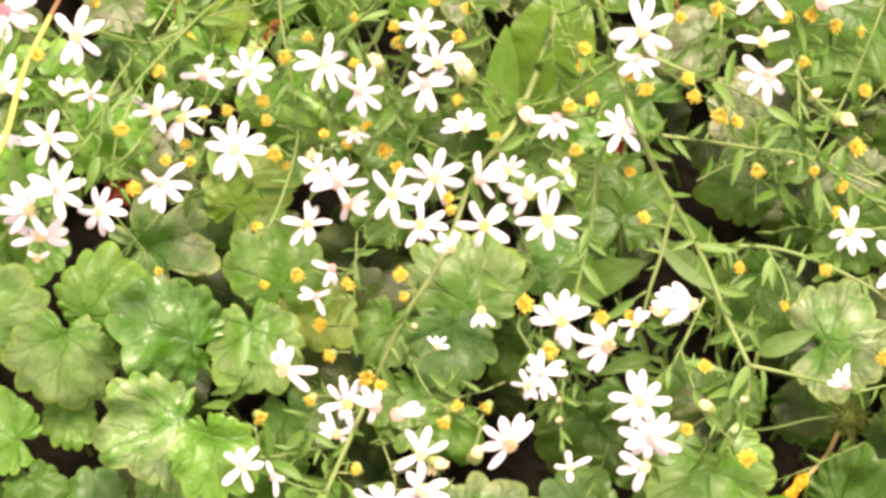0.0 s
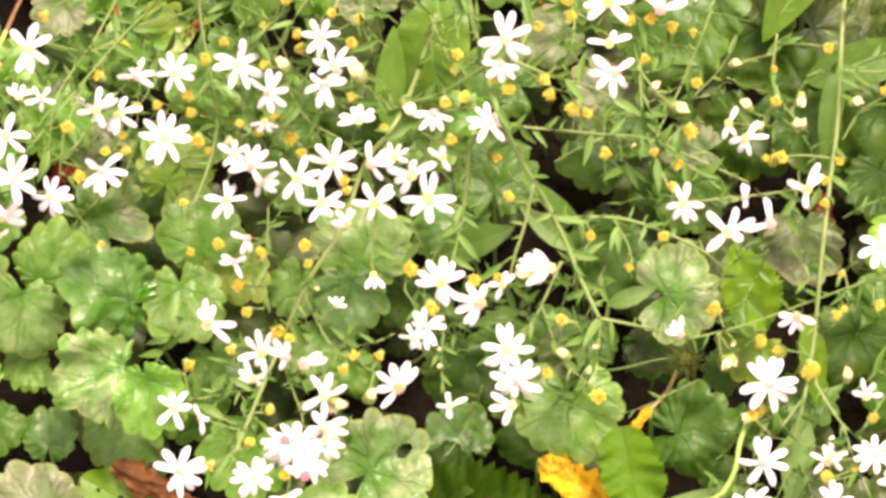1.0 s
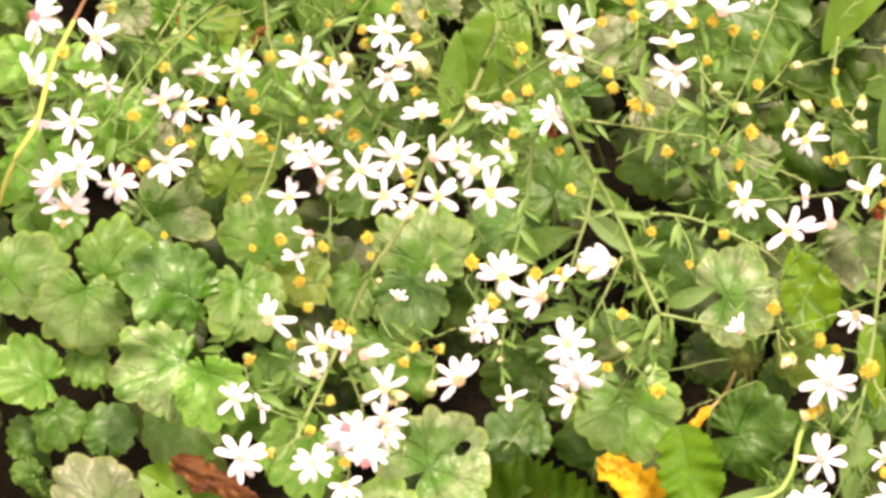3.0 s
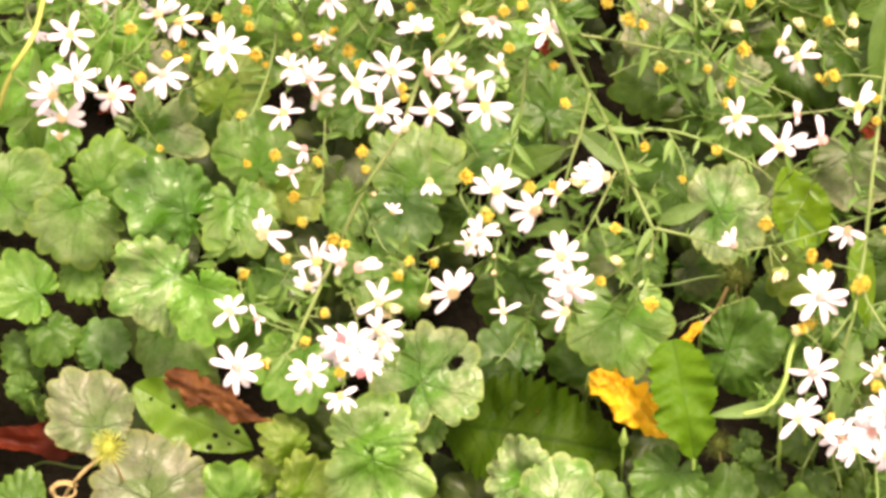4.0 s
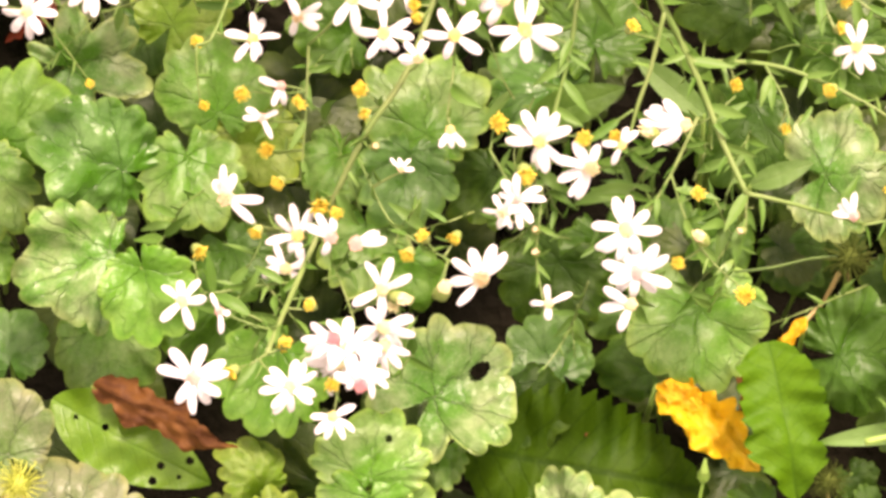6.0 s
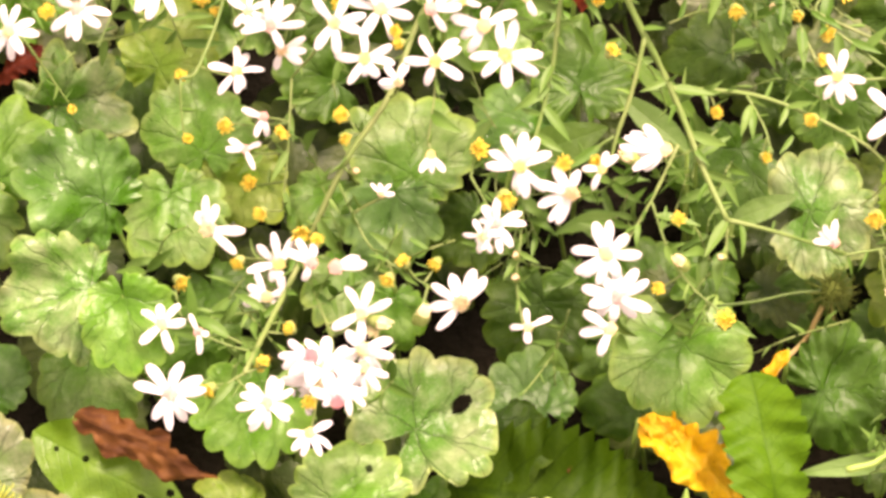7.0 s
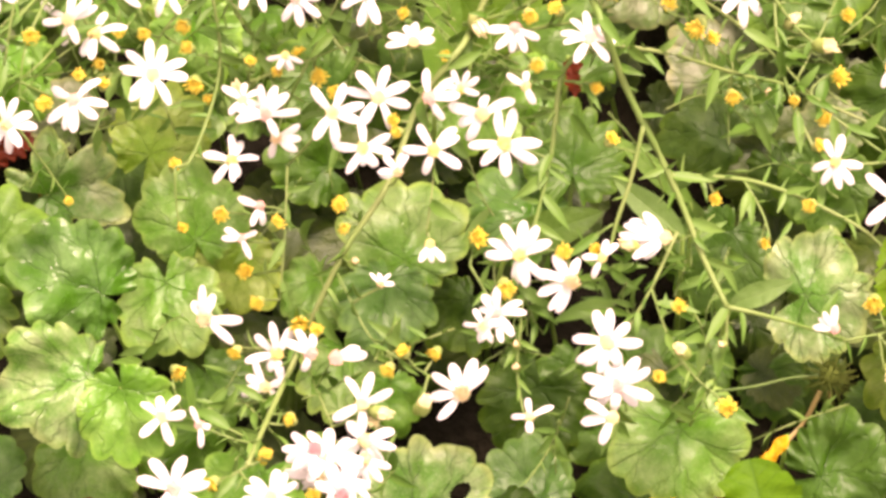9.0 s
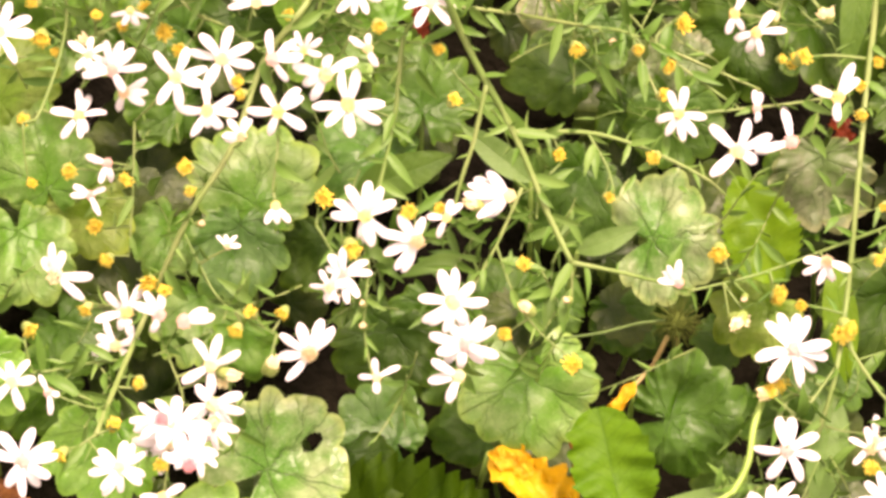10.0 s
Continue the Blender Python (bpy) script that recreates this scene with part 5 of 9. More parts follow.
flower(aster_main, (0.0377, 0.0284, 0.0729), (0.0396, 0.0325, 0.0679), 4.6, 5, "gold", petals=((175, 0.95), -115, (45, 0.9), (75, 0.8)))
flower(aster_main, (0.0507, 0.0334, 0.0720), (0.0516, 0.0324, 0.0669), 6.5, 7, "cream", face=(0.1, 0.05), petals=((148, 1.2), (165, 1.35), (180, 1.4), (195, 1.35), (212, 1.25), (132, 1.0), (228, 0.9)))
flower(aster_main, (0.0164, 0.0190, 0.0657), (0.0159, 0.0225, 0.0623), 5.9, 8, "pink")
flower(aster_main, (0.0134, 0.0160, 0.0668), (0.0178, 0.0198, 0.0612), 4.3, 6, "spent")
flower(aster_main, (0.0228, -0.0021, 0.0616), (0.0220, 0.0001, 0.0550), 4.7, 5, "cream", petals=(175, (100, 0.8), (30, 1.1), (-95, 0.7)))
flower(aster_main, (0.0386, 0.0122, 0.0668), (0.0411, 0.0136, 0.0610), 7.1, 8, "cream", petals=(175, 108, 78, (40, 0.8), -5, 222, (-60, 0.8), (-100, 0.9), (-130, 0.9)))
flower(aster_main, (0.0409, 0.0047, 0.0615), (0.0411, 0.0136, 0.0610), 7.2, 9, "pink", petals=(55, 25, -15, 160, (192, 0.8), (90, 0.9), (125, 0.9), (-50, 0.8), (-100, 0.7), (-140, 0.8)))
flower(aster_main, (0.0396, -0.0016, 0.0600), (0.0411, 0.0136, 0.0610), 6.3, 6, "cream", petals=(150, 185, (-115, 0.9)))
flower(aster_main, (0.0859, 0.0174, 0.0618), (0.0851, 0.0197, 0.0548), 4.7, 4, "pink", arc=(90, 180))
bud(aster_main, (0.0367, 0.0761, 0.1049), (0.0355, 0.0744, 0.0989), 1.8)
bud(aster_main, (0.0574, 0.0728, 0.0893), (0.0572, 0.0687, 0.0830), 2.4)
bud(aster_main, (0.0611, 0.0733, 0.0845), (0.0593, 0.0693, 0.0807), 1.7)
bud(aster_main, (0.0396, 0.0495, 0.0849), (0.0452, 0.0498, 0.0778), 1.7)
bud(aster_main, (0.0662, 0.0671, 0.0702), (0.0654, 0.0713, 0.0739), 1.9)
bud(aster_main, (0.0797, 0.0693, 0.0647), (0.0789, 0.0733, 0.0632), 1.4)
bud(aster_main, (0.0126, 0.0350, 0.0686), (0.0109, 0.0302, 0.0655), 2.3)
bud(aster_main, (0.0300, 0.0305, 0.0715), (0.0284, 0.0332, 0.0674), 1.9)
bud(aster_main, (0.0180, 0.0240, 0.0673), (0.0149, 0.0240, 0.0629), 2.3)
bud(aster_main, (0.0617, 0.0435, 0.0695), (0.0601, 0.0485, 0.0695), 1.5)
bud(aster_main, (0.0818, 0.0448, 0.0642), (0.0784, 0.0478, 0.0630), 1.7)
bud(aster_main, (0.0721, 0.0363, 0.0635), (0.0724, 0.0404, 0.0646), 1.4)
bud(aster_main, (0.0536, 0.0204, 0.0665), (0.0500, 0.0196, 0.0635), 1.7)
bud(aster_main, (0.0493, 0.0069, 0.0613), (0.0546, 0.0108, 0.0605), 1.6)
bud(aster_main, (0.0630, 0.0000, 0.0611), (0.0616, 0.0041, 0.0578), 2.3)
bud(aster_main, (0.0365, 0.0310, 0.0715), (0.0396, 0.0325, 0.0679), 1.4)
bud(aster_main, (0.0539, 0.0112, 0.0651), (0.0523, 0.0144, 0.0618), 1.9, "half")
bud(aster_main, (0.0434, 0.0314, 0.0725), (0.0398, 0.0332, 0.0683), 1.9, "half")
bud(aster_main, (0.0625, 0.0142, 0.0613), (0.0637, 0.0218, 0.0633), 1.2, "tip")
bud(aster_main, (0.0202, 0.0101, 0.0596), (0.0210, 0.0063, 0.0564), 1.3, "tip")
bud(aster_main, (0.0202, 0.0143, 0.0616), (0.0213, 0.0188, 0.0610), 1.1, "tip")
bud(aster_main, (0.0742, 0.0706, 0.0659), (0.0712, 0.0726, 0.0687), 1.4, "tip")
bud(aster_main, (0.0148, 0.0158, 0.0619), (0.0186, 0.0187, 0.0608), 1.4, "tip")
aster_mid = aster_plant((0.0238, 0.1839, -0.0310), "white aster branch with yellow discs hanging over ground ivy")
stem(aster_mid, [(0.0238, 0.1839, -0.0300), (0.0194, 0.1212, 0.0400), (0.0110, 0.0759, 0.0816), (0.0008, 0.0631, 0.0761), (-0.0062, 0.0452, 0.0722), (-0.0140, 0.0349, 0.0667), (-0.0196, 0.0269, 0.0577), (-0.0252, 0.0170, 0.0488), (-0.0310, -0.0017, 0.0578), (-0.0344, -0.0156, 0.0678)], 0.90, 0.60)
stem(aster_mid, [(-0.0164, 0.0299, 0.0626), (-0.0102, 0.0175, 0.0599), (-0.0047, 0.0132, 0.0581), (0.0023, 0.0095, 0.0566)], 0.30, 0.20)
stem(aster_mid, [(-0.0290, 0.0074, 0.0492), (-0.0378, 0.0081, 0.0452), (-0.0478, 0.0058, 0.0474), (-0.0506, 0.0135, 0.0410)], 0.40, 0.25)
stem(aster_mid, [(-0.0344, -0.0156, 0.0678), (-0.0411, -0.0206, 0.0689)], 0.30, 0.20)
stem(aster_mid, [(-0.0244, 0.0184, 0.0497), (-0.0203, 0.0061, 0.0548), (-0.0171, -0.0050, 0.0576), (-0.0199, -0.0142, 0.0642)], 0.30, 0.20)
stem(aster_mid, [(-0.0270, 0.0588, 0.0554), (-0.0276, 0.0429, 0.0522), (-0.0286, 0.0318, 0.0463)], 0.30, 0.25)
stem(aster_mid, [(0.0016, 0.0630, 0.0761), (0.0034, 0.0492, 0.0727), (0.0019, 0.0359, 0.0683)], 0.30, 0.20)
stem(aster_mid, [(-0.0269, 0.0263, 0.0470), (-0.0220, 0.0204, 0.0529), (-0.0366, 0.0225, 0.0397)], 0.30, 0.20)
stem(aster_mid, [(-0.0157, 0.0263, 0.0422), (-0.0188, 0.0319, 0.0475), (-0.0211, 0.0420, 0.0433), (-0.0249, 0.0445, 0.0545)], 0.26, 0.16)
stem(aster_mid, [(-0.0242, 0.0608, 0.0458), (-0.0277, 0.0522, 0.0517), (-0.0321, 0.0538, 0.0349), (-0.0362, 0.0454, 0.0420)], 0.26, 0.16)
stem(aster_mid, [(-0.0158, 0.0614, 0.0636), (-0.0169, 0.0631, 0.0513), (-0.0180, 0.0563, 0.0578), (-0.0175, 0.0532, 0.0558)], 0.26, 0.16)
stem(aster_mid, [(-0.0381, 0.0132, 0.0394), (-0.0326, 0.0022, 0.0525), (-0.0281, -0.0062, 0.0579), (-0.0245, -0.0120, 0.0557)], 0.26, 0.16)
stem(aster_mid, [(-0.0499, 0.0376, 0.0266), (-0.0536, 0.0289, 0.0387), (-0.0572, 0.0304, 0.0226), (-0.0592, 0.0179, 0.0413)], 0.26, 0.16)
stem(aster_mid, [(-0.0087, 0.0138, 0.0546), (-0.0074, 0.0228, 0.0420), (-0.0051, 0.0199, 0.0569), (-0.0032, 0.0270, 0.0483)], 0.26, 0.16)
stem(aster_mid, [(-0.0238, 0.0108, 0.0420), (-0.0196, 0.0129, 0.0408), (-0.0152, 0.0092, 0.0546), (-0.0113, 0.0128, 0.0517)], 0.26, 0.16)
stem(aster_mid, [(-0.0355, -0.0059, 0.0607), (-0.0390, -0.0043, 0.0610), (-0.0433, 0.0011, 0.0497), (-0.0467, 0.0017, 0.0528)], 0.26, 0.16)
stem(aster_mid, [(-0.0334, 0.0268, 0.0322), (-0.0315, 0.0284, 0.0306), (-0.0293, 0.0272, 0.0361), (-0.0270, 0.0251, 0.0417)], 0.26, 0.16)
stem(aster_mid, [(-0.0049, -0.0055, 0.0420), (-0.0074, -0.0127, 0.0515), (-0.0107, -0.0142, 0.0478), (-0.0138, -0.0214, 0.0593)], 0.26, 0.16)
stem(aster_mid, [(-0.0062, -0.0046, 0.0538), (-0.0067, -0.0030, 0.0442), (-0.0060, -0.0042, 0.0418), (-0.0047, -0.0097, 0.0511)], 0.26, 0.16)
stem(aster_mid, [(-0.0373, 0.0261, 0.0256), (-0.0390, 0.0169, 0.0372), (-0.0419, 0.0149, 0.0322), (-0.0438, 0.0064, 0.0429)], 0.26, 0.16)
stem(aster_mid, [(-0.0329, 0.0049, 0.0407), (-0.0342, 0.0002, 0.0475), (-0.0355, -0.0061, 0.0590), (-0.0375, -0.0045, 0.0503)], 0.26, 0.16)
stem(aster_mid, [(-0.0328, 0.0225, 0.0285), (-0.0296, 0.0222, 0.0381), (-0.0265, 0.0239, 0.0419), (-0.0233, 0.0239, 0.0502)], 0.26, 0.16)
stem(aster_mid, [(-0.0367, 0.0130, 0.0344), (-0.0391, 0.0127, 0.0312), (-0.0409, 0.0054, 0.0463), (-0.0426, 0.0007, 0.0533)], 0.26, 0.16)
stem(aster_mid, [(-0.0081, 0.0022, 0.0394), (-0.0076, 0.0032, 0.0443), (-0.0082, 0.0046, 0.0478), (-0.0092, 0.0049, 0.0538)], 0.26, 0.16)
stem(aster_mid, [(-0.0370, -0.0129, 0.0644), (-0.0359, -0.0063, 0.0534), (-0.0335, -0.0083, 0.0634), (-0.0315, -0.0049, 0.0584)], 0.26, 0.16)
stem(aster_mid, [(-0.0198, -0.0039, 0.0516), (-0.0221, -0.0108, 0.0622), (-0.0229, -0.0149, 0.0630), (-0.0230, -0.0180, 0.0610)], 0.26, 0.16)
flower(aster_mid, (-0.0174, 0.0562, 0.0837), (-0.0270, 0.0588, 0.0554), 6.5, 7, "cream", petals=(135, 65, 18, (-20, 0.9), -80, -125))
flower(aster_mid, (0.0025, 0.0605, 0.0822), (0.0018, 0.0613, 0.0757), 6.1, 6, "pink", petals=(105, 40, 5, (-65, 0.9)))
flower(aster_mid, (-0.0111, 0.0511, 0.0779), (-0.0044, 0.0496, 0.0732), 6.1, 7, "gold", petals=(95, 25, -5, (-62, 0.75), (-95, 0.6), -122, 180))
flower(aster_mid, (0.0035, 0.0511, 0.0768), (0.0033, 0.0475, 0.0722), 6.5, 6, "gold", petals=(125, 55, (28, 0.9), -35, (-115, 0.8), 180))
flower(aster_mid, (-0.0328, 0.0496, 0.0547), (-0.0273, 0.0489, 0.0534), 4.7, 5, "pink", petals=(165, (-115, 0.95), (-78, 0.9)))
flower(aster_mid, (-0.0367, 0.0444, 0.0498), (-0.0276, 0.0429, 0.0522), 4.4, 5, "pink", petals=((150, 0.9), (185, 0.9), (20, 0.8), (-65, 1.1)))
flower(aster_mid, (-0.0444, 0.0291, 0.0427), (-0.0366, 0.0225, 0.0397), 7.0, 6, "spent", petals=(95, (130, 0.7), (65, 0.75), (-5, 1.1), (-40, 1.1)))
flower(aster_mid, (-0.0040, 0.0440, 0.0808), (-0.0062, 0.0452, 0.0722), 4.3, 5, "spent", arc=(60, 200))
flower(aster_mid, (0.0026, 0.0326, 0.0707), (0.0021, 0.0375, 0.0688), 4.6, 4, "gold", petals=((-120, 0.9), (-85, 0.8), -50))
flower(aster_mid, (-0.0291, 0.0183, 0.0481), (-0.0252, 0.0170, 0.0488), 6.6, 8, "gold", petals=(100, 140, 58, 190, (-80, 0.8), (-120, 0.6)))
flower(aster_mid, (-0.0220, 0.0139, 0.0578), (-0.0218, 0.0107, 0.0529), 6.3, 7, "pink", petals=((120, 0.9), (150, 0.9), (80, 0.7), (-110, 0.6)))
flower(aster_mid, (-0.0166, 0.0100, 0.0640), (-0.0208, 0.0077, 0.0542), 6.9, 5, "pink", petals=((25, 0.9), (5, 0.9)))
flower(aster_mid, (-0.0314, 0.0112, 0.0471), (-0.0301, 0.0075, 0.0487), 5.7, 8, "cream", petals=(115, (18, 0.9), (190, 0.9), (-40, 0.7), (-165, 0.9), (150, 0.8)))
flower(aster_mid, (-0.0114, 0.0023, 0.0581), (-0.0187, 0.0006, 0.0562), 6.6, 7, "cream", petals=(115, 78, 25, 205, -88))
flower(aster_mid, (0.0091, 0.0043, 0.0590), (0.0023, 0.0095, 0.0566), 7.2, 8, "spent", petals=(110, 70, 42, 150, 187, -125))
flower(aster_mid, (-0.0522, -0.0003, 0.0577), (-0.0478, 0.0058, 0.0474), 6.0, 8, "cream", petals=(135, (100, 0.7), 55, (0, 0.8), -75, -140))
flower(aster_mid, (-0.0442, -0.0055, 0.0653), (-0.0327, -0.0086, 0.0628), 4.4, 4, "pink", petals=((120, 0.9), -80, (-10, 0.5)))
flower(aster_mid, (-0.0074, 0.0253, 0.0668), (-0.0133, 0.0237, 0.0613), 3.1, 4, "spent", arc=(0, 140))
flower(aster_mid, (-0.0490, -0.0228, 0.0732), (-0.0411, -0.0206, 0.0689), 7.1, 9, "pink", petals=(125, 80, 25, 0, (-35, 0.9), (-60, 0.9), -90, (-118, 0.8), 165))
flower(aster_mid, (-0.0180, -0.0150, 0.0698), (-0.0196, -0.0130, 0.0634), 7.1, 9, "cream")
flower(aster_mid, (-0.0108, -0.0075, 0.0617), (-0.0174, -0.0062, 0.0584), 6.8, 8, "cream")
flower(aster_mid, (-0.0209, -0.0156, 0.0761), (-0.0192, -0.0119, 0.0625), 6.4, 5, "rose", arc=(140, 260), face=(0.0, 0.05))
flower(aster_mid, (-0.0154, -0.0252, 0.0758), (-0.0199, -0.0142, 0.0642), 6.1, 5, "rose", arc=(20, 150), face=(0.0, -0.1))
flower(aster_mid, (-0.0198, -0.0179, 0.0686), (-0.0199, -0.0142, 0.0642), 6.8, 8, "cream")
flower(aster_mid, (-0.0295, -0.0246, 0.0734), (-0.0361, -0.0168, 0.0681), 6.1, 10, "cream")
flower(aster_mid, (-0.0209, -0.0303, 0.0714), (-0.0199, -0.0142, 0.0642), 4.9, 6, "gold", arc=(180, 380))
flower(aster_mid, (-0.0108, -0.0116, 0.0618), (-0.0185, -0.0096, 0.0609), 5.6, 6, "cream", arc=(180, 340))
flower(aster_mid, (-0.0144, -0.0207, 0.0716), (-0.0199, -0.0142, 0.0642), 5.5, 7, "cream")
bud(aster_mid, (-0.0050, 0.0576, 0.0780), (-0.0009, 0.0586, 0.0751), 1.5)
bud(aster_mid, (-0.0042, 0.0544, 0.0785), (-0.0009, 0.0586, 0.0751), 1.4)
bud(aster_mid, (-0.0412, 0.0497, 0.0504), (-0.0273, 0.0489, 0.0534), 1.9)
bud(aster_mid, (-0.0290, 0.0450, 0.0559), (-0.0277, 0.0415, 0.0515), 1.9)
bud(aster_mid, (-0.0360, 0.0401, 0.0425), (-0.0281, 0.0373, 0.0492), 1.9)
bud(aster_mid, (-0.0158, 0.0410, 0.0720), (-0.0111, 0.0387, 0.0688), 1.9)
bud(aster_mid, (-0.0151, 0.0362, 0.0708), (-0.0111, 0.0387, 0.0688), 1.4)
bud(aster_mid, (-0.0333, 0.0310, 0.0463), (-0.0286, 0.0318, 0.0463), 1.7)
bud(aster_mid, (-0.0242, 0.0228, 0.0525), (-0.0210, 0.0244, 0.0555), 2.5)
bud(aster_mid, (-0.0208, 0.0189, 0.0586), (-0.0224, 0.0220, 0.0533), 1.6)
bud(aster_mid, (-0.0499, 0.0180, 0.0396), (-0.0506, 0.0135, 0.0410), 1.9)
bud(aster_mid, (-0.0380, 0.0213, 0.0424), (-0.0329, 0.0220, 0.0430), 1.6)
bud(aster_mid, (-0.0029, 0.0129, 0.0611), (-0.0003, 0.0109, 0.0572), 1.6)
bud(aster_mid, (0.0036, 0.0137, 0.0580), (0.0014, 0.0100, 0.0568), 1.6)
bud(aster_mid, (-0.0061, 0.0099, 0.0583), (-0.0061, 0.0142, 0.0585), 1.7)
bud(aster_mid, (-0.0306, -0.0140, 0.0699), (-0.0344, -0.0156, 0.0678), 1.5)
bud(aster_mid, (-0.0260, -0.0010, 0.0585), (-0.0303, 0.0006, 0.0567), 1.4)
bud(aster_mid, (0.0129, 0.0761, 0.0846), (0.0097, 0.0743, 0.0809), 2.6, "half")
bud(aster_mid, (0.0009, 0.0027, 0.0568), (0.0023, 0.0095, 0.0566), 1.9, "half")
bud(aster_mid, (-0.0092, 0.0003, 0.0554), (-0.0179, -0.0022, 0.0569), 1.9, "half")
bud(aster_mid, (-0.0128, 0.0297, 0.0690), (-0.0154, 0.0329, 0.0644), 1.2, "tip")
bud(aster_mid, (-0.0415, -0.0208, 0.0708), (-0.0377, -0.0181, 0.0683), 1.7)
bud(aster_mid, (-0.0212, -0.0234, 0.0711), (-0.0199, -0.0142, 0.0642), 1.7)
bud(aster_mid, (-0.0260, -0.0017, 0.0590), (-0.0310, -0.0017, 0.0578), 1.4)
bud(aster_mid, (-0.0314, -0.0137, 0.0664), (-0.0331, -0.0104, 0.0640), 1.2)
bud(aster_mid, (-0.0075, 0.0003, 0.0581), (-0.0179, -0.0022, 0.0569), 2.0, "half")
bud(aster_mid, (0.0015, 0.0022, 0.0583), (0.0023, 0.0095, 0.0566), 2.0, "half")
aster_top = aster_plant((-0.0625, 0.2347, -0.0310), "tangled green aster stems with many white flowers and buds")
stem(aster_top, [(-0.0625, 0.2347, -0.0300), (-0.0506, 0.1649, 0.0500), (-0.0464, 0.1335, 0.0809), (-0.0455, 0.1116, 0.0683), (-0.0438, 0.1004, 0.0624), (-0.0417, 0.0841, 0.0521), (-0.0471, 0.0646, 0.0494), (-0.0509, 0.0608, 0.0505)], 0.50, 0.40)
stem(aster_top, [(-0.0194, 0.1291, 0.0823), (-0.0207, 0.1078, 0.0836), (-0.0281, 0.1018, 0.0742), (-0.0349, 0.0978, 0.0640)], 0.50, 0.30)
stem(aster_top, [(-0.0241, 0.0950, 0.0741), (-0.0163, 0.0797, 0.0699), (-0.0067, 0.0707, 0.0756), (0.0027, 0.0633, 0.0763)], 0.45, 0.30)
stem(aster_top, [(-0.0321, 0.1315, 0.0814), (-0.0450, 0.1212, 0.0739), (-0.0609, 0.1111, 0.0696), (-0.0740, 0.0831, 0.0921), (-0.0866, 0.0631, 0.0979), (-0.0966, 0.0560, 0.0874)], 0.55, 0.40)
stem(aster_top, [(-0.0857, 0.0901, 0.1010), (-0.0733, 0.0934, 0.0860), (-0.0624, 0.1078, 0.0693), (-0.0500, 0.1117, 0.0680)], 0.40, 0.30)
stem(aster_top, [(-0.0100, 0.1271, 0.0828), (-0.0113, 0.1135, 0.0860), (-0.0175, 0.1036, 0.0852), (-0.0258, 0.0945, 0.0713)], 0.40, 0.30)
stem(aster_top, [(-0.0686, 0.1159, 0.0743), (-0.0653, 0.1001, 0.0709), (-0.0643, 0.0918, 0.0703), (-0.0713, 0.0767, 0.0855)], 0.35, 0.25)
stem(aster_top, [(-0.0740, 0.0831, 0.0921), (-0.0794, 0.0660, 0.0950), (-0.0812, 0.0554, 0.0887)], 0.35, 0.25)
stem(aster_top, [(-0.0438, 0.1004, 0.0624), (-0.0533, 0.0900, 0.0585), (-0.0579, 0.0814, 0.0586), (-0.0674, 0.0697, 0.0743)], 0.35, 0.25)
stem(aster_top, [(-0.0393, 0.0795, 0.0506), (-0.0312, 0.0814, 0.0541), (-0.0196, 0.0799, 0.0655), (-0.0098, 0.0784, 0.0766)], 0.35, 0.25)
stem(aster_top, [(-0.0004, 0.0650, 0.0764), (0.0136, 0.0713, 0.0811), (0.0213, 0.0656, 0.0825), (0.0366, 0.0607, 0.0878)], 0.40, 0.30)
stem(aster_top, [(-0.0866, 0.0631, 0.0979), (-0.0928, 0.0734, 0.1010), (-0.0867, 0.0750, 0.1010)], 0.35, 0.25)
stem(aster_top, [(-0.0545, 0.1228, 0.0743), (-0.0609, 0.1170, 0.0719), (-0.0776, 0.1137, 0.0792), (-0.0864, 0.0990, 0.0964)], 0.35, 0.25)
flower(aster_top, (-0.0887, 0.0872, 0.1036), (-0.0857, 0.0901, 0.1010), 6.9, 8, "cream", petals=(135, 75, 25, -40, -85, -115))
flower(aster_top, (-0.0909, 0.0730, 0.1039), (-0.0905, 0.0696, 0.0998), 4.5, 4, "cream", arc=(20, 150))
flower(aster_top, (-0.0849, 0.0726, 0.1034), (-0.0882, 0.0746, 0.1010), 4.2, 5, "pink")
flower(aster_top, (-0.0941, 0.0624, 0.1025), (-0.0904, 0.0605, 0.0939), 6.3, 7, "gold", petals=(145, 75, 10, -45, -105, 195))
flower(aster_top, (-0.0703, 0.0595, 0.0825), (-0.0805, 0.0593, 0.0911), 6.7, 8, "pink", petals=(150, 48, 0, -38, -85, (-112, 0.9), -142))
flower(aster_top, (-0.0716, 0.0745, 0.0898), (-0.0760, 0.0766, 0.0932), 6.4, 8, "cream", petals=(150, 80, (190, 0.8), (-100, 0.9), (-70, 0.8), 20, 45))
flower(aster_top, (-0.0668, 0.0779, 0.0779), (-0.0696, 0.0805, 0.0817), 6.5, 7, "gold", petals=(25, (-35, 0.9), (70, 0.8), (-90, 0.9), (-120, 0.8)))
flower(aster_top, (-0.0627, 0.0915, 0.0716), (-0.0647, 0.0949, 0.0705), 5.3, 5, "pink", arc=(-30, 170))
flower(aster_top, (-0.0523, 0.0933, 0.0693), (-0.0509, 0.0926, 0.0595), 5.9, 9, "gold", petals=(140, 100, 60, 20, -20, -65, -120, 185))
flower(aster_top, (-0.0555, 0.0764, 0.0631), (-0.0602, 0.0785, 0.0625), 7.5, 9, "cream", petals=(138, 97, 60, 27, 0, -60, -103, -135, (175, 0.9)))
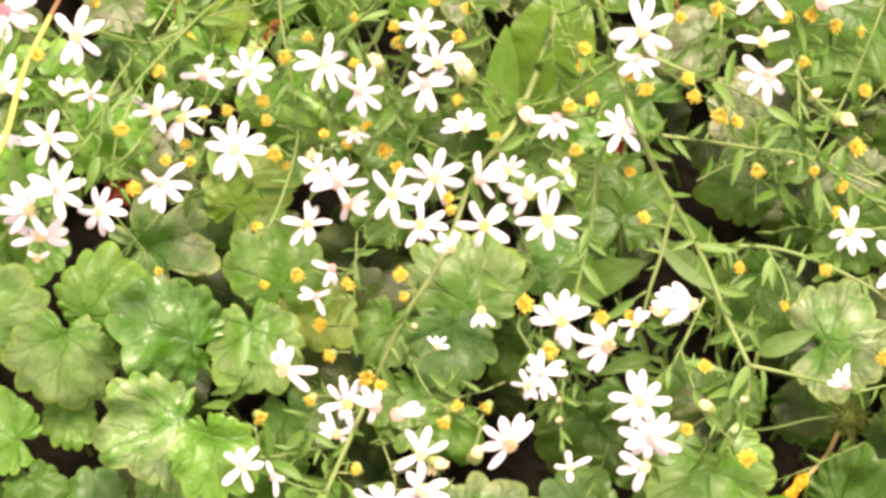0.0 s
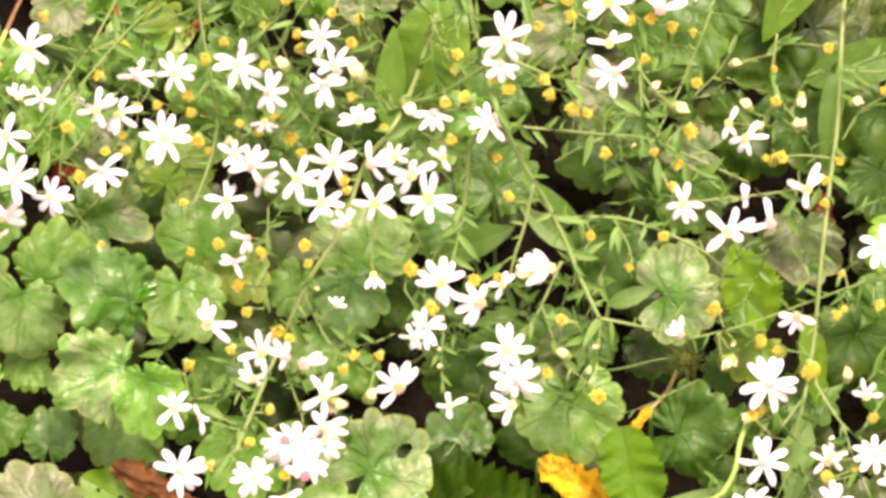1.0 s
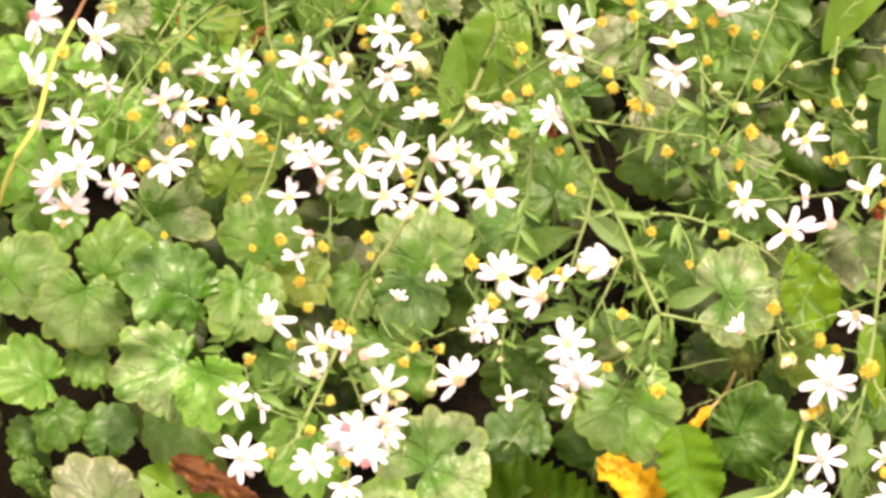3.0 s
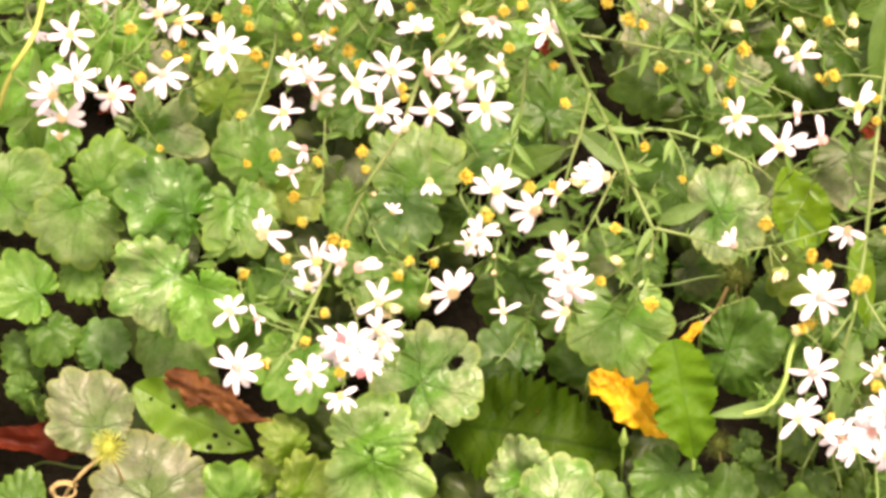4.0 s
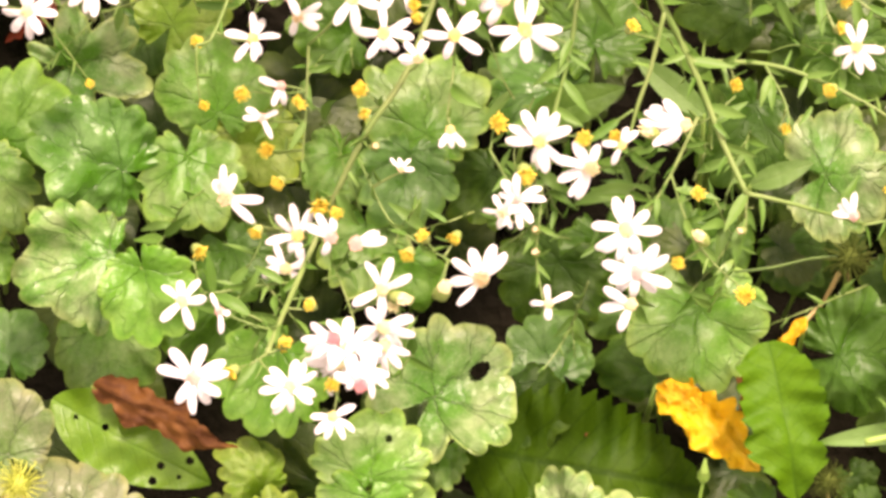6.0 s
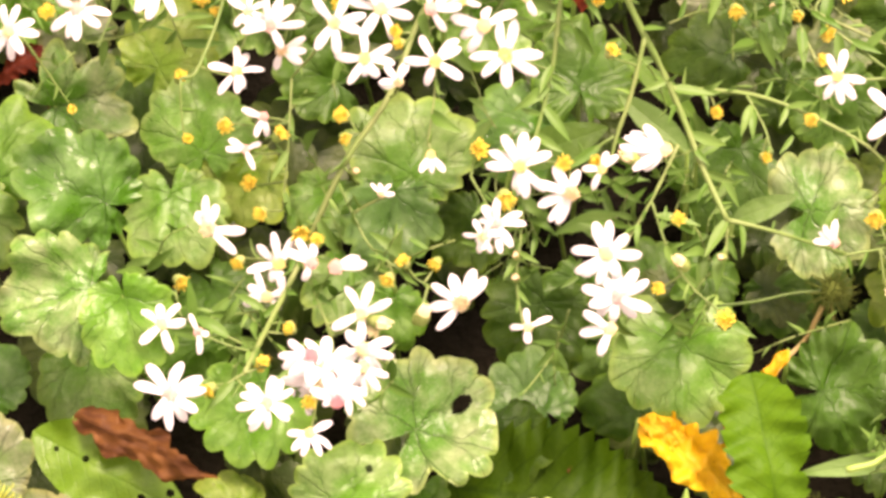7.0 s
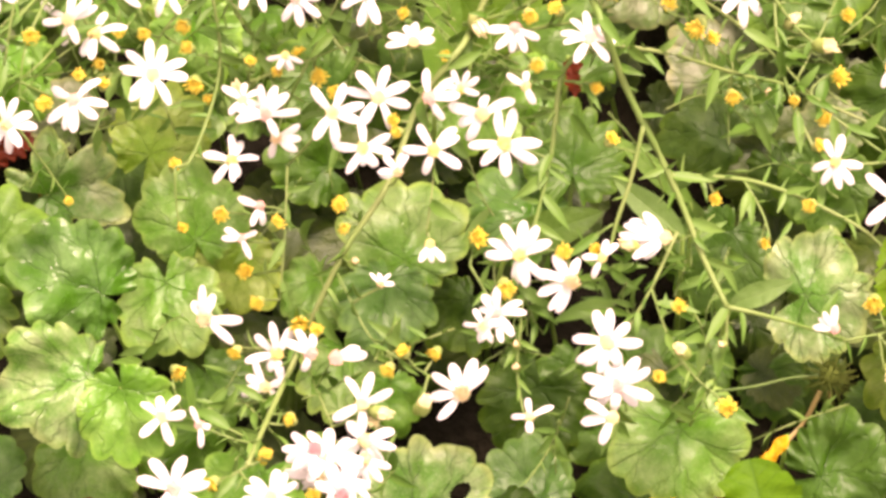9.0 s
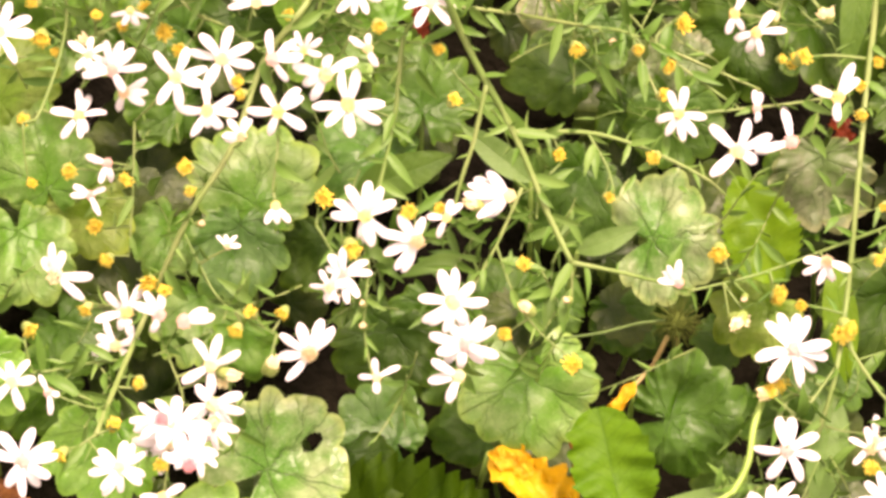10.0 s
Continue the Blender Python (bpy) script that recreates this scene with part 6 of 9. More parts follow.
flower(aster_top, (-0.0345, 0.0948, 0.0708), (-0.0341, 0.0983, 0.0653), 7.1, 9, "cream", petals=(185, 145, 75, 30, -30, -70, -115))
flower(aster_top, (-0.0246, 0.0771, 0.0946), (-0.0212, 0.0892, 0.0725), 5.9, 9, "pink", petals=(150, 85, 50, (0, 0.9), -40, -85, -125))
flower(aster_top, (-0.0099, 0.0821, 0.0867), (-0.0098, 0.0784, 0.0766), 6.4, 7, "pink", petals=(190, -110, -75, 15, 45, (150, 0.8)))
flower(aster_top, (-0.0007, 0.0720, 0.0852), (-0.0032, 0.0679, 0.0758), 5.5, 6, "cream", arc=(10, 185))
flower(aster_top, (-0.0365, 0.0735, 0.0576), (-0.0373, 0.0800, 0.0514), 5.0, 6, "cream")
flower(aster_top, (-0.0080, 0.0619, 0.0798), (-0.0032, 0.0679, 0.0758), 6.8, 8, "cream", petals=(75, 23, -15, -60, -125, 165, 130))
flower(aster_top, (0.0135, 0.0583, 0.0792), (0.0194, 0.0670, 0.0822), 7.1, 7, "cream", petals=(165, 30, (85, 0.6), (-120, 0.9), (-160, 0.8)))
flower(aster_top, (0.0221, 0.0595, 0.0890), (0.0251, 0.0644, 0.0838), 4.9, 6, "cream", petals=((150, 0.9), (90, 0.6), (-70, 0.8)))
flower(aster_top, (0.0090, 0.0622, 0.0827), (0.0066, 0.0681, 0.0787), 4.6, 5, "gold", arc=(-20, 160))
flower(aster_top, (-0.0389, 0.0615, 0.0526), (-0.0471, 0.0646, 0.0494), 6.0, 7, "gold", petals=(85, 62, 12, (-60, 0.6), (-85, 0.8), -135, 165))
flower(aster_top, (-0.0319, 0.1213, 0.0825), (-0.0370, 0.1276, 0.0786), 4.6, 6, "cream")
flower(aster_top, (-0.0542, 0.1207, 0.0832), (-0.0545, 0.1228, 0.0743), 6.7, 7, "gold", arc=(150, 390))
flower(aster_top, (-0.0275, 0.0803, 0.0646), (-0.0240, 0.0805, 0.0612), 4.0, 5, "gold", arc=(200, 330))
bud(aster_top, (-0.0769, 0.1149, 0.0786), (-0.0713, 0.1149, 0.0765), 1.7)
bud(aster_top, (-0.0859, 0.1002, 0.0945), (-0.0831, 0.1045, 0.0900), 1.7)
bud(aster_top, (-0.0715, 0.0859, 0.0864), (-0.0707, 0.0901, 0.0865), 1.8)
bud(aster_top, (-0.0656, 0.0984, 0.0766), (-0.0692, 0.0988, 0.0797), 1.8)
bud(aster_top, (-0.0495, 0.0914, 0.0572), (-0.0533, 0.0900, 0.0585), 1.9)
bud(aster_top, (-0.0486, 0.0863, 0.0570), (-0.0539, 0.0889, 0.0585), 1.7)
bud(aster_top, (-0.0625, 0.0828, 0.0706), (-0.0669, 0.0861, 0.0760), 1.7)
bud(aster_top, (-0.0577, 0.0867, 0.0623), (-0.0545, 0.0879, 0.0585), 1.6)
bud(aster_top, (-0.0695, 0.0646, 0.0843), (-0.0674, 0.0697, 0.0743), 1.5)
bud(aster_top, (-0.0652, 0.0694, 0.0718), (-0.0638, 0.0741, 0.0684), 1.5)
bud(aster_top, (-0.0661, 0.0738, 0.0725), (-0.0674, 0.0697, 0.0743), 1.4)
bud(aster_top, (-0.0471, 0.0795, 0.0528), (-0.0430, 0.0792, 0.0514), 2.2)
bud(aster_top, (-0.0441, 0.0780, 0.0494), (-0.0424, 0.0816, 0.0517), 1.4)
bud(aster_top, (-0.0760, 0.0565, 0.0867), (-0.0809, 0.0567, 0.0895), 2.0)
bud(aster_top, (-0.0442, 0.0984, 0.0667), (-0.0432, 0.0963, 0.0598), 1.9)
bud(aster_top, (-0.0386, 0.1021, 0.0699), (-0.0341, 0.0983, 0.0653), 1.5)
bud(aster_top, (-0.0353, 0.1176, 0.0776), (-0.0402, 0.1250, 0.0767), 2.0)
bud(aster_top, (-0.0273, 0.1043, 0.0756), (-0.0235, 0.1055, 0.0801), 1.4)
bud(aster_top, (-0.0207, 0.1084, 0.0841), (-0.0235, 0.1055, 0.0801), 1.7)
bud(aster_top, (-0.0136, 0.1105, 0.0867), (-0.0159, 0.1061, 0.0854), 1.7)
bud(aster_top, (-0.0175, 0.0981, 0.0840), (-0.0196, 0.1013, 0.0817), 1.5)
bud(aster_top, (-0.0272, 0.0933, 0.0739), (-0.0232, 0.0931, 0.0735), 1.4)
bud(aster_top, (-0.0026, 0.0794, 0.0839), (-0.0098, 0.0784, 0.0766), 1.5)
bud(aster_top, (-0.0350, 0.0822, 0.0584), (-0.0353, 0.0805, 0.0523), 1.4)
bud(aster_top, (-0.0205, 0.0757, 0.0634), (-0.0211, 0.0801, 0.0641), 2.2)
bud(aster_top, (-0.0170, 0.0689, 0.0692), (-0.0115, 0.0752, 0.0727), 1.7)
bud(aster_top, (0.0244, 0.0649, 0.0880), (0.0213, 0.0656, 0.0825), 1.7)
bud(aster_top, (0.0366, 0.0596, 0.0877), (0.0328, 0.0619, 0.0865), 1.5)
bud(aster_top, (-0.0510, 0.0620, 0.0496), (-0.0475, 0.0641, 0.0496), 1.6)
bud(aster_top, (-0.0494, 0.0494, 0.0448), (-0.0509, 0.0608, 0.0505), 1.3)
bud(aster_top, (-0.0530, 0.1169, 0.0719), (-0.0490, 0.1187, 0.0728), 1.4)
bud(aster_top, (-0.0098, 0.1172, 0.0853), (-0.0113, 0.1135, 0.0860), 1.5)
bud(aster_top, (0.0058, 0.0724, 0.0786), (0.0083, 0.0689, 0.0793), 1.4)
bud(aster_top, (-0.0293, 0.0792, 0.0593), (-0.0254, 0.0807, 0.0598), 1.4)
bud(aster_top, (-0.0216, 0.0918, 0.0773), (-0.0241, 0.0950, 0.0741), 2.2, "half")
bud(aster_top, (-0.0009, 0.0846, 0.0892), (-0.0098, 0.0784, 0.0766), 3.0, "half")
bud(aster_top, (-0.0377, 0.0794, 0.0508), (-0.0332, 0.0810, 0.0532), 2.0, "half")
bud(aster_top, (-0.0515, 0.1069, 0.0672), (-0.0531, 0.1107, 0.0683), 1.2, "tip")
aster_left = aster_plant((-0.0854, 0.2309, -0.0310), "thin tangled aster twigs with narrow green bracts")
stem(aster_left, [(-0.0854, 0.2309, -0.0300), (-0.0752, 0.1696, 0.0300), (-0.0654, 0.1236, 0.0766), (-0.0725, 0.1014, 0.0795), (-0.0806, 0.0750, 0.1010), (-0.0838, 0.0611, 0.0949)], 0.45, 0.30)
stem(aster_left, [(-0.0971, 0.0595, 0.0887), (-0.1027, 0.0563, 0.0818), (-0.1084, 0.0580, 0.0594), (-0.1128, 0.0512, 0.0605)], 0.26, 0.16)
stem(aster_left, [(-0.0511, 0.1255, 0.0755), (-0.0475, 0.1335, 0.0687), (-0.0430, 0.1399, 0.0635), (-0.0375, 0.1384, 0.0751)], 0.26, 0.16)
stem(aster_left, [(-0.0908, 0.0856, 0.0971), (-0.0933, 0.0842, 0.0927), (-0.0939, 0.0789, 0.0958), (-0.0943, 0.0730, 0.1006)], 0.26, 0.16)
stem(aster_left, [(-0.0466, 0.0988, 0.0447), (-0.0468, 0.1049, 0.0488), (-0.0521, 0.1111, 0.0475), (-0.0570, 0.1105, 0.0593)], 0.26, 0.16)
stem(aster_left, [(-0.0464, 0.0868, 0.0532), (-0.0415, 0.0876, 0.0485), (-0.0374, 0.0894, 0.0381), (-0.0332, 0.0823, 0.0448)], 0.26, 0.16)
stem(aster_left, [(-0.0945, 0.0791, 0.0916), (-0.1000, 0.0739, 0.0936), (-0.1078, 0.0749, 0.0844), (-0.1152, 0.0760, 0.0829)], 0.26, 0.16)
stem(aster_left, [(-0.1056, 0.0734, 0.0799), (-0.1145, 0.0730, 0.0729), (-0.1251, 0.0773, 0.0581), (-0.1318, 0.0778, 0.0675)], 0.26, 0.16)
stem(aster_left, [(-0.0704, 0.0636, 0.0606), (-0.0651, 0.0702, 0.0514), (-0.0599, 0.0774, 0.0418), (-0.0541, 0.0817, 0.0396)], 0.26, 0.16)
stem(aster_left, [(-0.0485, 0.0992, 0.0503), (-0.0433, 0.1027, 0.0528), (-0.0379, 0.1048, 0.0589), (-0.0320, 0.1060, 0.0649)], 0.26, 0.16)
stem(aster_left, [(-0.0690, 0.0869, 0.0612), (-0.0731, 0.0779, 0.0705), (-0.0775, 0.0709, 0.0752), (-0.0816, 0.0650, 0.0756)], 0.26, 0.16)
stem(aster_left, [(-0.0875, 0.0588, 0.0911), (-0.0929, 0.0584, 0.0770), (-0.0967, 0.0526, 0.0757), (-0.1006, 0.0470, 0.0735)], 0.26, 0.16)
stem(aster_left, [(-0.0945, 0.0767, 0.1006), (-0.0985, 0.0764, 0.0940), (-0.1005, 0.0729, 0.0921), (-0.1027, 0.0688, 0.0920)], 0.26, 0.16)
stem(aster_left, [(-0.0995, 0.0579, 0.0837), (-0.0973, 0.0655, 0.0797), (-0.0947, 0.0655, 0.0953), (-0.0951, 0.0752, 0.0883)], 0.26, 0.16)
stem(aster_left, [(-0.0585, 0.0950, 0.0556), (-0.0605, 0.1003, 0.0550), (-0.0616, 0.1024, 0.0615), (-0.0638, 0.1092, 0.0576)], 0.26, 0.16)
stem(aster_left, [(-0.1056, 0.1028, 0.0788), (-0.1036, 0.1133, 0.0758), (-0.0998, 0.1216, 0.0764), (-0.0938, 0.1267, 0.0811)], 0.26, 0.16)
stem(aster_left, [(-0.0427, 0.1288, 0.0629), (-0.0420, 0.1201, 0.0625), (-0.0420, 0.1119, 0.0609), (-0.0385, 0.1049, 0.0589)], 0.26, 0.16)
stem(aster_left, [(-0.0913, 0.0688, 0.0951), (-0.0893, 0.0782, 0.0853), (-0.0868, 0.0841, 0.0848), (-0.0820, 0.0823, 0.1007)], 0.26, 0.16)
stem(aster_left, [(-0.0938, 0.0982, 0.0842), (-0.0970, 0.0855, 0.0948), (-0.1043, 0.0834, 0.0847), (-0.1126, 0.0817, 0.0774)], 0.26, 0.16)
stem(aster_left, [(-0.0724, 0.0603, 0.0628), (-0.0752, 0.0548, 0.0669), (-0.0790, 0.0527, 0.0635), (-0.0812, 0.0455, 0.0715)], 0.26, 0.16)
stem(aster_left, [(-0.0818, 0.0956, 0.0954), (-0.0750, 0.0970, 0.0859), (-0.0695, 0.0952, 0.0769), (-0.0643, 0.1015, 0.0529)], 0.26, 0.16)
stem(aster_left, [(-0.0498, 0.0768, 0.0498), (-0.0553, 0.0766, 0.0493), (-0.0612, 0.0803, 0.0437), (-0.0652, 0.0766, 0.0576)], 0.26, 0.16)
stem(aster_left, [(-0.0387, 0.0992, 0.0601), (-0.0419, 0.1017, 0.0429), (-0.0450, 0.0923, 0.0562), (-0.0495, 0.0909, 0.0517)], 0.26, 0.16)
stem(aster_left, [(-0.0338, 0.1021, 0.0595), (-0.0322, 0.1093, 0.0529), (-0.0307, 0.1118, 0.0574), (-0.0306, 0.1108, 0.0699)], 0.26, 0.16)
stem(aster_left, [(-0.0886, 0.0848, 0.0903), (-0.0912, 0.0805, 0.0929), (-0.0939, 0.0765, 0.0954), (-0.0957, 0.0710, 0.0999)], 0.26, 0.16)
stem(aster_left, [(-0.0405, 0.0719, 0.0367), (-0.0373, 0.0803, 0.0382), (-0.0345, 0.0852, 0.0486), (-0.0351, 0.0949, 0.0485)], 0.26, 0.16)
stem(aster_left, [(-0.0862, 0.1064, 0.0788), (-0.0880, 0.0972, 0.0940), (-0.0890, 0.0924, 0.0955), (-0.0909, 0.0888, 0.0951)], 0.26, 0.16)
stem(aster_left, [(-0.0832, 0.0599, 0.0873), (-0.0768, 0.0645, 0.0899), (-0.0728, 0.0747, 0.0822), (-0.0669, 0.0835, 0.0738)], 0.26, 0.16)
stem(aster_left, [(-0.0680, 0.1218, 0.0729), (-0.0651, 0.1270, 0.0668), (-0.0617, 0.1311, 0.0617), (-0.0566, 0.1247, 0.0739)], 0.26, 0.16)
stem(aster_left, [(-0.0374, 0.1218, 0.0564), (-0.0333, 0.1092, 0.0666), (-0.0310, 0.1069, 0.0542), (-0.0256, 0.0940, 0.0675)], 0.26, 0.16)
stem(aster_left, [(-0.0401, 0.1288, 0.0639), (-0.0406, 0.1291, 0.0754), (-0.0406, 0.1362, 0.0731), (-0.0411, 0.1388, 0.0797)], 0.26, 0.16)
stem(aster_left, [(-0.0565, 0.0918, 0.0422), (-0.0591, 0.0911, 0.0534), (-0.0629, 0.0913, 0.0597), (-0.0657, 0.0929, 0.0656)], 0.26, 0.16)
stem(aster_left, [(-0.0907, 0.1227, 0.0788), (-0.0979, 0.1224, 0.0763), (-0.1058, 0.1249, 0.0656), (-0.1117, 0.1196, 0.0726)], 0.26, 0.16)
stem(aster_left, [(-0.0777, 0.0784, 0.0827), (-0.0780, 0.0832, 0.0839), (-0.0774, 0.0841, 0.0935), (-0.0778, 0.0924, 0.0868)], 0.26, 0.16)
stem(aster_left, [(-0.0731, 0.1091, 0.0761), (-0.0680, 0.1090, 0.0714), (-0.0639, 0.1106, 0.0602), (-0.0598, 0.1110, 0.0508)], 0.26, 0.16)
stem(aster_left, [(-0.0961, 0.0677, 0.0826), (-0.0884, 0.0694, 0.0888), (-0.0838, 0.0775, 0.0856), (-0.0778, 0.0850, 0.0801)], 0.26, 0.16)
stem(aster_left, [(-0.0367, 0.0971, 0.0460), (-0.0335, 0.0995, 0.0494), (-0.0306, 0.0988, 0.0608), (-0.0282, 0.1023, 0.0628)], 0.26, 0.16)
stem(aster_left, [(-0.0960, 0.0711, 0.0806), (-0.0956, 0.0677, 0.0975), (-0.0983, 0.0761, 0.0870), (-0.0997, 0.0806, 0.0858)], 0.26, 0.16)
stem(aster_left, [(-0.0596, 0.0828, 0.0576), (-0.0560, 0.0814, 0.0496), (-0.0532, 0.0751, 0.0504), (-0.0512, 0.0761, 0.0343)], 0.26, 0.16)
stem(aster_left, [(-0.0355, 0.1171, 0.0749), (-0.0415, 0.1162, 0.0676), (-0.0472, 0.1149, 0.0601), (-0.0520, 0.1075, 0.0658)], 0.26, 0.16)
stem(aster_left, [(-0.0620, 0.0883, 0.0608), (-0.0587, 0.1000, 0.0511), (-0.0560, 0.1087, 0.0505), (-0.0527, 0.1160, 0.0524)], 0.26, 0.16)
stem(aster_left, [(-0.0349, 0.0937, 0.0580), (-0.0351, 0.1042, 0.0499), (-0.0318, 0.1025, 0.0679), (-0.0289, 0.1109, 0.0624)], 0.26, 0.16)
stem(aster_left, [(-0.0678, 0.0621, 0.0619), (-0.0652, 0.0699, 0.0616), (-0.0631, 0.0806, 0.0546), (-0.0584, 0.0850, 0.0605)], 0.26, 0.16)
stem(aster_left, [(-0.0747, 0.0892, 0.0844), (-0.0702, 0.0927, 0.0768), (-0.0656, 0.0964, 0.0717), (-0.0612, 0.1003, 0.0617)], 0.26, 0.16)
stem(aster_left, [(-0.0646, 0.0721, 0.0522), (-0.0692, 0.0771, 0.0570), (-0.0719, 0.0750, 0.0788), (-0.0760, 0.0759, 0.0915)], 0.26, 0.16)
stem(aster_left, [(-0.0631, 0.0956, 0.0566), (-0.0638, 0.0909, 0.0535), (-0.0644, 0.0863, 0.0500), (-0.0664, 0.0783, 0.0562)], 0.26, 0.16)
stem(aster_left, [(-0.0721, 0.0767, 0.0644), (-0.0775, 0.0697, 0.0748), (-0.0840, 0.0675, 0.0787), (-0.0905, 0.0672, 0.0825)], 0.26, 0.16)
bud(aster_left, (-0.0786, 0.0673, 0.0957), (-0.0826, 0.0663, 0.0972), 2.0)
aster_crown = aster_plant((-0.0006, 0.2301, -0.0310), "leafy aster twigs crossing above small flowers")
stem(aster_crown, [(-0.0006, 0.2301, -0.0300), (-0.0005, 0.1690, 0.0300), (-0.0036, 0.1175, 0.0846), (-0.0096, 0.0974, 0.0874), (-0.0195, 0.0835, 0.0689), (-0.0263, 0.0757, 0.0554)], 0.45, 0.30)
stem(aster_crown, [(0.0183, 0.0638, 0.0671), (0.0222, 0.0631, 0.0683), (0.0261, 0.0629, 0.0706), (0.0300, 0.0594, 0.0799)], 0.26, 0.16)
stem(aster_crown, [(-0.0158, 0.0949, 0.0827), (-0.0090, 0.0964, 0.0869), (-0.0026, 0.1030, 0.0796), (0.0047, 0.1043, 0.0809)], 0.26, 0.16)
stem(aster_crown, [(-0.0202, 0.0740, 0.0524), (-0.0213, 0.0845, 0.0443), (-0.0212, 0.0874, 0.0539), (-0.0205, 0.0884, 0.0679)], 0.26, 0.16)
stem(aster_crown, [(0.0141, 0.0758, 0.0630), (0.0216, 0.0671, 0.0800), (0.0283, 0.0676, 0.0709), (0.0332, 0.0619, 0.0701)], 0.26, 0.16)
stem(aster_crown, [(-0.0145, 0.0941, 0.0633), (-0.0084, 0.0871, 0.0731), (-0.0031, 0.0845, 0.0710), (0.0007, 0.0829, 0.0629)], 0.26, 0.16)
stem(aster_crown, [(0.0030, 0.0946, 0.0688), (0.0028, 0.0944, 0.0811), (0.0005, 0.1040, 0.0703), (-0.0021, 0.1061, 0.0752)], 0.26, 0.16)
stem(aster_crown, [(-0.0114, 0.0917, 0.0707), (-0.0115, 0.0935, 0.0840), (-0.0117, 0.1064, 0.0726), (-0.0075, 0.1117, 0.0747)], 0.26, 0.16)
stem(aster_crown, [(0.0153, 0.1094, 0.0807), (0.0078, 0.1141, 0.0747), (0.0002, 0.1167, 0.0708), (-0.0070, 0.1113, 0.0828)], 0.26, 0.16)
stem(aster_crown, [(-0.0316, 0.0757, 0.0503), (-0.0354, 0.0880, 0.0349), (-0.0369, 0.0861, 0.0533), (-0.0410, 0.0961, 0.0427)], 0.26, 0.16)
stem(aster_crown, [(-0.0450, 0.1193, 0.0506), (-0.0385, 0.1065, 0.0643), (-0.0322, 0.0996, 0.0670), (-0.0265, 0.0955, 0.0627)], 0.26, 0.16)
stem(aster_crown, [(-0.0043, 0.0803, 0.0614), (-0.0060, 0.0830, 0.0650), (-0.0081, 0.0874, 0.0642), (-0.0102, 0.0897, 0.0682)], 0.26, 0.16)
stem(aster_crown, [(-0.0134, 0.1092, 0.0766), (-0.0162, 0.1156, 0.0784), (-0.0201, 0.1248, 0.0735), (-0.0239, 0.1287, 0.0791)], 0.26, 0.16)
stem(aster_crown, [(0.0188, 0.1029, 0.0847), (0.0216, 0.0935, 0.0904), (0.0245, 0.0850, 0.0945), (0.0276, 0.0831, 0.0844)], 0.26, 0.16)
stem(aster_crown, [(-0.0112, 0.0638, 0.0617), (-0.0189, 0.0744, 0.0492), (-0.0263, 0.0822, 0.0436), (-0.0332, 0.0852, 0.0493)], 0.26, 0.16)
stem(aster_crown, [(-0.0165, 0.0889, 0.0758), (-0.0200, 0.0922, 0.0724), (-0.0236, 0.0951, 0.0692), (-0.0272, 0.0977, 0.0672)], 0.26, 0.16)
stem(aster_crown, [(-0.0101, 0.0928, 0.0766), (-0.0089, 0.0888, 0.0729), (-0.0083, 0.0849, 0.0688), (-0.0054, 0.0763, 0.0771)], 0.26, 0.16)
stem(aster_crown, [(-0.0173, 0.0932, 0.0664), (-0.0218, 0.0931, 0.0682), (-0.0273, 0.1003, 0.0507), (-0.0311, 0.0986, 0.0594)], 0.26, 0.16)
stem(aster_crown, [(-0.0449, 0.0909, 0.0467), (-0.0445, 0.0877, 0.0434), (-0.0419, 0.0822, 0.0470), (-0.0391, 0.0822, 0.0397)], 0.26, 0.16)
stem(aster_crown, [(-0.0407, 0.1123, 0.0613), (-0.0369, 0.1085, 0.0596), (-0.0334, 0.1061, 0.0543), (-0.0287, 0.0986, 0.0616)], 0.26, 0.16)
stem(aster_crown, [(-0.0376, 0.1231, 0.0626), (-0.0341, 0.1214, 0.0613), (-0.0311, 0.1171, 0.0632), (-0.0280, 0.1112, 0.0686)], 0.26, 0.16)
stem(aster_crown, [(-0.0216, 0.1007, 0.0601), (-0.0249, 0.1072, 0.0632), (-0.0299, 0.1104, 0.0704), (-0.0374, 0.1150, 0.0678)], 0.26, 0.16)
stem(aster_crown, [(-0.0122, 0.1049, 0.0809), (-0.0130, 0.1042, 0.0682), (-0.0157, 0.0936, 0.0796), (-0.0191, 0.0930, 0.0687)], 0.26, 0.16)
stem(aster_crown, [(-0.0413, 0.1258, 0.0623), (-0.0498, 0.1278, 0.0616), (-0.0578, 0.1271, 0.0670), (-0.0660, 0.1291, 0.0676)], 0.26, 0.16)
stem(aster_crown, [(-0.0389, 0.1022, 0.0439), (-0.0340, 0.0918, 0.0486), (-0.0307, 0.0860, 0.0418), (-0.0270, 0.0748, 0.0472)], 0.26, 0.16)
stem(aster_crown, [(0.0210, 0.0693, 0.0804), (0.0156, 0.0765, 0.0736), (0.0096, 0.0800, 0.0727), (0.0053, 0.0844, 0.0751)], 0.26, 0.16)
stem(aster_crown, [(0.0021, 0.0668, 0.0621), (0.0083, 0.0710, 0.0619), (0.0143, 0.0699, 0.0761), (0.0200, 0.0757, 0.0736)], 0.26, 0.16)
stem(aster_crown, [(-0.0186, 0.0871, 0.0579), (-0.0227, 0.0962, 0.0571), (-0.0256, 0.0975, 0.0739), (-0.0292, 0.1134, 0.0592)], 0.26, 0.16)
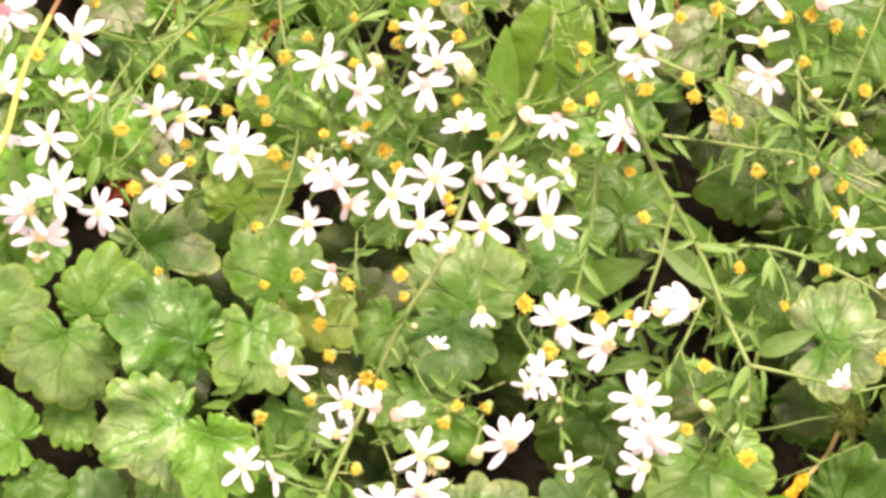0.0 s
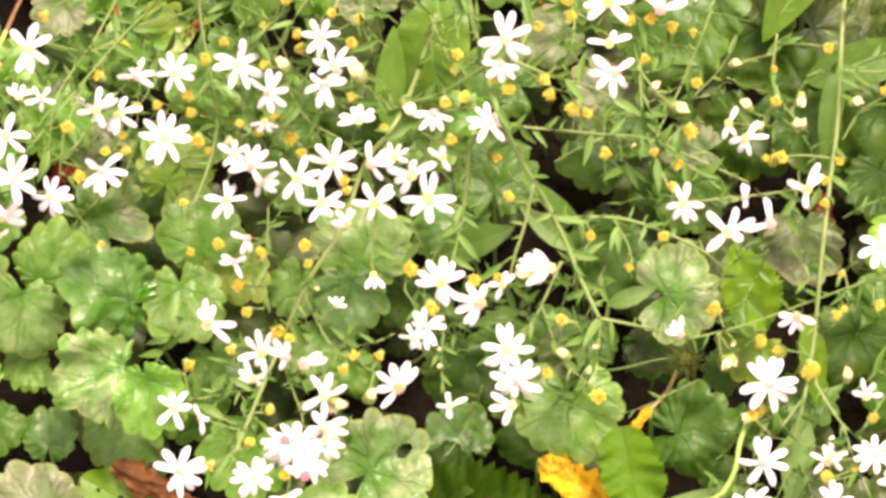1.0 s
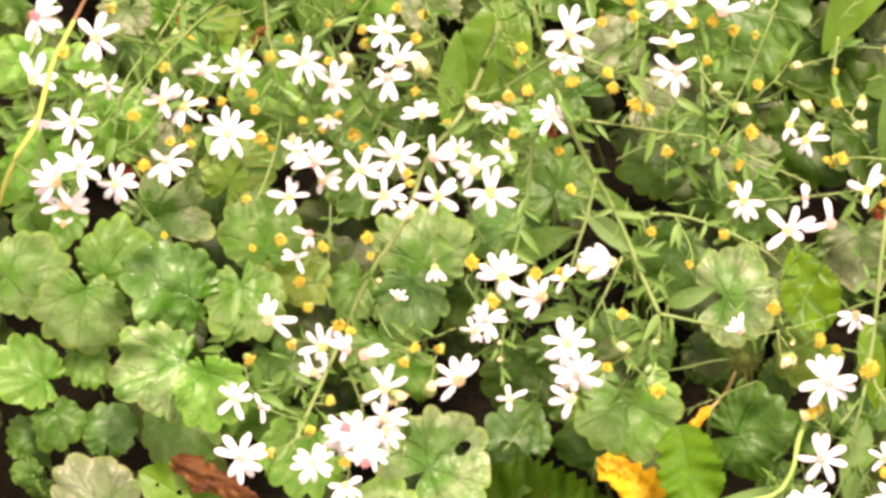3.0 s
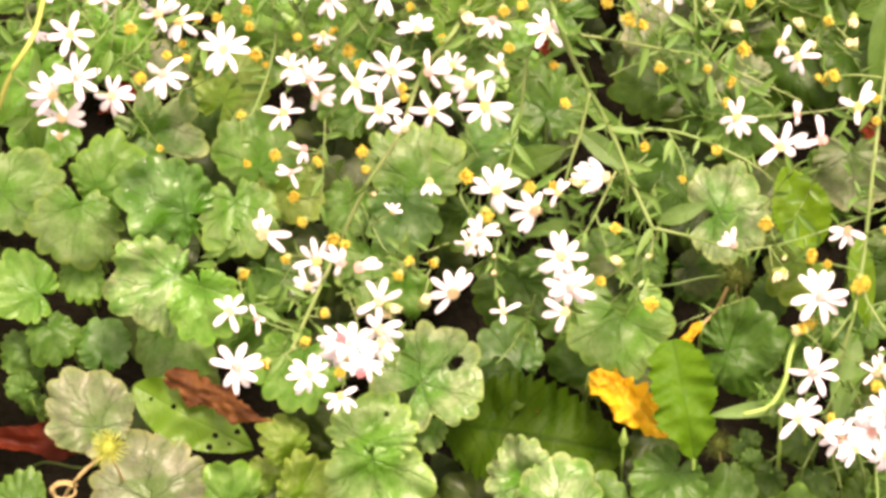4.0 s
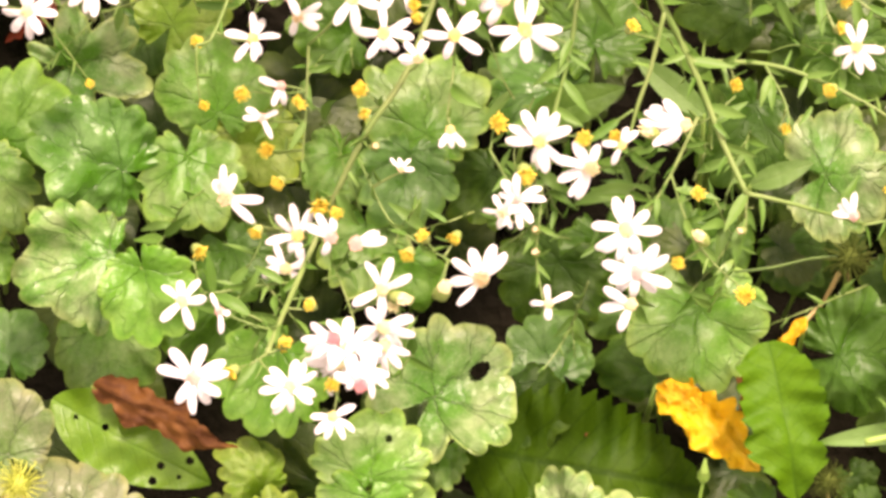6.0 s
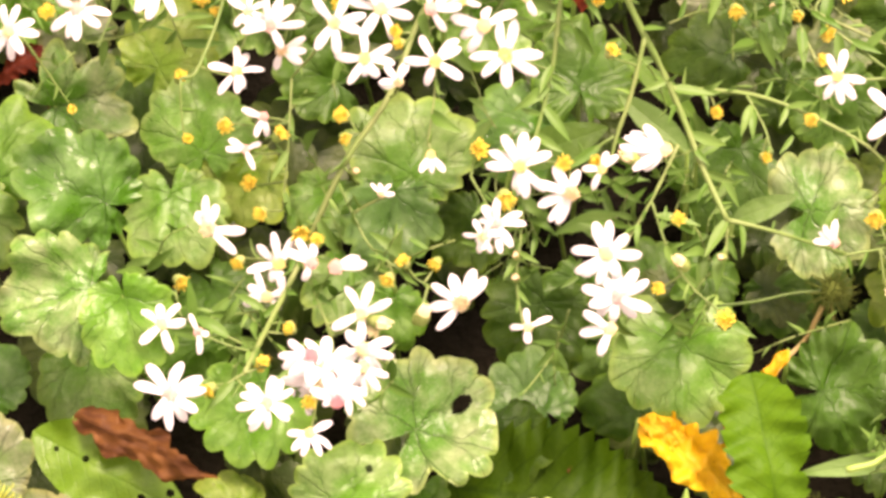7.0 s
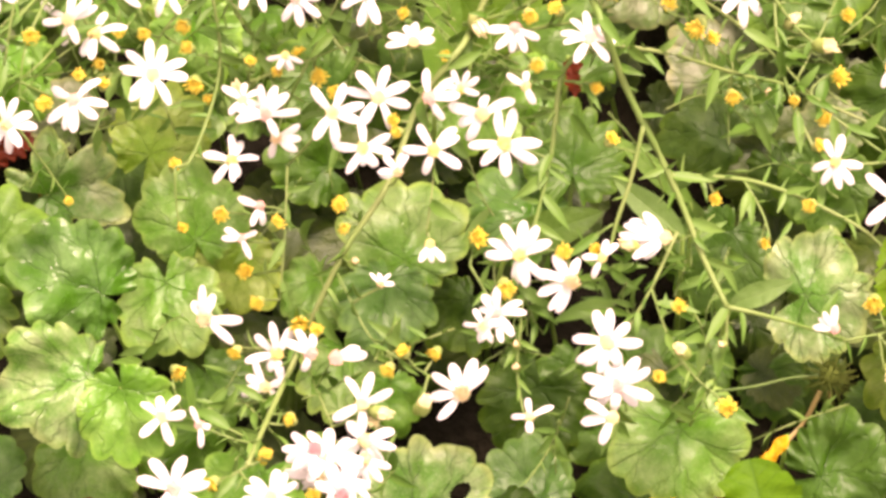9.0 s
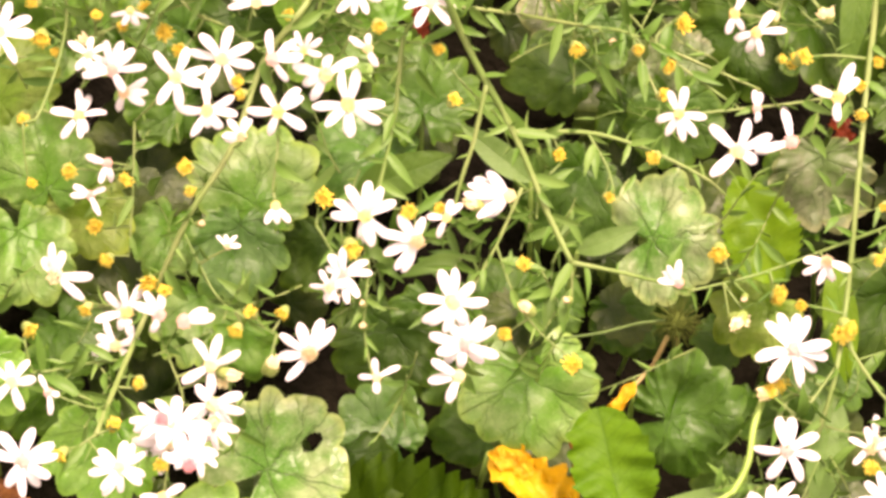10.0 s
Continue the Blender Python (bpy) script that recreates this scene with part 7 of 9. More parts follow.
stem(aster_crown, [(0.0034, 0.0865, 0.0686), (0.0091, 0.0791, 0.0700), (0.0143, 0.0691, 0.0765), (0.0193, 0.0669, 0.0647)], 0.26, 0.16)
stem(aster_crown, [(-0.0364, 0.0917, 0.0563), (-0.0391, 0.0958, 0.0601), (-0.0441, 0.1034, 0.0531), (-0.0496, 0.1091, 0.0484)], 0.26, 0.16)
stem(aster_crown, [(-0.0010, 0.0730, 0.0765), (-0.0030, 0.0838, 0.0664), (-0.0030, 0.0846, 0.0800), (-0.0034, 0.0947, 0.0725)], 0.26, 0.16)
stem(aster_crown, [(0.0072, 0.0961, 0.0779), (0.0021, 0.0997, 0.0821), (-0.0000, 0.1049, 0.0871), (-0.0035, 0.1171, 0.0760)], 0.26, 0.16)
stem(aster_crown, [(0.0192, 0.0966, 0.0824), (0.0194, 0.0898, 0.0820), (0.0207, 0.0865, 0.0739), (0.0214, 0.0743, 0.0860)], 0.26, 0.16)
stem(aster_crown, [(0.0097, 0.1046, 0.0745), (0.0049, 0.1080, 0.0790), (0.0019, 0.1167, 0.0756), (-0.0017, 0.1271, 0.0683)], 0.26, 0.16)
stem(aster_crown, [(0.0081, 0.0799, 0.0800), (0.0049, 0.0897, 0.0686), (0.0012, 0.0892, 0.0780), (-0.0024, 0.0926, 0.0798)], 0.26, 0.16)
flower(aster_crown, (-0.0107, 0.0946, 0.0899), (-0.0121, 0.0939, 0.0828), 5.5, 7, "cream", petals=(115, 65, 20, -50, -95, -135, 165))
flower(aster_crown, (-0.0071, 0.0866, 0.0888), (-0.0121, 0.0939, 0.0828), 6.1, 8, "cream", petals=(110, 60, 20, 165, (-160, 0.8)))
flower(aster_crown, (-0.0316, 0.0693, 0.0584), (-0.0263, 0.0757, 0.0554), 6.3, 8, "pink", petals=(100, 75, 45, (5, 1.1), 190, 165, (-60, 0.8)))
flower(aster_crown, (-0.0295, 0.0671, 0.0521), (-0.0263, 0.0757, 0.0554), 5.6, 4, "spent", petals=(25, (0, 0.9), (-30, 0.9), (-110, 0.8)))
bud(aster_crown, (-0.0167, 0.0944, 0.0829), (-0.0133, 0.0922, 0.0805), 1.7)
bud(aster_crown, (-0.0026, 0.0939, 0.0874), (-0.0096, 0.0974, 0.0874), 1.8)
bud(aster_crown, (-0.0003, 0.1012, 0.0870), (-0.0081, 0.1024, 0.0867), 1.7)
bud(aster_crown, (-0.0076, 0.1006, 0.0926), (-0.0096, 0.0974, 0.0874), 1.4)
bud(aster_crown, (-0.0246, 0.0828, 0.0608), (-0.0238, 0.0786, 0.0604), 1.7)
bud(aster_crown, (0.0090, 0.1097, 0.0863), (-0.0043, 0.1150, 0.0849), 1.2)
aster_far = aster_plant((0.1120, 0.2291, -0.0310), "fine branching aster twigs over dark leaves")
stem(aster_far, [(0.1120, 0.2291, -0.0300), (0.1053, 0.1680, 0.0300), (0.0986, 0.1162, 0.0710), (0.0889, 0.0924, 0.0625), (0.0807, 0.0754, 0.0624)], 0.45, 0.30)
stem(aster_far, [(0.0753, 0.0653, 0.0520), (0.0718, 0.0661, 0.0571), (0.0687, 0.0683, 0.0599), (0.0651, 0.0697, 0.0631)], 0.26, 0.16)
stem(aster_far, [(0.0729, 0.0712, 0.0587), (0.0693, 0.0704, 0.0667), (0.0658, 0.0721, 0.0683), (0.0639, 0.0797, 0.0592)], 0.26, 0.16)
stem(aster_far, [(0.0646, 0.0840, 0.0617), (0.0680, 0.0791, 0.0620), (0.0703, 0.0720, 0.0657), (0.0708, 0.0662, 0.0651)], 0.26, 0.16)
stem(aster_far, [(0.1228, 0.0924, 0.0617), (0.1283, 0.0969, 0.0533), (0.1317, 0.0908, 0.0673), (0.1373, 0.0963, 0.0571)], 0.26, 0.16)
stem(aster_far, [(0.0667, 0.0782, 0.0643), (0.0734, 0.0841, 0.0596), (0.0801, 0.0851, 0.0637), (0.0878, 0.0958, 0.0464)], 0.26, 0.16)
stem(aster_far, [(0.0942, 0.0823, 0.0527), (0.0906, 0.0884, 0.0456), (0.0866, 0.0910, 0.0462), (0.0819, 0.0875, 0.0612)], 0.26, 0.16)
stem(aster_far, [(0.0877, 0.1189, 0.0522), (0.0943, 0.1136, 0.0601), (0.1010, 0.1096, 0.0646), (0.1081, 0.1088, 0.0620)], 0.26, 0.16)
stem(aster_far, [(0.0758, 0.0964, 0.0655), (0.0747, 0.1062, 0.0578), (0.0723, 0.1107, 0.0614), (0.0697, 0.1194, 0.0552)], 0.26, 0.16)
stem(aster_far, [(0.0944, 0.0846, 0.0460), (0.0862, 0.0853, 0.0556), (0.0788, 0.0928, 0.0489), (0.0715, 0.0898, 0.0706)], 0.26, 0.16)
stem(aster_far, [(0.1155, 0.1072, 0.0707), (0.1215, 0.1196, 0.0596), (0.1248, 0.1222, 0.0712), (0.1258, 0.1273, 0.0794)], 0.26, 0.16)
stem(aster_far, [(0.1009, 0.0953, 0.0543), (0.1068, 0.0945, 0.0495), (0.1125, 0.0918, 0.0505), (0.1176, 0.0869, 0.0549)], 0.26, 0.16)
stem(aster_far, [(0.0872, 0.1054, 0.0525), (0.0822, 0.1023, 0.0640), (0.0776, 0.1052, 0.0594), (0.0728, 0.1059, 0.0602)], 0.26, 0.16)
stem(aster_far, [(0.0664, 0.0637, 0.0550), (0.0664, 0.0704, 0.0589), (0.0661, 0.0724, 0.0734), (0.0662, 0.0843, 0.0651)], 0.26, 0.16)
stem(aster_far, [(0.1204, 0.0785, 0.0545), (0.1129, 0.0849, 0.0435), (0.1044, 0.0865, 0.0443), (0.0985, 0.0906, 0.0513)], 0.26, 0.16)
stem(aster_far, [(0.1020, 0.0688, 0.0439), (0.0971, 0.0718, 0.0532), (0.0902, 0.0754, 0.0542), (0.0858, 0.0838, 0.0503)], 0.26, 0.16)
stem(aster_far, [(0.1163, 0.0832, 0.0528), (0.1224, 0.0773, 0.0512), (0.1256, 0.0713, 0.0446), (0.1259, 0.0581, 0.0545)], 0.26, 0.16)
stem(aster_far, [(0.0649, 0.0770, 0.0605), (0.0680, 0.0726, 0.0609), (0.0714, 0.0684, 0.0611), (0.0752, 0.0699, 0.0477)], 0.26, 0.16)
stem(aster_far, [(0.0886, 0.1072, 0.0484), (0.0799, 0.1061, 0.0585), (0.0739, 0.1152, 0.0534), (0.0667, 0.1194, 0.0568)], 0.26, 0.16)
stem(aster_far, [(0.0865, 0.0869, 0.0494), (0.0917, 0.0882, 0.0597), (0.0980, 0.0966, 0.0537), (0.1030, 0.1057, 0.0490)], 0.26, 0.16)
stem(aster_far, [(0.1207, 0.0712, 0.0429), (0.1205, 0.0663, 0.0438), (0.1188, 0.0605, 0.0473), (0.1169, 0.0543, 0.0523)], 0.26, 0.16)
flower(aster_far, (0.1111, 0.1164, 0.0843), (0.0986, 0.1162, 0.0710), 5.5, 7, "cream", arc=(150, 400))
flower(aster_far, (0.1019, 0.1143, 0.0816), (0.0986, 0.1162, 0.0710), 3.4, 5, "cream")
flower(aster_far, (0.0926, 0.1157, 0.0713), (0.0974, 0.1132, 0.0699), 4.3, 4, "gold", arc=(200, 300))
bud(aster_far, (0.0913, 0.1032, 0.0683), (0.0913, 0.0983, 0.0646), 1.4)
bud(aster_far, (0.0918, 0.0889, 0.0666), (0.0879, 0.0903, 0.0625), 1.7)
aster_edge = aster_plant((-0.1458, 0.0506, -0.0310), "white aster spray beside a dry brown stalk")
stem(aster_edge, [(-0.1458, 0.0506, -0.03), (-0.1269, 0.0377, 0.055), (-0.1171, 0.0405, 0.085), (-0.1096, 0.0496, 0.104), (-0.1032, 0.0598, 0.108), (-0.1007, 0.0793, 0.101), (-0.0951, 0.0936, 0.1008)], 1.00, 0.75, kind="pale")
stem(aster_edge, [(-0.0951, 0.0936, 0.1008), (-0.0926, 0.1111, 0.0850), (-0.0864, 0.1226, 0.0808), (-0.0810, 0.1285, 0.0811)], 0.60, 0.45, kind="dry")
stem(aster_edge, [(-0.1050, 0.0673, 0.0923), (-0.1074, 0.0763, 0.0948), (-0.1074, 0.0977, 0.0882)], 0.40, 0.30)
stem(aster_edge, [(-0.1126, 0.0618, 0.0778), (-0.1036, 0.0543, 0.0794), (-0.0920, 0.0528, 0.0871), (-0.0813, 0.0515, 0.0860)], 0.40, 0.30)
stem(aster_edge, [(-0.1054, 0.1089, 0.0826), (-0.0997, 0.1201, 0.0808), (-0.0952, 0.1284, 0.0815)], 0.70, 0.60)
flower(aster_edge, (-0.1072, 0.1007, 0.0885), (-0.1074, 0.0951, 0.0891), 7.6, 7, "rose", arc=(-110, 75), face=(-0.1, 0.05))
flower(aster_edge, (-0.1054, 0.0758, 0.1014), (-0.1074, 0.0763, 0.0948), 6.9, 5, "cream", petals=((115, 1.1), (65, 1.1), 10, (-20, 0.9)))
flower(aster_edge, (-0.1040, 0.0646, 0.1004), (-0.1050, 0.0673, 0.0923), 3.9, 5, "cream", arc=(-140, -20))
flower(aster_edge, (-0.0926, 0.0525, 0.0956), (-0.0920, 0.0528, 0.0871), 7.0, 9, "pink", petals=(100, 62, 20, -30, 150, 190, -80))
flower(aster_edge, (-0.0997, 0.0510, 0.0882), (-0.0978, 0.0536, 0.0833), 7.0, 8, "cream", petals=(150, 180, 212, 120, -120, -60, 75))
flower(aster_edge, (-0.0977, 0.0470, 0.0818), (-0.0978, 0.0536, 0.0833), 6.7, 7, "cream", petals=(8, 35, 160, -20, 195))
flower(aster_edge, (-0.0984, 0.0425, 0.0798), (-0.0978, 0.0536, 0.0833), 4.2, 3, "spent", petals=((20, 0.7), (150, 0.6)))
flower(aster_edge, (-0.0829, 0.0490, 0.0921), (-0.0826, 0.0516, 0.0862), 6.1, 8, "cream")
bud(aster_edge, (-0.0975, 0.0829, 0.1029), (-0.1007, 0.0793, 0.1010), 1.7)
bud(aster_edge, (-0.0717, 0.0432, 0.0695), (-0.0813, 0.0515, 0.0860), 1.1)
aster_back = aster_plant((0.0097, 0.0779, -0.0310), "thin aster twigs with spent yellow buds over grey leaves")
stem(aster_back, [(0.0097, 0.0779, 0.0821), (0.0214, 0.0775, 0.0898), (0.0337, 0.0808, 0.1010), (0.0398, 0.0841, 0.1010)], 0.55, 0.35)
stem(aster_back, [(0.0136, 0.0698, 0.0805), (0.0183, 0.0737, 0.0850), (0.0306, 0.0717, 0.0934), (0.0367, 0.0721, 0.0980)], 0.50, 0.35)
stem(aster_back, [(0.0206, 0.2339, -0.0300), (0.0277, 0.1606, 0.0500), (0.0309, 0.1275, 0.0813), (0.0464, 0.1119, 0.0811), (0.0605, 0.1062, 0.0745), (0.0684, 0.1011, 0.0705)], 0.50, 0.30)
stem(aster_back, [(0.0413, 0.0824, 0.1010), (0.0520, 0.0794, 0.0965), (0.0632, 0.0825, 0.0797), (0.0743, 0.0800, 0.0677), (0.0838, 0.0727, 0.0608)], 0.50, 0.30)
stem(aster_back, [(0.0754, 0.0936, 0.0678), (0.0808, 0.0871, 0.0650), (0.0871, 0.0826, 0.0615)], 0.45, 0.30)
stem(aster_back, [(0.0529, 0.1261, 0.0801), (0.0607, 0.1195, 0.0757), (0.0686, 0.1149, 0.0706), (0.0781, 0.1066, 0.0657)], 0.50, 0.30)
stem(aster_back, [(0.0762, 0.0956, 0.0671), (0.0772, 0.0777, 0.0650), (0.0821, 0.0641, 0.0609), (0.0866, 0.0558, 0.0606)], 0.40, 0.30)
stem(aster_back, [(0.0903, 0.0797, 0.0601), (0.0838, 0.0727, 0.0608), (0.0946, 0.0630, 0.0593), (0.1007, 0.0579, 0.0594)], 0.40, 0.30)
stem(aster_back, [(0.0881, 0.0559, 0.0604), (0.0991, 0.0574, 0.0594), (0.1116, 0.0587, 0.0592), (0.1218, 0.0603, 0.0593)], 0.40, 0.30)
stem(aster_back, [(0.0367, 0.0721, 0.0980), (0.0461, 0.0954, 0.0946), (0.0448, 0.1116, 0.0817), (0.0434, 0.1275, 0.0811)], 0.40, 0.30)
stem(aster_back, [(0.0575, 0.1142, 0.0758), (0.0579, 0.0965, 0.0806), (0.0505, 0.0786, 0.0983)], 0.40, 0.30)
stem(aster_back, [(0.1143, 0.1010, 0.0717), (0.1131, 0.0927, 0.0673), (0.1133, 0.0850, 0.0634), (0.1094, 0.0780, 0.0602)], 0.45, 0.30)
stem(aster_back, [(0.1133, 0.0850, 0.0634), (0.1179, 0.0810, 0.0627), (0.1209, 0.0771, 0.0617)], 0.30, 0.20)
stem(aster_back, [(0.1142, 0.0988, 0.0707), (0.1242, 0.0970, 0.0727), (0.1280, 0.0961, 0.0728)], 0.30, 0.20)
stem(aster_back, [(0.1027, 0.0956, 0.0640), (0.1134, 0.0961, 0.0691)], 0.30, 0.20)
stem(aster_back, [(0.0267, 0.0790, 0.0895), (0.0252, 0.0838, 0.0917), (0.0248, 0.0954, 0.0793), (0.0220, 0.0986, 0.0839)], 0.26, 0.16)
stem(aster_back, [(0.0720, 0.0967, 0.0583), (0.0787, 0.0929, 0.0650), (0.0864, 0.1010, 0.0498), (0.0932, 0.0985, 0.0515)], 0.26, 0.16)
stem(aster_back, [(0.0315, 0.1185, 0.0739), (0.0315, 0.1080, 0.0772), (0.0320, 0.0919, 0.0930), (0.0315, 0.0874, 0.0833)], 0.26, 0.16)
stem(aster_back, [(0.0757, 0.1205, 0.0597), (0.0713, 0.1202, 0.0635), (0.0671, 0.1178, 0.0650), (0.0628, 0.1180, 0.0625)], 0.26, 0.16)
stem(aster_back, [(0.0524, 0.0663, 0.0664), (0.0589, 0.0719, 0.0616), (0.0661, 0.0761, 0.0563), (0.0733, 0.0775, 0.0565)], 0.26, 0.16)
stem(aster_back, [(0.0626, 0.1079, 0.0714), (0.0591, 0.1206, 0.0607), (0.0556, 0.1242, 0.0706), (0.0493, 0.1266, 0.0776)], 0.26, 0.16)
stem(aster_back, [(0.0307, 0.0723, 0.0727), (0.0227, 0.0734, 0.0660), (0.0149, 0.0691, 0.0702), (0.0067, 0.0717, 0.0589)], 0.26, 0.16)
stem(aster_back, [(0.0321, 0.1119, 0.0818), (0.0254, 0.1212, 0.0654), (0.0188, 0.1181, 0.0751), (0.0121, 0.1254, 0.0643)], 0.26, 0.16)
stem(aster_back, [(0.0771, 0.1069, 0.0497), (0.0772, 0.0965, 0.0580), (0.0772, 0.0893, 0.0593), (0.0756, 0.0852, 0.0540)], 0.26, 0.16)
stem(aster_back, [(0.0267, 0.0902, 0.0983), (0.0250, 0.1106, 0.0742), (0.0236, 0.1227, 0.0691), (0.0248, 0.1271, 0.0800)], 0.26, 0.16)
stem(aster_back, [(0.0557, 0.0884, 0.0789), (0.0585, 0.0850, 0.0701), (0.0629, 0.0769, 0.0748), (0.0682, 0.0764, 0.0632)], 0.26, 0.16)
stem(aster_back, [(0.0533, 0.0995, 0.0747), (0.0567, 0.0902, 0.0854), (0.0616, 0.0934, 0.0703), (0.0660, 0.0928, 0.0630)], 0.26, 0.16)
stem(aster_back, [(0.0321, 0.0975, 0.0929), (0.0256, 0.1086, 0.0792), (0.0183, 0.1181, 0.0666), (0.0113, 0.1185, 0.0742)], 0.26, 0.16)
stem(aster_back, [(0.0739, 0.1165, 0.0584), (0.0725, 0.1186, 0.0666), (0.0741, 0.1286, 0.0580), (0.0751, 0.1334, 0.0604)], 0.26, 0.16)
stem(aster_back, [(0.0226, 0.1004, 0.0792), (0.0206, 0.1090, 0.0785), (0.0212, 0.1196, 0.0743), (0.0208, 0.1288, 0.0735)], 0.26, 0.16)
stem(aster_back, [(0.0401, 0.0857, 0.0932), (0.0471, 0.0848, 0.0839), (0.0543, 0.0831, 0.0766), (0.0627, 0.0829, 0.0766)], 0.26, 0.16)
stem(aster_back, [(0.0646, 0.0720, 0.0628), (0.0612, 0.0737, 0.0750), (0.0584, 0.0819, 0.0724), (0.0550, 0.0804, 0.0915)], 0.26, 0.16)
stem(aster_back, [(0.0767, 0.0809, 0.0629), (0.0847, 0.0870, 0.0575), (0.0937, 0.0917, 0.0489), (0.1011, 0.0948, 0.0524)], 0.26, 0.16)
stem(aster_back, [(0.0395, 0.0592, 0.0784), (0.0438, 0.0542, 0.0772), (0.0491, 0.0538, 0.0665), (0.0521, 0.0510, 0.0570)], 0.26, 0.16)
stem(aster_back, [(0.0216, 0.0668, 0.0823), (0.0134, 0.0718, 0.0755), (0.0067, 0.0775, 0.0753), (0.0021, 0.0861, 0.0732)], 0.26, 0.16)
stem(aster_back, [(0.0404, 0.0861, 0.0835), (0.0334, 0.0884, 0.0856), (0.0265, 0.0867, 0.0970), (0.0192, 0.0961, 0.0823)], 0.26, 0.16)
stem(aster_back, [(0.0325, 0.0891, 0.0988), (0.0301, 0.0994, 0.0880), (0.0290, 0.1121, 0.0731), (0.0274, 0.1174, 0.0742)], 0.26, 0.16)
flower(aster_back, (0.0199, 0.0706, 0.0933), (0.0213, 0.0732, 0.0871), 5.5, 5, "pink", arc=(190, 330))
flower(aster_back, (0.0395, 0.0869, 0.1048), (0.0383, 0.0833, 0.1010), 7.5, 8, "cream", petals=(110, 72, 25, -30, 185, -140, (-70, 0.9)))
flower(aster_back, (0.0382, 0.0783, 0.1085), (0.0360, 0.0821, 0.1010), 5.1, 6, "pink", arc=(180, 340))
flower(aster_back, (0.0680, 0.1086, 0.0773), (0.0645, 0.1036, 0.0725), 7.1, 8, "gold", petals=(180, 210, 100, 70, 10, -45))
flower(aster_back, (0.0823, 0.1085, 0.0728), (0.0781, 0.1066, 0.0657), 7.4, 5, "pink", petals=((80, 0.9), 15, (130, 0.9)))
flower(aster_back, (0.0799, 0.1184, 0.0758), (0.0722, 0.1118, 0.0687), 8.0, 8, "cream")
flower(aster_back, (0.0689, 0.0882, 0.0769), (0.0673, 0.0815, 0.0752), 7.1, 8, "pink", petals=(175, 145, 35, -95, (-45, 0.8), (-140, 0.9)))
flower(aster_back, (0.0678, 0.0969, 0.0766), (0.0684, 0.1011, 0.0705), 6.2, 4, "gold", petals=(175, 20, (60, 0.6)))
flower(aster_back, (0.1005, 0.0777, 0.0639), (0.1094, 0.0780, 0.0602), 5.0, 6, "gold", petals=((-110, 0.9), (-60, 0.8), 60))
flower(aster_back, (0.1052, 0.0740, 0.0622), (0.1094, 0.0780, 0.0602), 5.6, 6, "gold", petals=((190, 0.9), (-115, 0.9), (-80, 0.9), (5, 1.1), 50))
flower(aster_back, (0.0873, 0.0529, 0.0681), (0.0866, 0.0558, 0.0606), 5.6, 8, "gold", petals=(190, 118, 75, -10, -50, -85, -125))
flower(aster_back, (0.1112, 0.0491, 0.0611), (0.1101, 0.0586, 0.0592), 6.9, 4, "pink", petals=((100, 1.3), (195, 1.1)))
flower(aster_back, (0.1044, 0.0566, 0.0615), (0.1007, 0.0575, 0.0594), 4.4, 5, "pink", petals=((95, 0.9), (75, 0.8), (-85, 0.6)))
flower(aster_back, (0.1213, 0.0574, 0.0650), (0.1205, 0.0601, 0.0593), 6.5, 5, "gold", petals=((70, 1.2), (45, 0.9), 160, (-95, 0.8)))
bud(aster_back, (0.0230, 0.0736, 0.0930), (0.0229, 0.0779, 0.0912), 1.8)
bud(aster_back, (0.0283, 0.0739, 0.0959), (0.0260, 0.0725, 0.0903), 1.8)
bud(aster_back, (0.0261, 0.0821, 0.0963), (0.0245, 0.0783, 0.0926), 1.8)
bud(aster_back, (0.0264, 0.0853, 0.0986), (0.0291, 0.0796, 0.0968), 1.8)
bud(aster_back, (0.0417, 0.1135, 0.0851), (0.0445, 0.1155, 0.0815), 1.8)
bud(aster_back, (0.0484, 0.0945, 0.0956), (0.0449, 0.0925, 0.0950), 1.5)
bud(aster_back, (0.0565, 0.1084, 0.0808), (0.0588, 0.1069, 0.0753), 1.8)
bud(aster_back, (0.0573, 0.1045, 0.0782), (0.0605, 0.1062, 0.0745), 2.0)
bud(aster_back, (0.0496, 0.0762, 0.1019), (0.0507, 0.0797, 0.0971), 1.8)
bud(aster_back, (0.0511, 0.0728, 0.1001), (0.0505, 0.0786, 0.0983), 1.8)
bud(aster_back, (0.0405, 0.0729, 0.1038), (0.0379, 0.0750, 0.0976), 1.8)
bud(aster_back, (0.0693, 0.1200, 0.0787), (0.0657, 0.1166, 0.0725), 2.2)
bud(aster_back, (0.0741, 0.1077, 0.0665), (0.0781, 0.1066, 0.0657), 1.9)
bud(aster_back, (0.0777, 0.1137, 0.0730), (0.0733, 0.1107, 0.0681), 2.0)
bud(aster_back, (0.0819, 0.1172, 0.0745), (0.0745, 0.1097, 0.0675), 1.5)
bud(aster_back, (0.0796, 0.1074, 0.0685), (0.0757, 0.1087, 0.0669), 2.0)
bud(aster_back, (0.0857, 0.1070, 0.0635), (0.0781, 0.1066, 0.0657), 1.9)
bud(aster_back, (0.0779, 0.0964, 0.0661), (0.0761, 0.0928, 0.0674), 1.7)
bud(aster_back, (0.0898, 0.0760, 0.0628), (0.0903, 0.0797, 0.0601), 2.3)
bud(aster_back, (0.0864, 0.0676, 0.0599), (0.0852, 0.0715, 0.0606), 1.9)
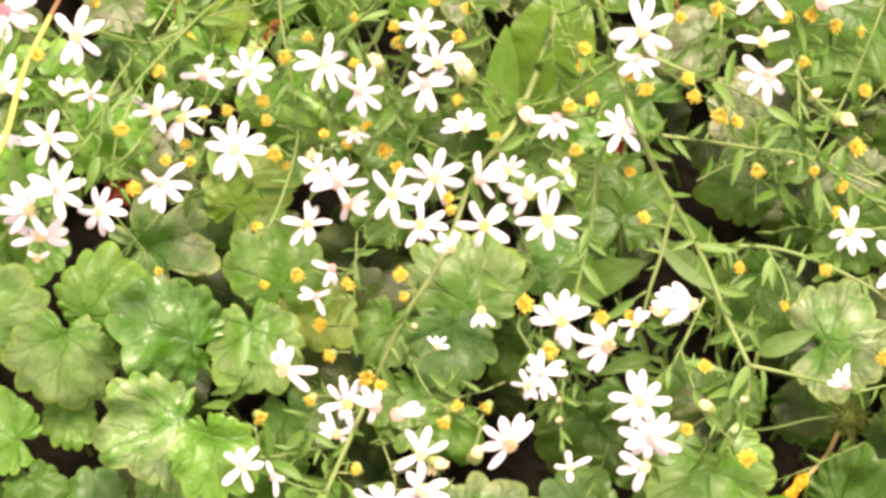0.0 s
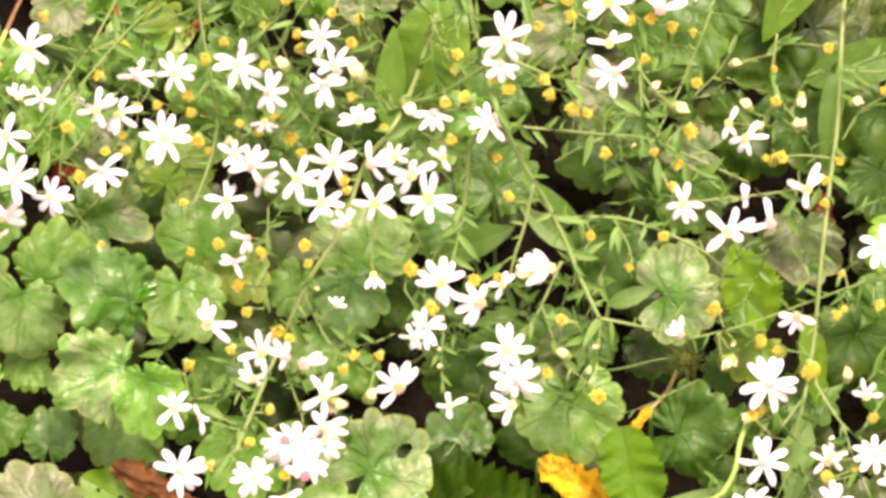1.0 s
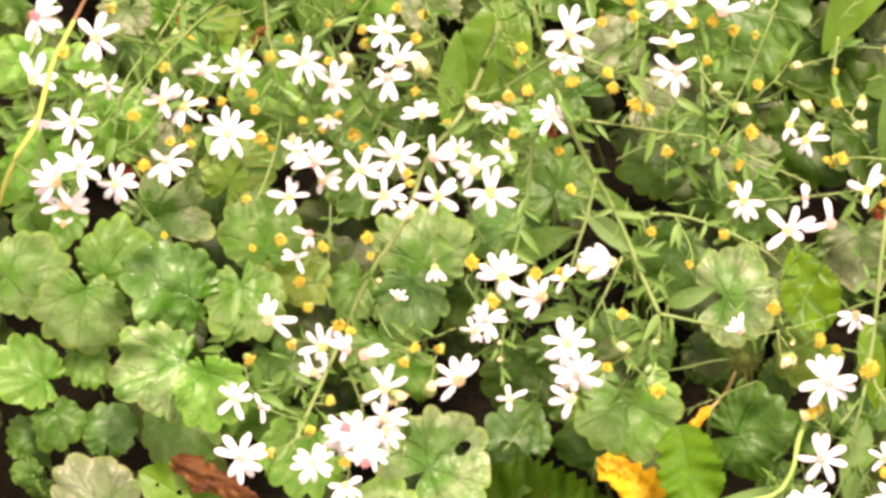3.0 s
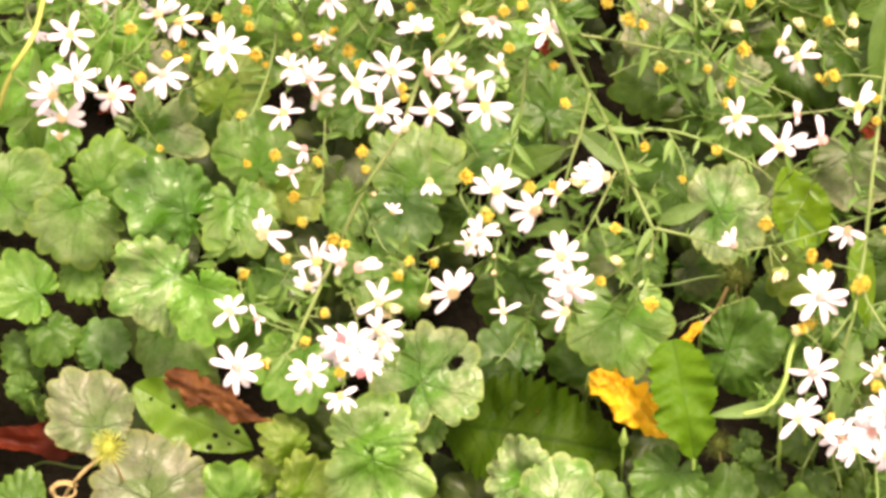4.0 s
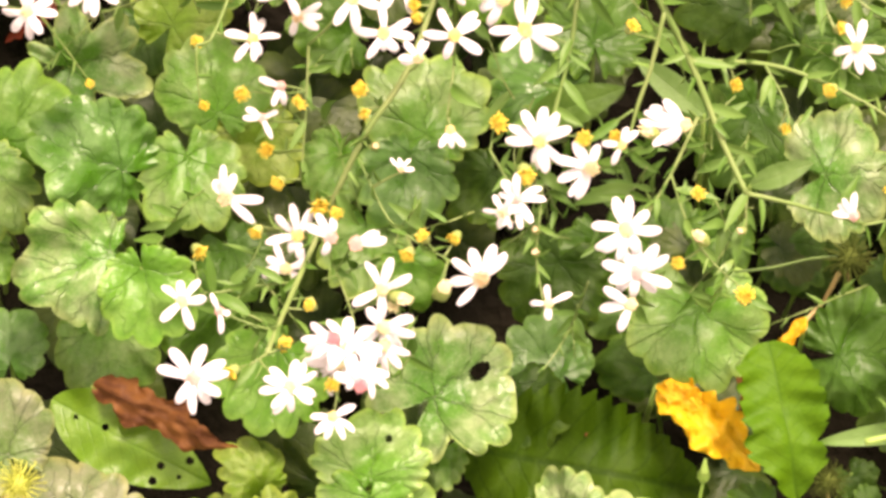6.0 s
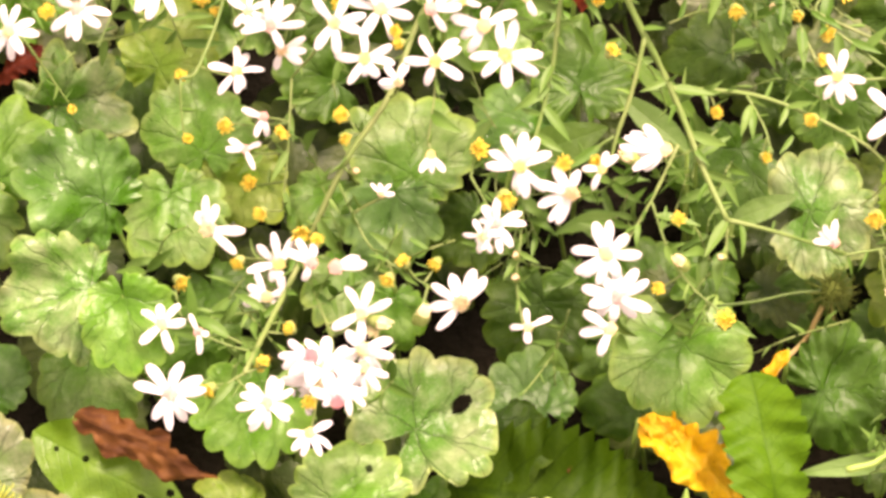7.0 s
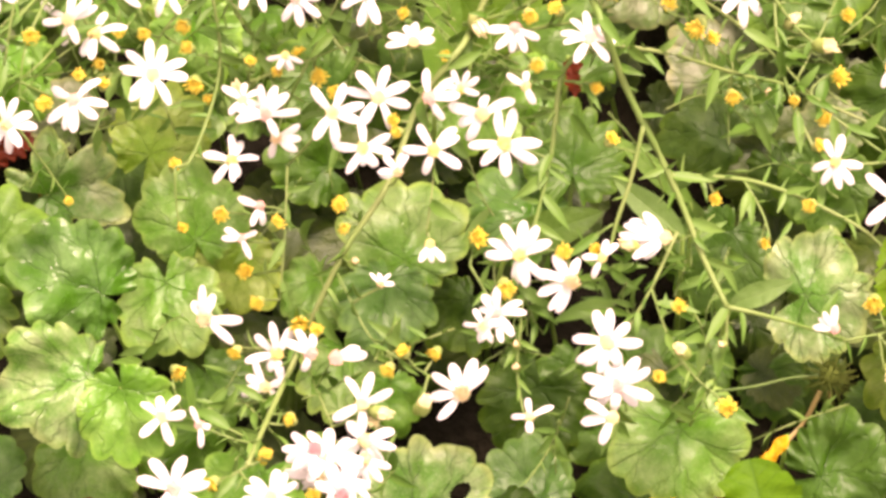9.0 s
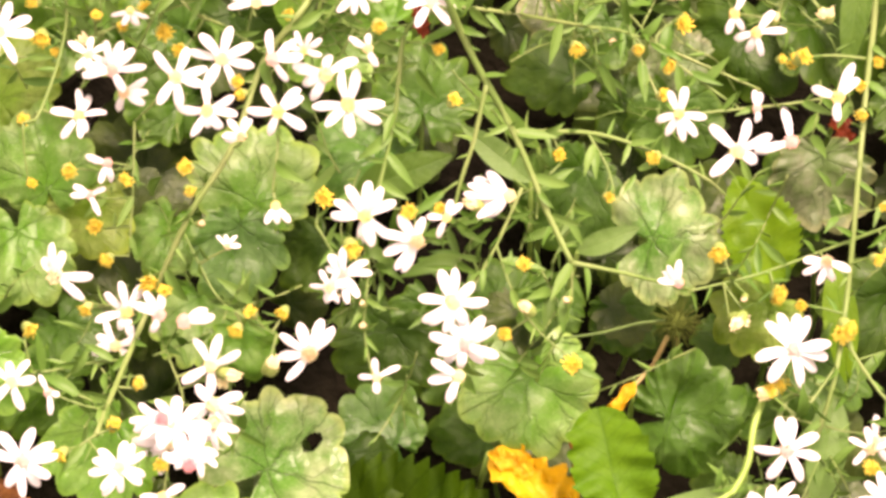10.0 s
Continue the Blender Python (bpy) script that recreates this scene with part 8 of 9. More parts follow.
bud(aster_back, (0.0847, 0.0596, 0.0629), (0.0826, 0.0631, 0.0609), 1.6)
bud(aster_back, (0.1135, 0.0827, 0.0666), (0.1168, 0.0820, 0.0629), 1.7)
bud(aster_back, (0.0397, 0.0731, 0.1025), (0.0367, 0.0721, 0.0980), 1.5)
bud(aster_back, (0.0558, 0.1099, 0.0814), (0.0575, 0.1120, 0.0764), 1.4)
bud(aster_back, (0.0870, 0.0822, 0.0654), (0.0840, 0.0848, 0.0632), 2.3, "half")
bud(aster_back, (0.0801, 0.0885, 0.0649), (0.0832, 0.0854, 0.0637), 1.7, "half")
bud(aster_back, (0.1057, 0.0825, 0.0654), (0.1108, 0.0806, 0.0614), 1.9, "half")
bud(aster_back, (0.1207, 0.0840, 0.0648), (0.1179, 0.0810, 0.0627), 1.9, "half")
bud(aster_back, (0.1198, 0.0776, 0.0626), (0.1173, 0.0815, 0.0628), 1.7, "half")
bud(aster_back, (0.0913, 0.0564, 0.0590), (0.0866, 0.0558, 0.0606), 1.1, "tip")
bud(aster_back, (0.1277, 0.0942, 0.0772), (0.1256, 0.0966, 0.0727), 1.7)
bud(aster_back, (0.1133, 0.0916, 0.0690), (0.1135, 0.0958, 0.0689), 1.1)
bud(aster_back, (0.1134, 0.0827, 0.0678), (0.1162, 0.0825, 0.0630), 1.5)
bud(aster_back, (0.1209, 0.0774, 0.0632), (0.1183, 0.0805, 0.0626), 1.5, "half")
bud(aster_back, (0.1026, 0.0946, 0.0665), (0.1067, 0.0958, 0.0659), 1.5, "half")
bud(aster_back, (0.1092, 0.0769, 0.0629), (0.1108, 0.0806, 0.0614), 1.4, "half")
aster_right = aster_plant((0.1483, 0.2103, -0.0310), "upright aster stem with white flowers and yellow buds")
stem(aster_right, [(0.1483, 0.2103, -0.0300), (0.1359, 0.1282, 0.0550), (0.1319, 0.0994, 0.0746), (0.1305, 0.0772, 0.0632), (0.1279, 0.0603, 0.0596), (0.1252, 0.0411, 0.0579), (0.1227, 0.0199, 0.0484), (0.1189, 0.0009, 0.0468), (0.1151, -0.0098, 0.0400)], 0.85, 0.60)
stem(aster_right, [(0.1306, 0.0904, 0.0701), (0.1438, 0.0890, 0.0718), (0.1548, 0.0888, 0.0730)], 0.40, 0.30)
stem(aster_right, [(0.1285, 0.0683, 0.0605), (0.1207, 0.0694, 0.0600), (0.1138, 0.0689, 0.0595)], 0.40, 0.30)
stem(aster_right, [(0.1532, 0.0358, 0.0624), (0.1410, 0.0336, 0.0599), (0.1319, 0.0318, 0.0561), (0.1213, 0.0294, 0.0517), (0.1041, 0.0238, 0.0498), (0.0884, 0.0189, 0.0529)], 0.50, 0.30)
stem(aster_right, [(0.1211, 0.0106, 0.0470), (0.1294, -0.0047, 0.0487), (0.1395, -0.0138, 0.0516), (0.1454, -0.0187, 0.0517)], 0.45, 0.30)
stem(aster_right, [(0.1198, 0.0042, 0.0468), (0.1125, -0.0055, 0.0469), (0.1077, -0.0104, 0.0475)], 0.45, 0.30)
stem(aster_right, [(0.1294, -0.0047, 0.0487), (0.1326, -0.0165, 0.0505), (0.1361, -0.0261, 0.0503)], 0.40, 0.30)
stem(aster_right, [(0.1338, -0.0084, 0.0501), (0.1414, 0.0020, 0.0524), (0.1464, 0.0091, 0.0552)], 0.40, 0.30)
stem(aster_right, [(0.1317, 0.0727, 0.0619), (0.1364, 0.0796, 0.0655), (0.1437, 0.0830, 0.0692)], 0.35, 0.30)
stem(aster_right, [(0.1244, -0.0533, 0.0451), (0.1239, -0.0411, 0.0475), (0.1233, -0.0349, 0.0486)], 0.50, 0.40)
stem(aster_right, [(0.1345, 0.0071, 0.0428), (0.1398, 0.0128, 0.0378), (0.1436, 0.0131, 0.0493), (0.1502, 0.0172, 0.0421)], 0.26, 0.16)
stem(aster_right, [(0.1324, 0.0562, 0.0452), (0.1378, 0.0585, 0.0482), (0.1441, 0.0615, 0.0468), (0.1490, 0.0603, 0.0578)], 0.26, 0.16)
stem(aster_right, [(0.0916, 0.0139, 0.0321), (0.0841, 0.0077, 0.0408), (0.0768, 0.0011, 0.0501), (0.0696, 0.0006, 0.0432)], 0.26, 0.16)
stem(aster_right, [(0.1070, -0.0069, 0.0466), (0.1154, -0.0068, 0.0408), (0.1237, -0.0077, 0.0375), (0.1315, -0.0097, 0.0443)], 0.26, 0.16)
stem(aster_right, [(0.1241, 0.0915, 0.0587), (0.1311, 0.0912, 0.0676), (0.1388, 0.0939, 0.0686), (0.1477, 0.1007, 0.0583)], 0.26, 0.16)
stem(aster_right, [(0.1307, 0.0981, 0.0659), (0.1333, 0.1049, 0.0684), (0.1354, 0.1100, 0.0751), (0.1403, 0.1236, 0.0608)], 0.26, 0.16)
stem(aster_right, [(0.0898, 0.0546, 0.0484), (0.0842, 0.0610, 0.0451), (0.0766, 0.0595, 0.0550), (0.0694, 0.0590, 0.0512)], 0.26, 0.16)
stem(aster_right, [(0.1356, 0.0415, 0.0506), (0.1308, 0.0410, 0.0431), (0.1242, 0.0362, 0.0522), (0.1182, 0.0341, 0.0533)], 0.26, 0.16)
stem(aster_right, [(0.0939, 0.0369, 0.0402), (0.0981, 0.0388, 0.0452), (0.1011, 0.0410, 0.0524), (0.1047, 0.0466, 0.0495)], 0.26, 0.16)
stem(aster_right, [(0.1177, 0.0898, 0.0468), (0.1118, 0.0847, 0.0550), (0.1078, 0.0830, 0.0491), (0.1023, 0.0792, 0.0533)], 0.26, 0.16)
stem(aster_right, [(0.1105, 0.0432, 0.0570), (0.1082, 0.0412, 0.0412), (0.1038, 0.0308, 0.0506), (0.1000, 0.0282, 0.0379)], 0.26, 0.16)
stem(aster_right, [(0.1078, -0.0035, 0.0331), (0.1121, 0.0042, 0.0319), (0.1154, 0.0100, 0.0377), (0.1204, 0.0165, 0.0387)], 0.26, 0.16)
stem(aster_right, [(0.0925, 0.0586, 0.0579), (0.0885, 0.0616, 0.0486), (0.0840, 0.0608, 0.0526), (0.0799, 0.0644, 0.0457)], 0.26, 0.16)
stem(aster_right, [(0.1256, 0.0252, 0.0327), (0.1280, 0.0254, 0.0421), (0.1315, 0.0292, 0.0397), (0.1332, 0.0332, 0.0402)], 0.26, 0.16)
stem(aster_right, [(0.1158, -0.0135, 0.0363), (0.1137, -0.0179, 0.0383), (0.1119, -0.0219, 0.0393), (0.1101, -0.0248, 0.0373)], 0.26, 0.16)
stem(aster_right, [(0.1058, -0.0090, 0.0417), (0.1069, -0.0058, 0.0401), (0.1087, -0.0001, 0.0319), (0.1076, -0.0031, 0.0465)], 0.26, 0.16)
stem(aster_right, [(0.1024, -0.0252, 0.0471), (0.0999, -0.0221, 0.0440), (0.0970, -0.0194, 0.0387), (0.0929, -0.0227, 0.0471)], 0.26, 0.16)
stem(aster_right, [(0.1227, 0.0034, 0.0401), (0.1212, -0.0018, 0.0466), (0.1212, 0.0007, 0.0341), (0.1198, 0.0004, 0.0298)], 0.26, 0.16)
stem(aster_right, [(0.1298, -0.0164, 0.0435), (0.1328, -0.0142, 0.0412), (0.1358, -0.0101, 0.0361), (0.1371, -0.0099, 0.0420)], 0.26, 0.16)
stem(aster_right, [(0.1015, -0.0227, 0.0477), (0.0995, -0.0217, 0.0398), (0.0962, -0.0261, 0.0465), (0.0939, -0.0235, 0.0372)], 0.26, 0.16)
stem(aster_right, [(0.1030, -0.0029, 0.0388), (0.1018, -0.0023, 0.0306), (0.0990, -0.0082, 0.0398), (0.0977, -0.0077, 0.0319)], 0.26, 0.16)
stem(aster_right, [(0.1065, -0.0212, 0.0355), (0.1064, -0.0209, 0.0432), (0.1056, -0.0183, 0.0447), (0.1041, -0.0168, 0.0485)], 0.26, 0.16)
stem(aster_right, [(0.1032, -0.0114, 0.0339), (0.1036, -0.0178, 0.0379), (0.1037, -0.0254, 0.0453), (0.1041, -0.0282, 0.0396)], 0.26, 0.16)
stem(aster_right, [(0.1152, -0.0153, 0.0436), (0.1180, -0.0132, 0.0320), (0.1185, -0.0188, 0.0400), (0.1198, -0.0204, 0.0369)], 0.26, 0.16)
stem(aster_right, [(0.1227, -0.0014, 0.0398), (0.1240, -0.0001, 0.0430), (0.1250, 0.0043, 0.0395), (0.1257, 0.0113, 0.0295)], 0.26, 0.16)
stem(aster_right, [(0.1185, -0.0118, 0.0345), (0.1200, -0.0177, 0.0389), (0.1210, -0.0238, 0.0433), (0.1206, -0.0283, 0.0426)], 0.26, 0.16)
flower(aster_right, (0.1177, 0.0240, 0.0560), (0.1170, 0.0280, 0.0512), 5.3, 5, "spent", arc=(180, 330))
flower(aster_right, (0.1095, 0.0050, 0.0543), (0.1162, -0.0007, 0.0468), 7.9, 9, "pink", petals=(135, 105, 82, 55, 10, -10, -38, -75, -130, 185))
flower(aster_right, (0.1075, -0.0165, 0.0522), (0.1077, -0.0104, 0.0475), 6.9, 9, "pink", petals=(110, 75, 35, -15, 180, -60, -120))
flower(aster_right, (0.1032, -0.0294, 0.0514), (0.1077, -0.0104, 0.0475), 7.2, 9, "cream")
flower(aster_right, (0.1146, -0.0353, 0.0509), (0.1233, -0.0349, 0.0486), 6.6, 8, "pink")
flower(aster_right, (0.1227, -0.0337, 0.0520), (0.1236, -0.0372, 0.0482), 7.2, 9, "pink")
flower(aster_right, (0.1259, -0.0293, 0.0565), (0.1233, -0.0349, 0.0486), 6.5, 8, "pink")
flower(aster_right, (0.1271, -0.0403, 0.0521), (0.1239, -0.0403, 0.0476), 6.9, 8, "cream")
flower(aster_right, (0.1183, -0.0386, 0.0519), (0.1236, -0.0380, 0.0481), 5.6, 7, "cream")
flower(aster_right, (0.1246, -0.0163, 0.0518), (0.1322, -0.0150, 0.0503), 4.7, 5, "spent")
flower(aster_right, (0.1088, -0.0347, 0.0569), (0.1233, -0.0349, 0.0486), 6.2, 4, "cream", arc=(-40, 30))
flower(aster_right, (0.1408, 0.0402, 0.0658), (0.1425, 0.0339, 0.0602), 6.8, 8, "cream")
flower(aster_right, (0.1362, 0.0017, 0.0537), (0.1395, -0.0006, 0.0519), 4.7, 4, "spent", arc=(-10, 180))
flower(aster_right, (0.1375, -0.0152, 0.0537), (0.1370, -0.0115, 0.0509), 6.2, 8, "pink")
flower(aster_right, (0.1258, -0.0143, 0.0514), (0.1314, -0.0121, 0.0498), 5.0, 5, "spent")
flower(aster_right, (0.1451, -0.0226, 0.0543), (0.1454, -0.0187, 0.0517), 6.9, 9, "cream")
flower(aster_right, (0.1481, -0.0130, 0.0591), (0.1440, -0.0175, 0.0517), 6.2, 8, "cream")
bud(aster_right, (0.1147, 0.0673, 0.0642), (0.1173, 0.0692, 0.0598), 2.0)
bud(aster_right, (0.1125, 0.0675, 0.0596), (0.1164, 0.0691, 0.0597), 1.3)
bud(aster_right, (0.0955, 0.0276, 0.0526), (0.0982, 0.0220, 0.0510), 2.2)
bud(aster_right, (0.1080, 0.0192, 0.0469), (0.1063, 0.0245, 0.0500), 1.7)
bud(aster_right, (0.1123, 0.0159, 0.0514), (0.1217, 0.0151, 0.0480), 1.4)
bud(aster_right, (0.1206, 0.0094, 0.0509), (0.1232, 0.0068, 0.0474), 2.2)
bud(aster_right, (0.1078, 0.0010, 0.0461), (0.1144, -0.0031, 0.0469), 1.9)
bud(aster_right, (0.1049, -0.0021, 0.0491), (0.1107, -0.0073, 0.0471), 1.7)
bud(aster_right, (0.0990, 0.0124, 0.0521), (0.0963, 0.0214, 0.0514), 2.0, "half")
bud(aster_right, (0.1003, 0.0169, 0.0532), (0.0982, 0.0220, 0.0510), 1.1, "tip")
bud(aster_right, (0.1069, 0.0002, 0.0471), (0.1135, -0.0043, 0.0469), 2.2)
bud(aster_right, (0.1079, 0.0187, 0.0522), (0.1063, 0.0245, 0.0500), 1.7)
bud(aster_right, (0.1118, -0.0290, 0.0504), (0.1233, -0.0349, 0.0486), 1.6)
bud(aster_right, (0.1250, -0.0214, 0.0533), (0.1335, -0.0189, 0.0504), 1.6)
bud(aster_right, (0.1217, 0.0106, 0.0521), (0.1203, 0.0080, 0.0474), 2.0)
bud(aster_right, (0.0994, 0.0133, 0.0507), (0.0963, 0.0214, 0.0514), 2.0, "half")
bud(aster_right, (0.1044, -0.0022, 0.0478), (0.1101, -0.0079, 0.0472), 2.2, "half")
bud(aster_right, (0.1307, 0.0670, 0.0615), (0.1295, 0.0709, 0.0618), 1.5)
bud(aster_right, (0.1264, 0.0604, 0.0639), (0.1285, 0.0645, 0.0605), 1.4)
bud(aster_right, (0.1262, 0.0541, 0.0631), (0.1266, 0.0507, 0.0588), 1.5)
bud(aster_right, (0.1136, 0.0679, 0.0622), (0.1173, 0.0692, 0.0598), 1.7)
bud(aster_right, (0.1431, 0.0838, 0.0714), (0.1400, 0.0813, 0.0674), 1.4)
bud(aster_right, (0.1305, 0.0356, 0.0571), (0.1319, 0.0318, 0.0561), 1.2)
bud(aster_right, (0.1286, 0.0243, 0.0555), (0.1233, 0.0252, 0.0508), 1.6)
bud(aster_right, (0.1310, 0.0262, 0.0544), (0.1293, 0.0312, 0.0550), 1.2)
bud(aster_right, (0.1399, 0.0254, 0.0601), (0.1387, 0.0332, 0.0589), 1.7)
bud(aster_right, (0.1224, 0.0114, 0.0470), (0.1232, 0.0068, 0.0474), 2.0)
bud(aster_right, (0.1378, -0.0038, 0.0506), (0.1347, -0.0071, 0.0504), 1.7)
bud(aster_right, (0.1326, -0.0184, 0.0504), (0.1348, -0.0225, 0.0504), 1.4)
bud(aster_right, (0.1242, -0.0208, 0.0534), (0.1331, -0.0177, 0.0505), 1.7)
bud(aster_right, (0.1106, 0.0690, 0.0594), (0.1155, 0.0691, 0.0596), 1.2)
bud(aster_right, (0.1352, 0.0807, 0.0711), (0.1382, 0.0804, 0.0664), 1.7, "half")
bud(aster_right, (0.1314, 0.0086, 0.0500), (0.1242, 0.0049, 0.0476), 1.9, "half")

# ---- small leaves on the aster stems ----
leaflet(aster_main, (0.0411, 0.0270, 0.0532), (0.0280, 0.0231, 0.0531))
leaflet(aster_main, (0.0394, 0.0227, 0.0590), (0.0329, 0.0222, 0.0608))
leaflet(aster_main, (0.0423, 0.0293, 0.0526), (0.0477, 0.0326, 0.0566))
leaflet(aster_main, (0.0398, 0.0349, 0.0532), (0.0485, 0.0348, 0.0556))
leaflet(aster_main, (0.0404, 0.0345, 0.0553), (0.0465, 0.0297, 0.0552))
leaflet(aster_main, (0.0387, 0.0356, 0.0492), (0.0415, 0.0279, 0.0476))
leaflet(aster_main, (0.0246, 0.0205, 0.0584), (0.0235, 0.0153, 0.0580))
leaflet(aster_main, (0.0237, 0.0215, 0.0602), (0.0295, 0.0236, 0.0636))
leaflet(aster_main, (0.0253, 0.0291, 0.0496), (0.0272, 0.0312, 0.0530))
leaflet(aster_main, (0.0452, 0.0256, 0.0556), (0.0396, 0.0261, 0.0580))
leaflet(aster_main, (0.0454, 0.0208, 0.0637), (0.0449, 0.0153, 0.0631))
leaflet(aster_main, (0.0512, 0.0163, 0.0625), (0.0552, 0.0159, 0.0646))
leaflet(aster_main, (0.0509, 0.0310, 0.0665), (0.0557, 0.0309, 0.0688))
leaflet(aster_main, (0.0534, 0.0355, 0.0548), (0.0581, 0.0335, 0.0562))
leaflet(aster_main, (0.0408, 0.0638, 0.0902), (0.0322, 0.0593, 0.0900))
leaflet(aster_main, (0.0408, 0.0638, 0.0902), (0.0463, 0.0608, 0.0910))
leaflet(aster_main, (0.0402, 0.0650, 0.0912), (0.0450, 0.0693, 0.0957))
leaflet(aster_main, (0.0587, 0.0484, 0.0701), (0.0629, 0.0493, 0.0729))
leaflet(aster_main, (0.0587, 0.0484, 0.0701), (0.0600, 0.0427, 0.0695))
leaflet(aster_main, (0.0574, 0.0482, 0.0706), (0.0519, 0.0441, 0.0706))
leaflet(aster_main, (0.0696, 0.0467, 0.0658), (0.0690, 0.0416, 0.0654))
leaflet(aster_main, (0.0769, 0.0481, 0.0635), (0.0829, 0.0480, 0.0659))
leaflet(aster_main, (0.0769, 0.0481, 0.0635), (0.0750, 0.0433, 0.0633))
leaflet(aster_main, (0.0661, 0.0715, 0.0731), (0.0589, 0.0685, 0.0737))
leaflet(aster_main, (0.0765, 0.0736, 0.0644), (0.0759, 0.0673, 0.0635))
leaflet(aster_main, (0.0513, 0.0485, 0.0739), (0.0534, 0.0488, 0.0764))
leaflet(aster_main, (0.0513, 0.0485, 0.0739), (0.0455, 0.0455, 0.0745))
leaflet(aster_main, (0.0140, 0.0255, 0.0635), (0.0112, 0.0216, 0.0637))
leaflet(aster_main, (0.0132, 0.0267, 0.0640), (0.0152, 0.0299, 0.0679))
leaflet(aster_main, (0.0209, 0.0151, 0.0595), (0.0176, 0.0097, 0.0589))
leaflet(aster_main, (0.0210, 0.0159, 0.0598), (0.0252, 0.0128, 0.0606))
leaflet(aster_main, (0.0205, 0.0101, 0.0573), (0.0234, 0.0106, 0.0599))
leaflet(aster_main, (0.0208, 0.0084, 0.0569), (0.0234, 0.0047, 0.0573))
leaflet(aster_main, (0.0336, 0.0176, 0.0450), (0.0299, 0.0144, 0.0455))
leaflet(aster_main, (0.0342, 0.0212, 0.0457), (0.0323, 0.0172, 0.0458))
leaflet(aster_main, (0.0286, 0.0554, 0.0800), (0.0302, 0.0521, 0.0806))
leaflet(aster_main, (0.0272, 0.0490, 0.0754), (0.0309, 0.0465, 0.0765))
leaflet(aster_main, (0.0270, 0.0481, 0.0749), (0.0315, 0.0439, 0.0751))
leaflet(aster_main, (0.0254, 0.0419, 0.0712), (0.0204, 0.0421, 0.0734))
leaflet(aster_main, (0.0788, 0.0435, 0.0608), (0.0845, 0.0448, 0.0637))
leaflet(aster_main, (0.0777, 0.0405, 0.0651), (0.0746, 0.0359, 0.0654))
leaflet(aster_main, (0.0883, 0.0439, 0.0605), (0.0893, 0.0428, 0.0622))
leaflet(aster_main, (0.0871, 0.0403, 0.0589), (0.0898, 0.0373, 0.0599))
leaflet(aster_main, (0.0904, 0.0430, 0.0599), (0.0916, 0.0384, 0.0603))
leaflet(aster_main, (0.0699, 0.0461, 0.0657), (0.0694, 0.0394, 0.0651))
leaflet(aster_main, (0.0805, 0.0728, 0.0627), (0.0853, 0.0770, 0.0664))
leaflet(aster_main, (0.0827, 0.0721, 0.0619), (0.0868, 0.0685, 0.0625))
leaflet(aster_main, (0.0491, 0.0667, 0.0905), (0.0535, 0.0690, 0.0934))
leaflet(aster_main, (0.0462, 0.0667, 0.0914), (0.0504, 0.0609, 0.0911))
leaflet(aster_back, (0.0919, 0.0654, 0.0597), (0.0891, 0.0618, 0.0600))
leaflet(aster_back, (0.0146, 0.0777, 0.0853), (0.0105, 0.0775, 0.0874))
leaflet(aster_back, (0.1053, 0.0581, 0.0593), (0.0997, 0.0557, 0.0603))
leaflet(aster_back, (0.1142, 0.0591, 0.0592), (0.1213, 0.0554, 0.0601))
leaflet(aster_back, (0.0258, 0.0818, 0.0908), (0.0307, 0.0841, 0.0937))
leaflet(aster_back, (0.0448, 0.1116, 0.0817), (0.0511, 0.1136, 0.0845))
leaflet(aster_back, (0.0452, 0.1062, 0.0860), (0.0385, 0.1082, 0.0891))
leaflet(aster_back, (0.0655, 0.0766, 0.0690), (0.0601, 0.0725, 0.0696))
leaflet(aster_back, (0.0576, 0.0861, 0.0730), (0.0618, 0.0898, 0.0766))
leaflet(aster_back, (0.1150, 0.0987, 0.0709), (0.1214, 0.0994, 0.0732))
leaflet(aster_back, (0.0910, 0.0662, 0.0598), (0.0977, 0.0626, 0.0603))
leaflet(aster_back, (0.0937, 0.0638, 0.0594), (0.0992, 0.0681, 0.0632))
leaflet(aster_back, (0.0213, 0.1141, 0.0719), (0.0166, 0.1181, 0.0757))
leaflet(aster_back, (0.0244, 0.1102, 0.0771), (0.0292, 0.1125, 0.0801))
leaflet(aster_top, (-0.0123, 0.0788, 0.0738), (-0.0151, 0.0722, 0.0727))
leaflet(aster_top, (-0.0131, 0.0789, 0.0729), (-0.0175, 0.0800, 0.0756))
leaflet(aster_top, (-0.0426, 0.0909, 0.0564), (-0.0382, 0.0903, 0.0584))
leaflet(aster_top, (0.0341, 0.0615, 0.0869), (0.0375, 0.0552, 0.0860))
leaflet(aster_top, (-0.0720, 0.1148, 0.0768), (-0.0650, 0.1184, 0.0802))
leaflet(aster_top, (-0.0680, 0.1133, 0.0737), (-0.0621, 0.1105, 0.0746))
leaflet(aster_top, (-0.0651, 0.1042, 0.0735), (-0.0698, 0.0990, 0.0736))
leaflet(aster_top, (-0.0785, 0.0920, 0.0922), (-0.0864, 0.0928, 0.0949))
leaflet(aster_top, (-0.0451, 0.1088, 0.0668), (-0.0388, 0.1109, 0.0697))
leaflet(aster_top, (-0.0431, 0.0950, 0.0590), (-0.0469, 0.0897, 0.0591))
leaflet(aster_top, (-0.0202, 0.0873, 0.0720), (-0.0116, 0.0836, 0.0724))
leaflet(aster_top, (-0.0176, 0.0822, 0.0706), (-0.0225, 0.0761, 0.0704))
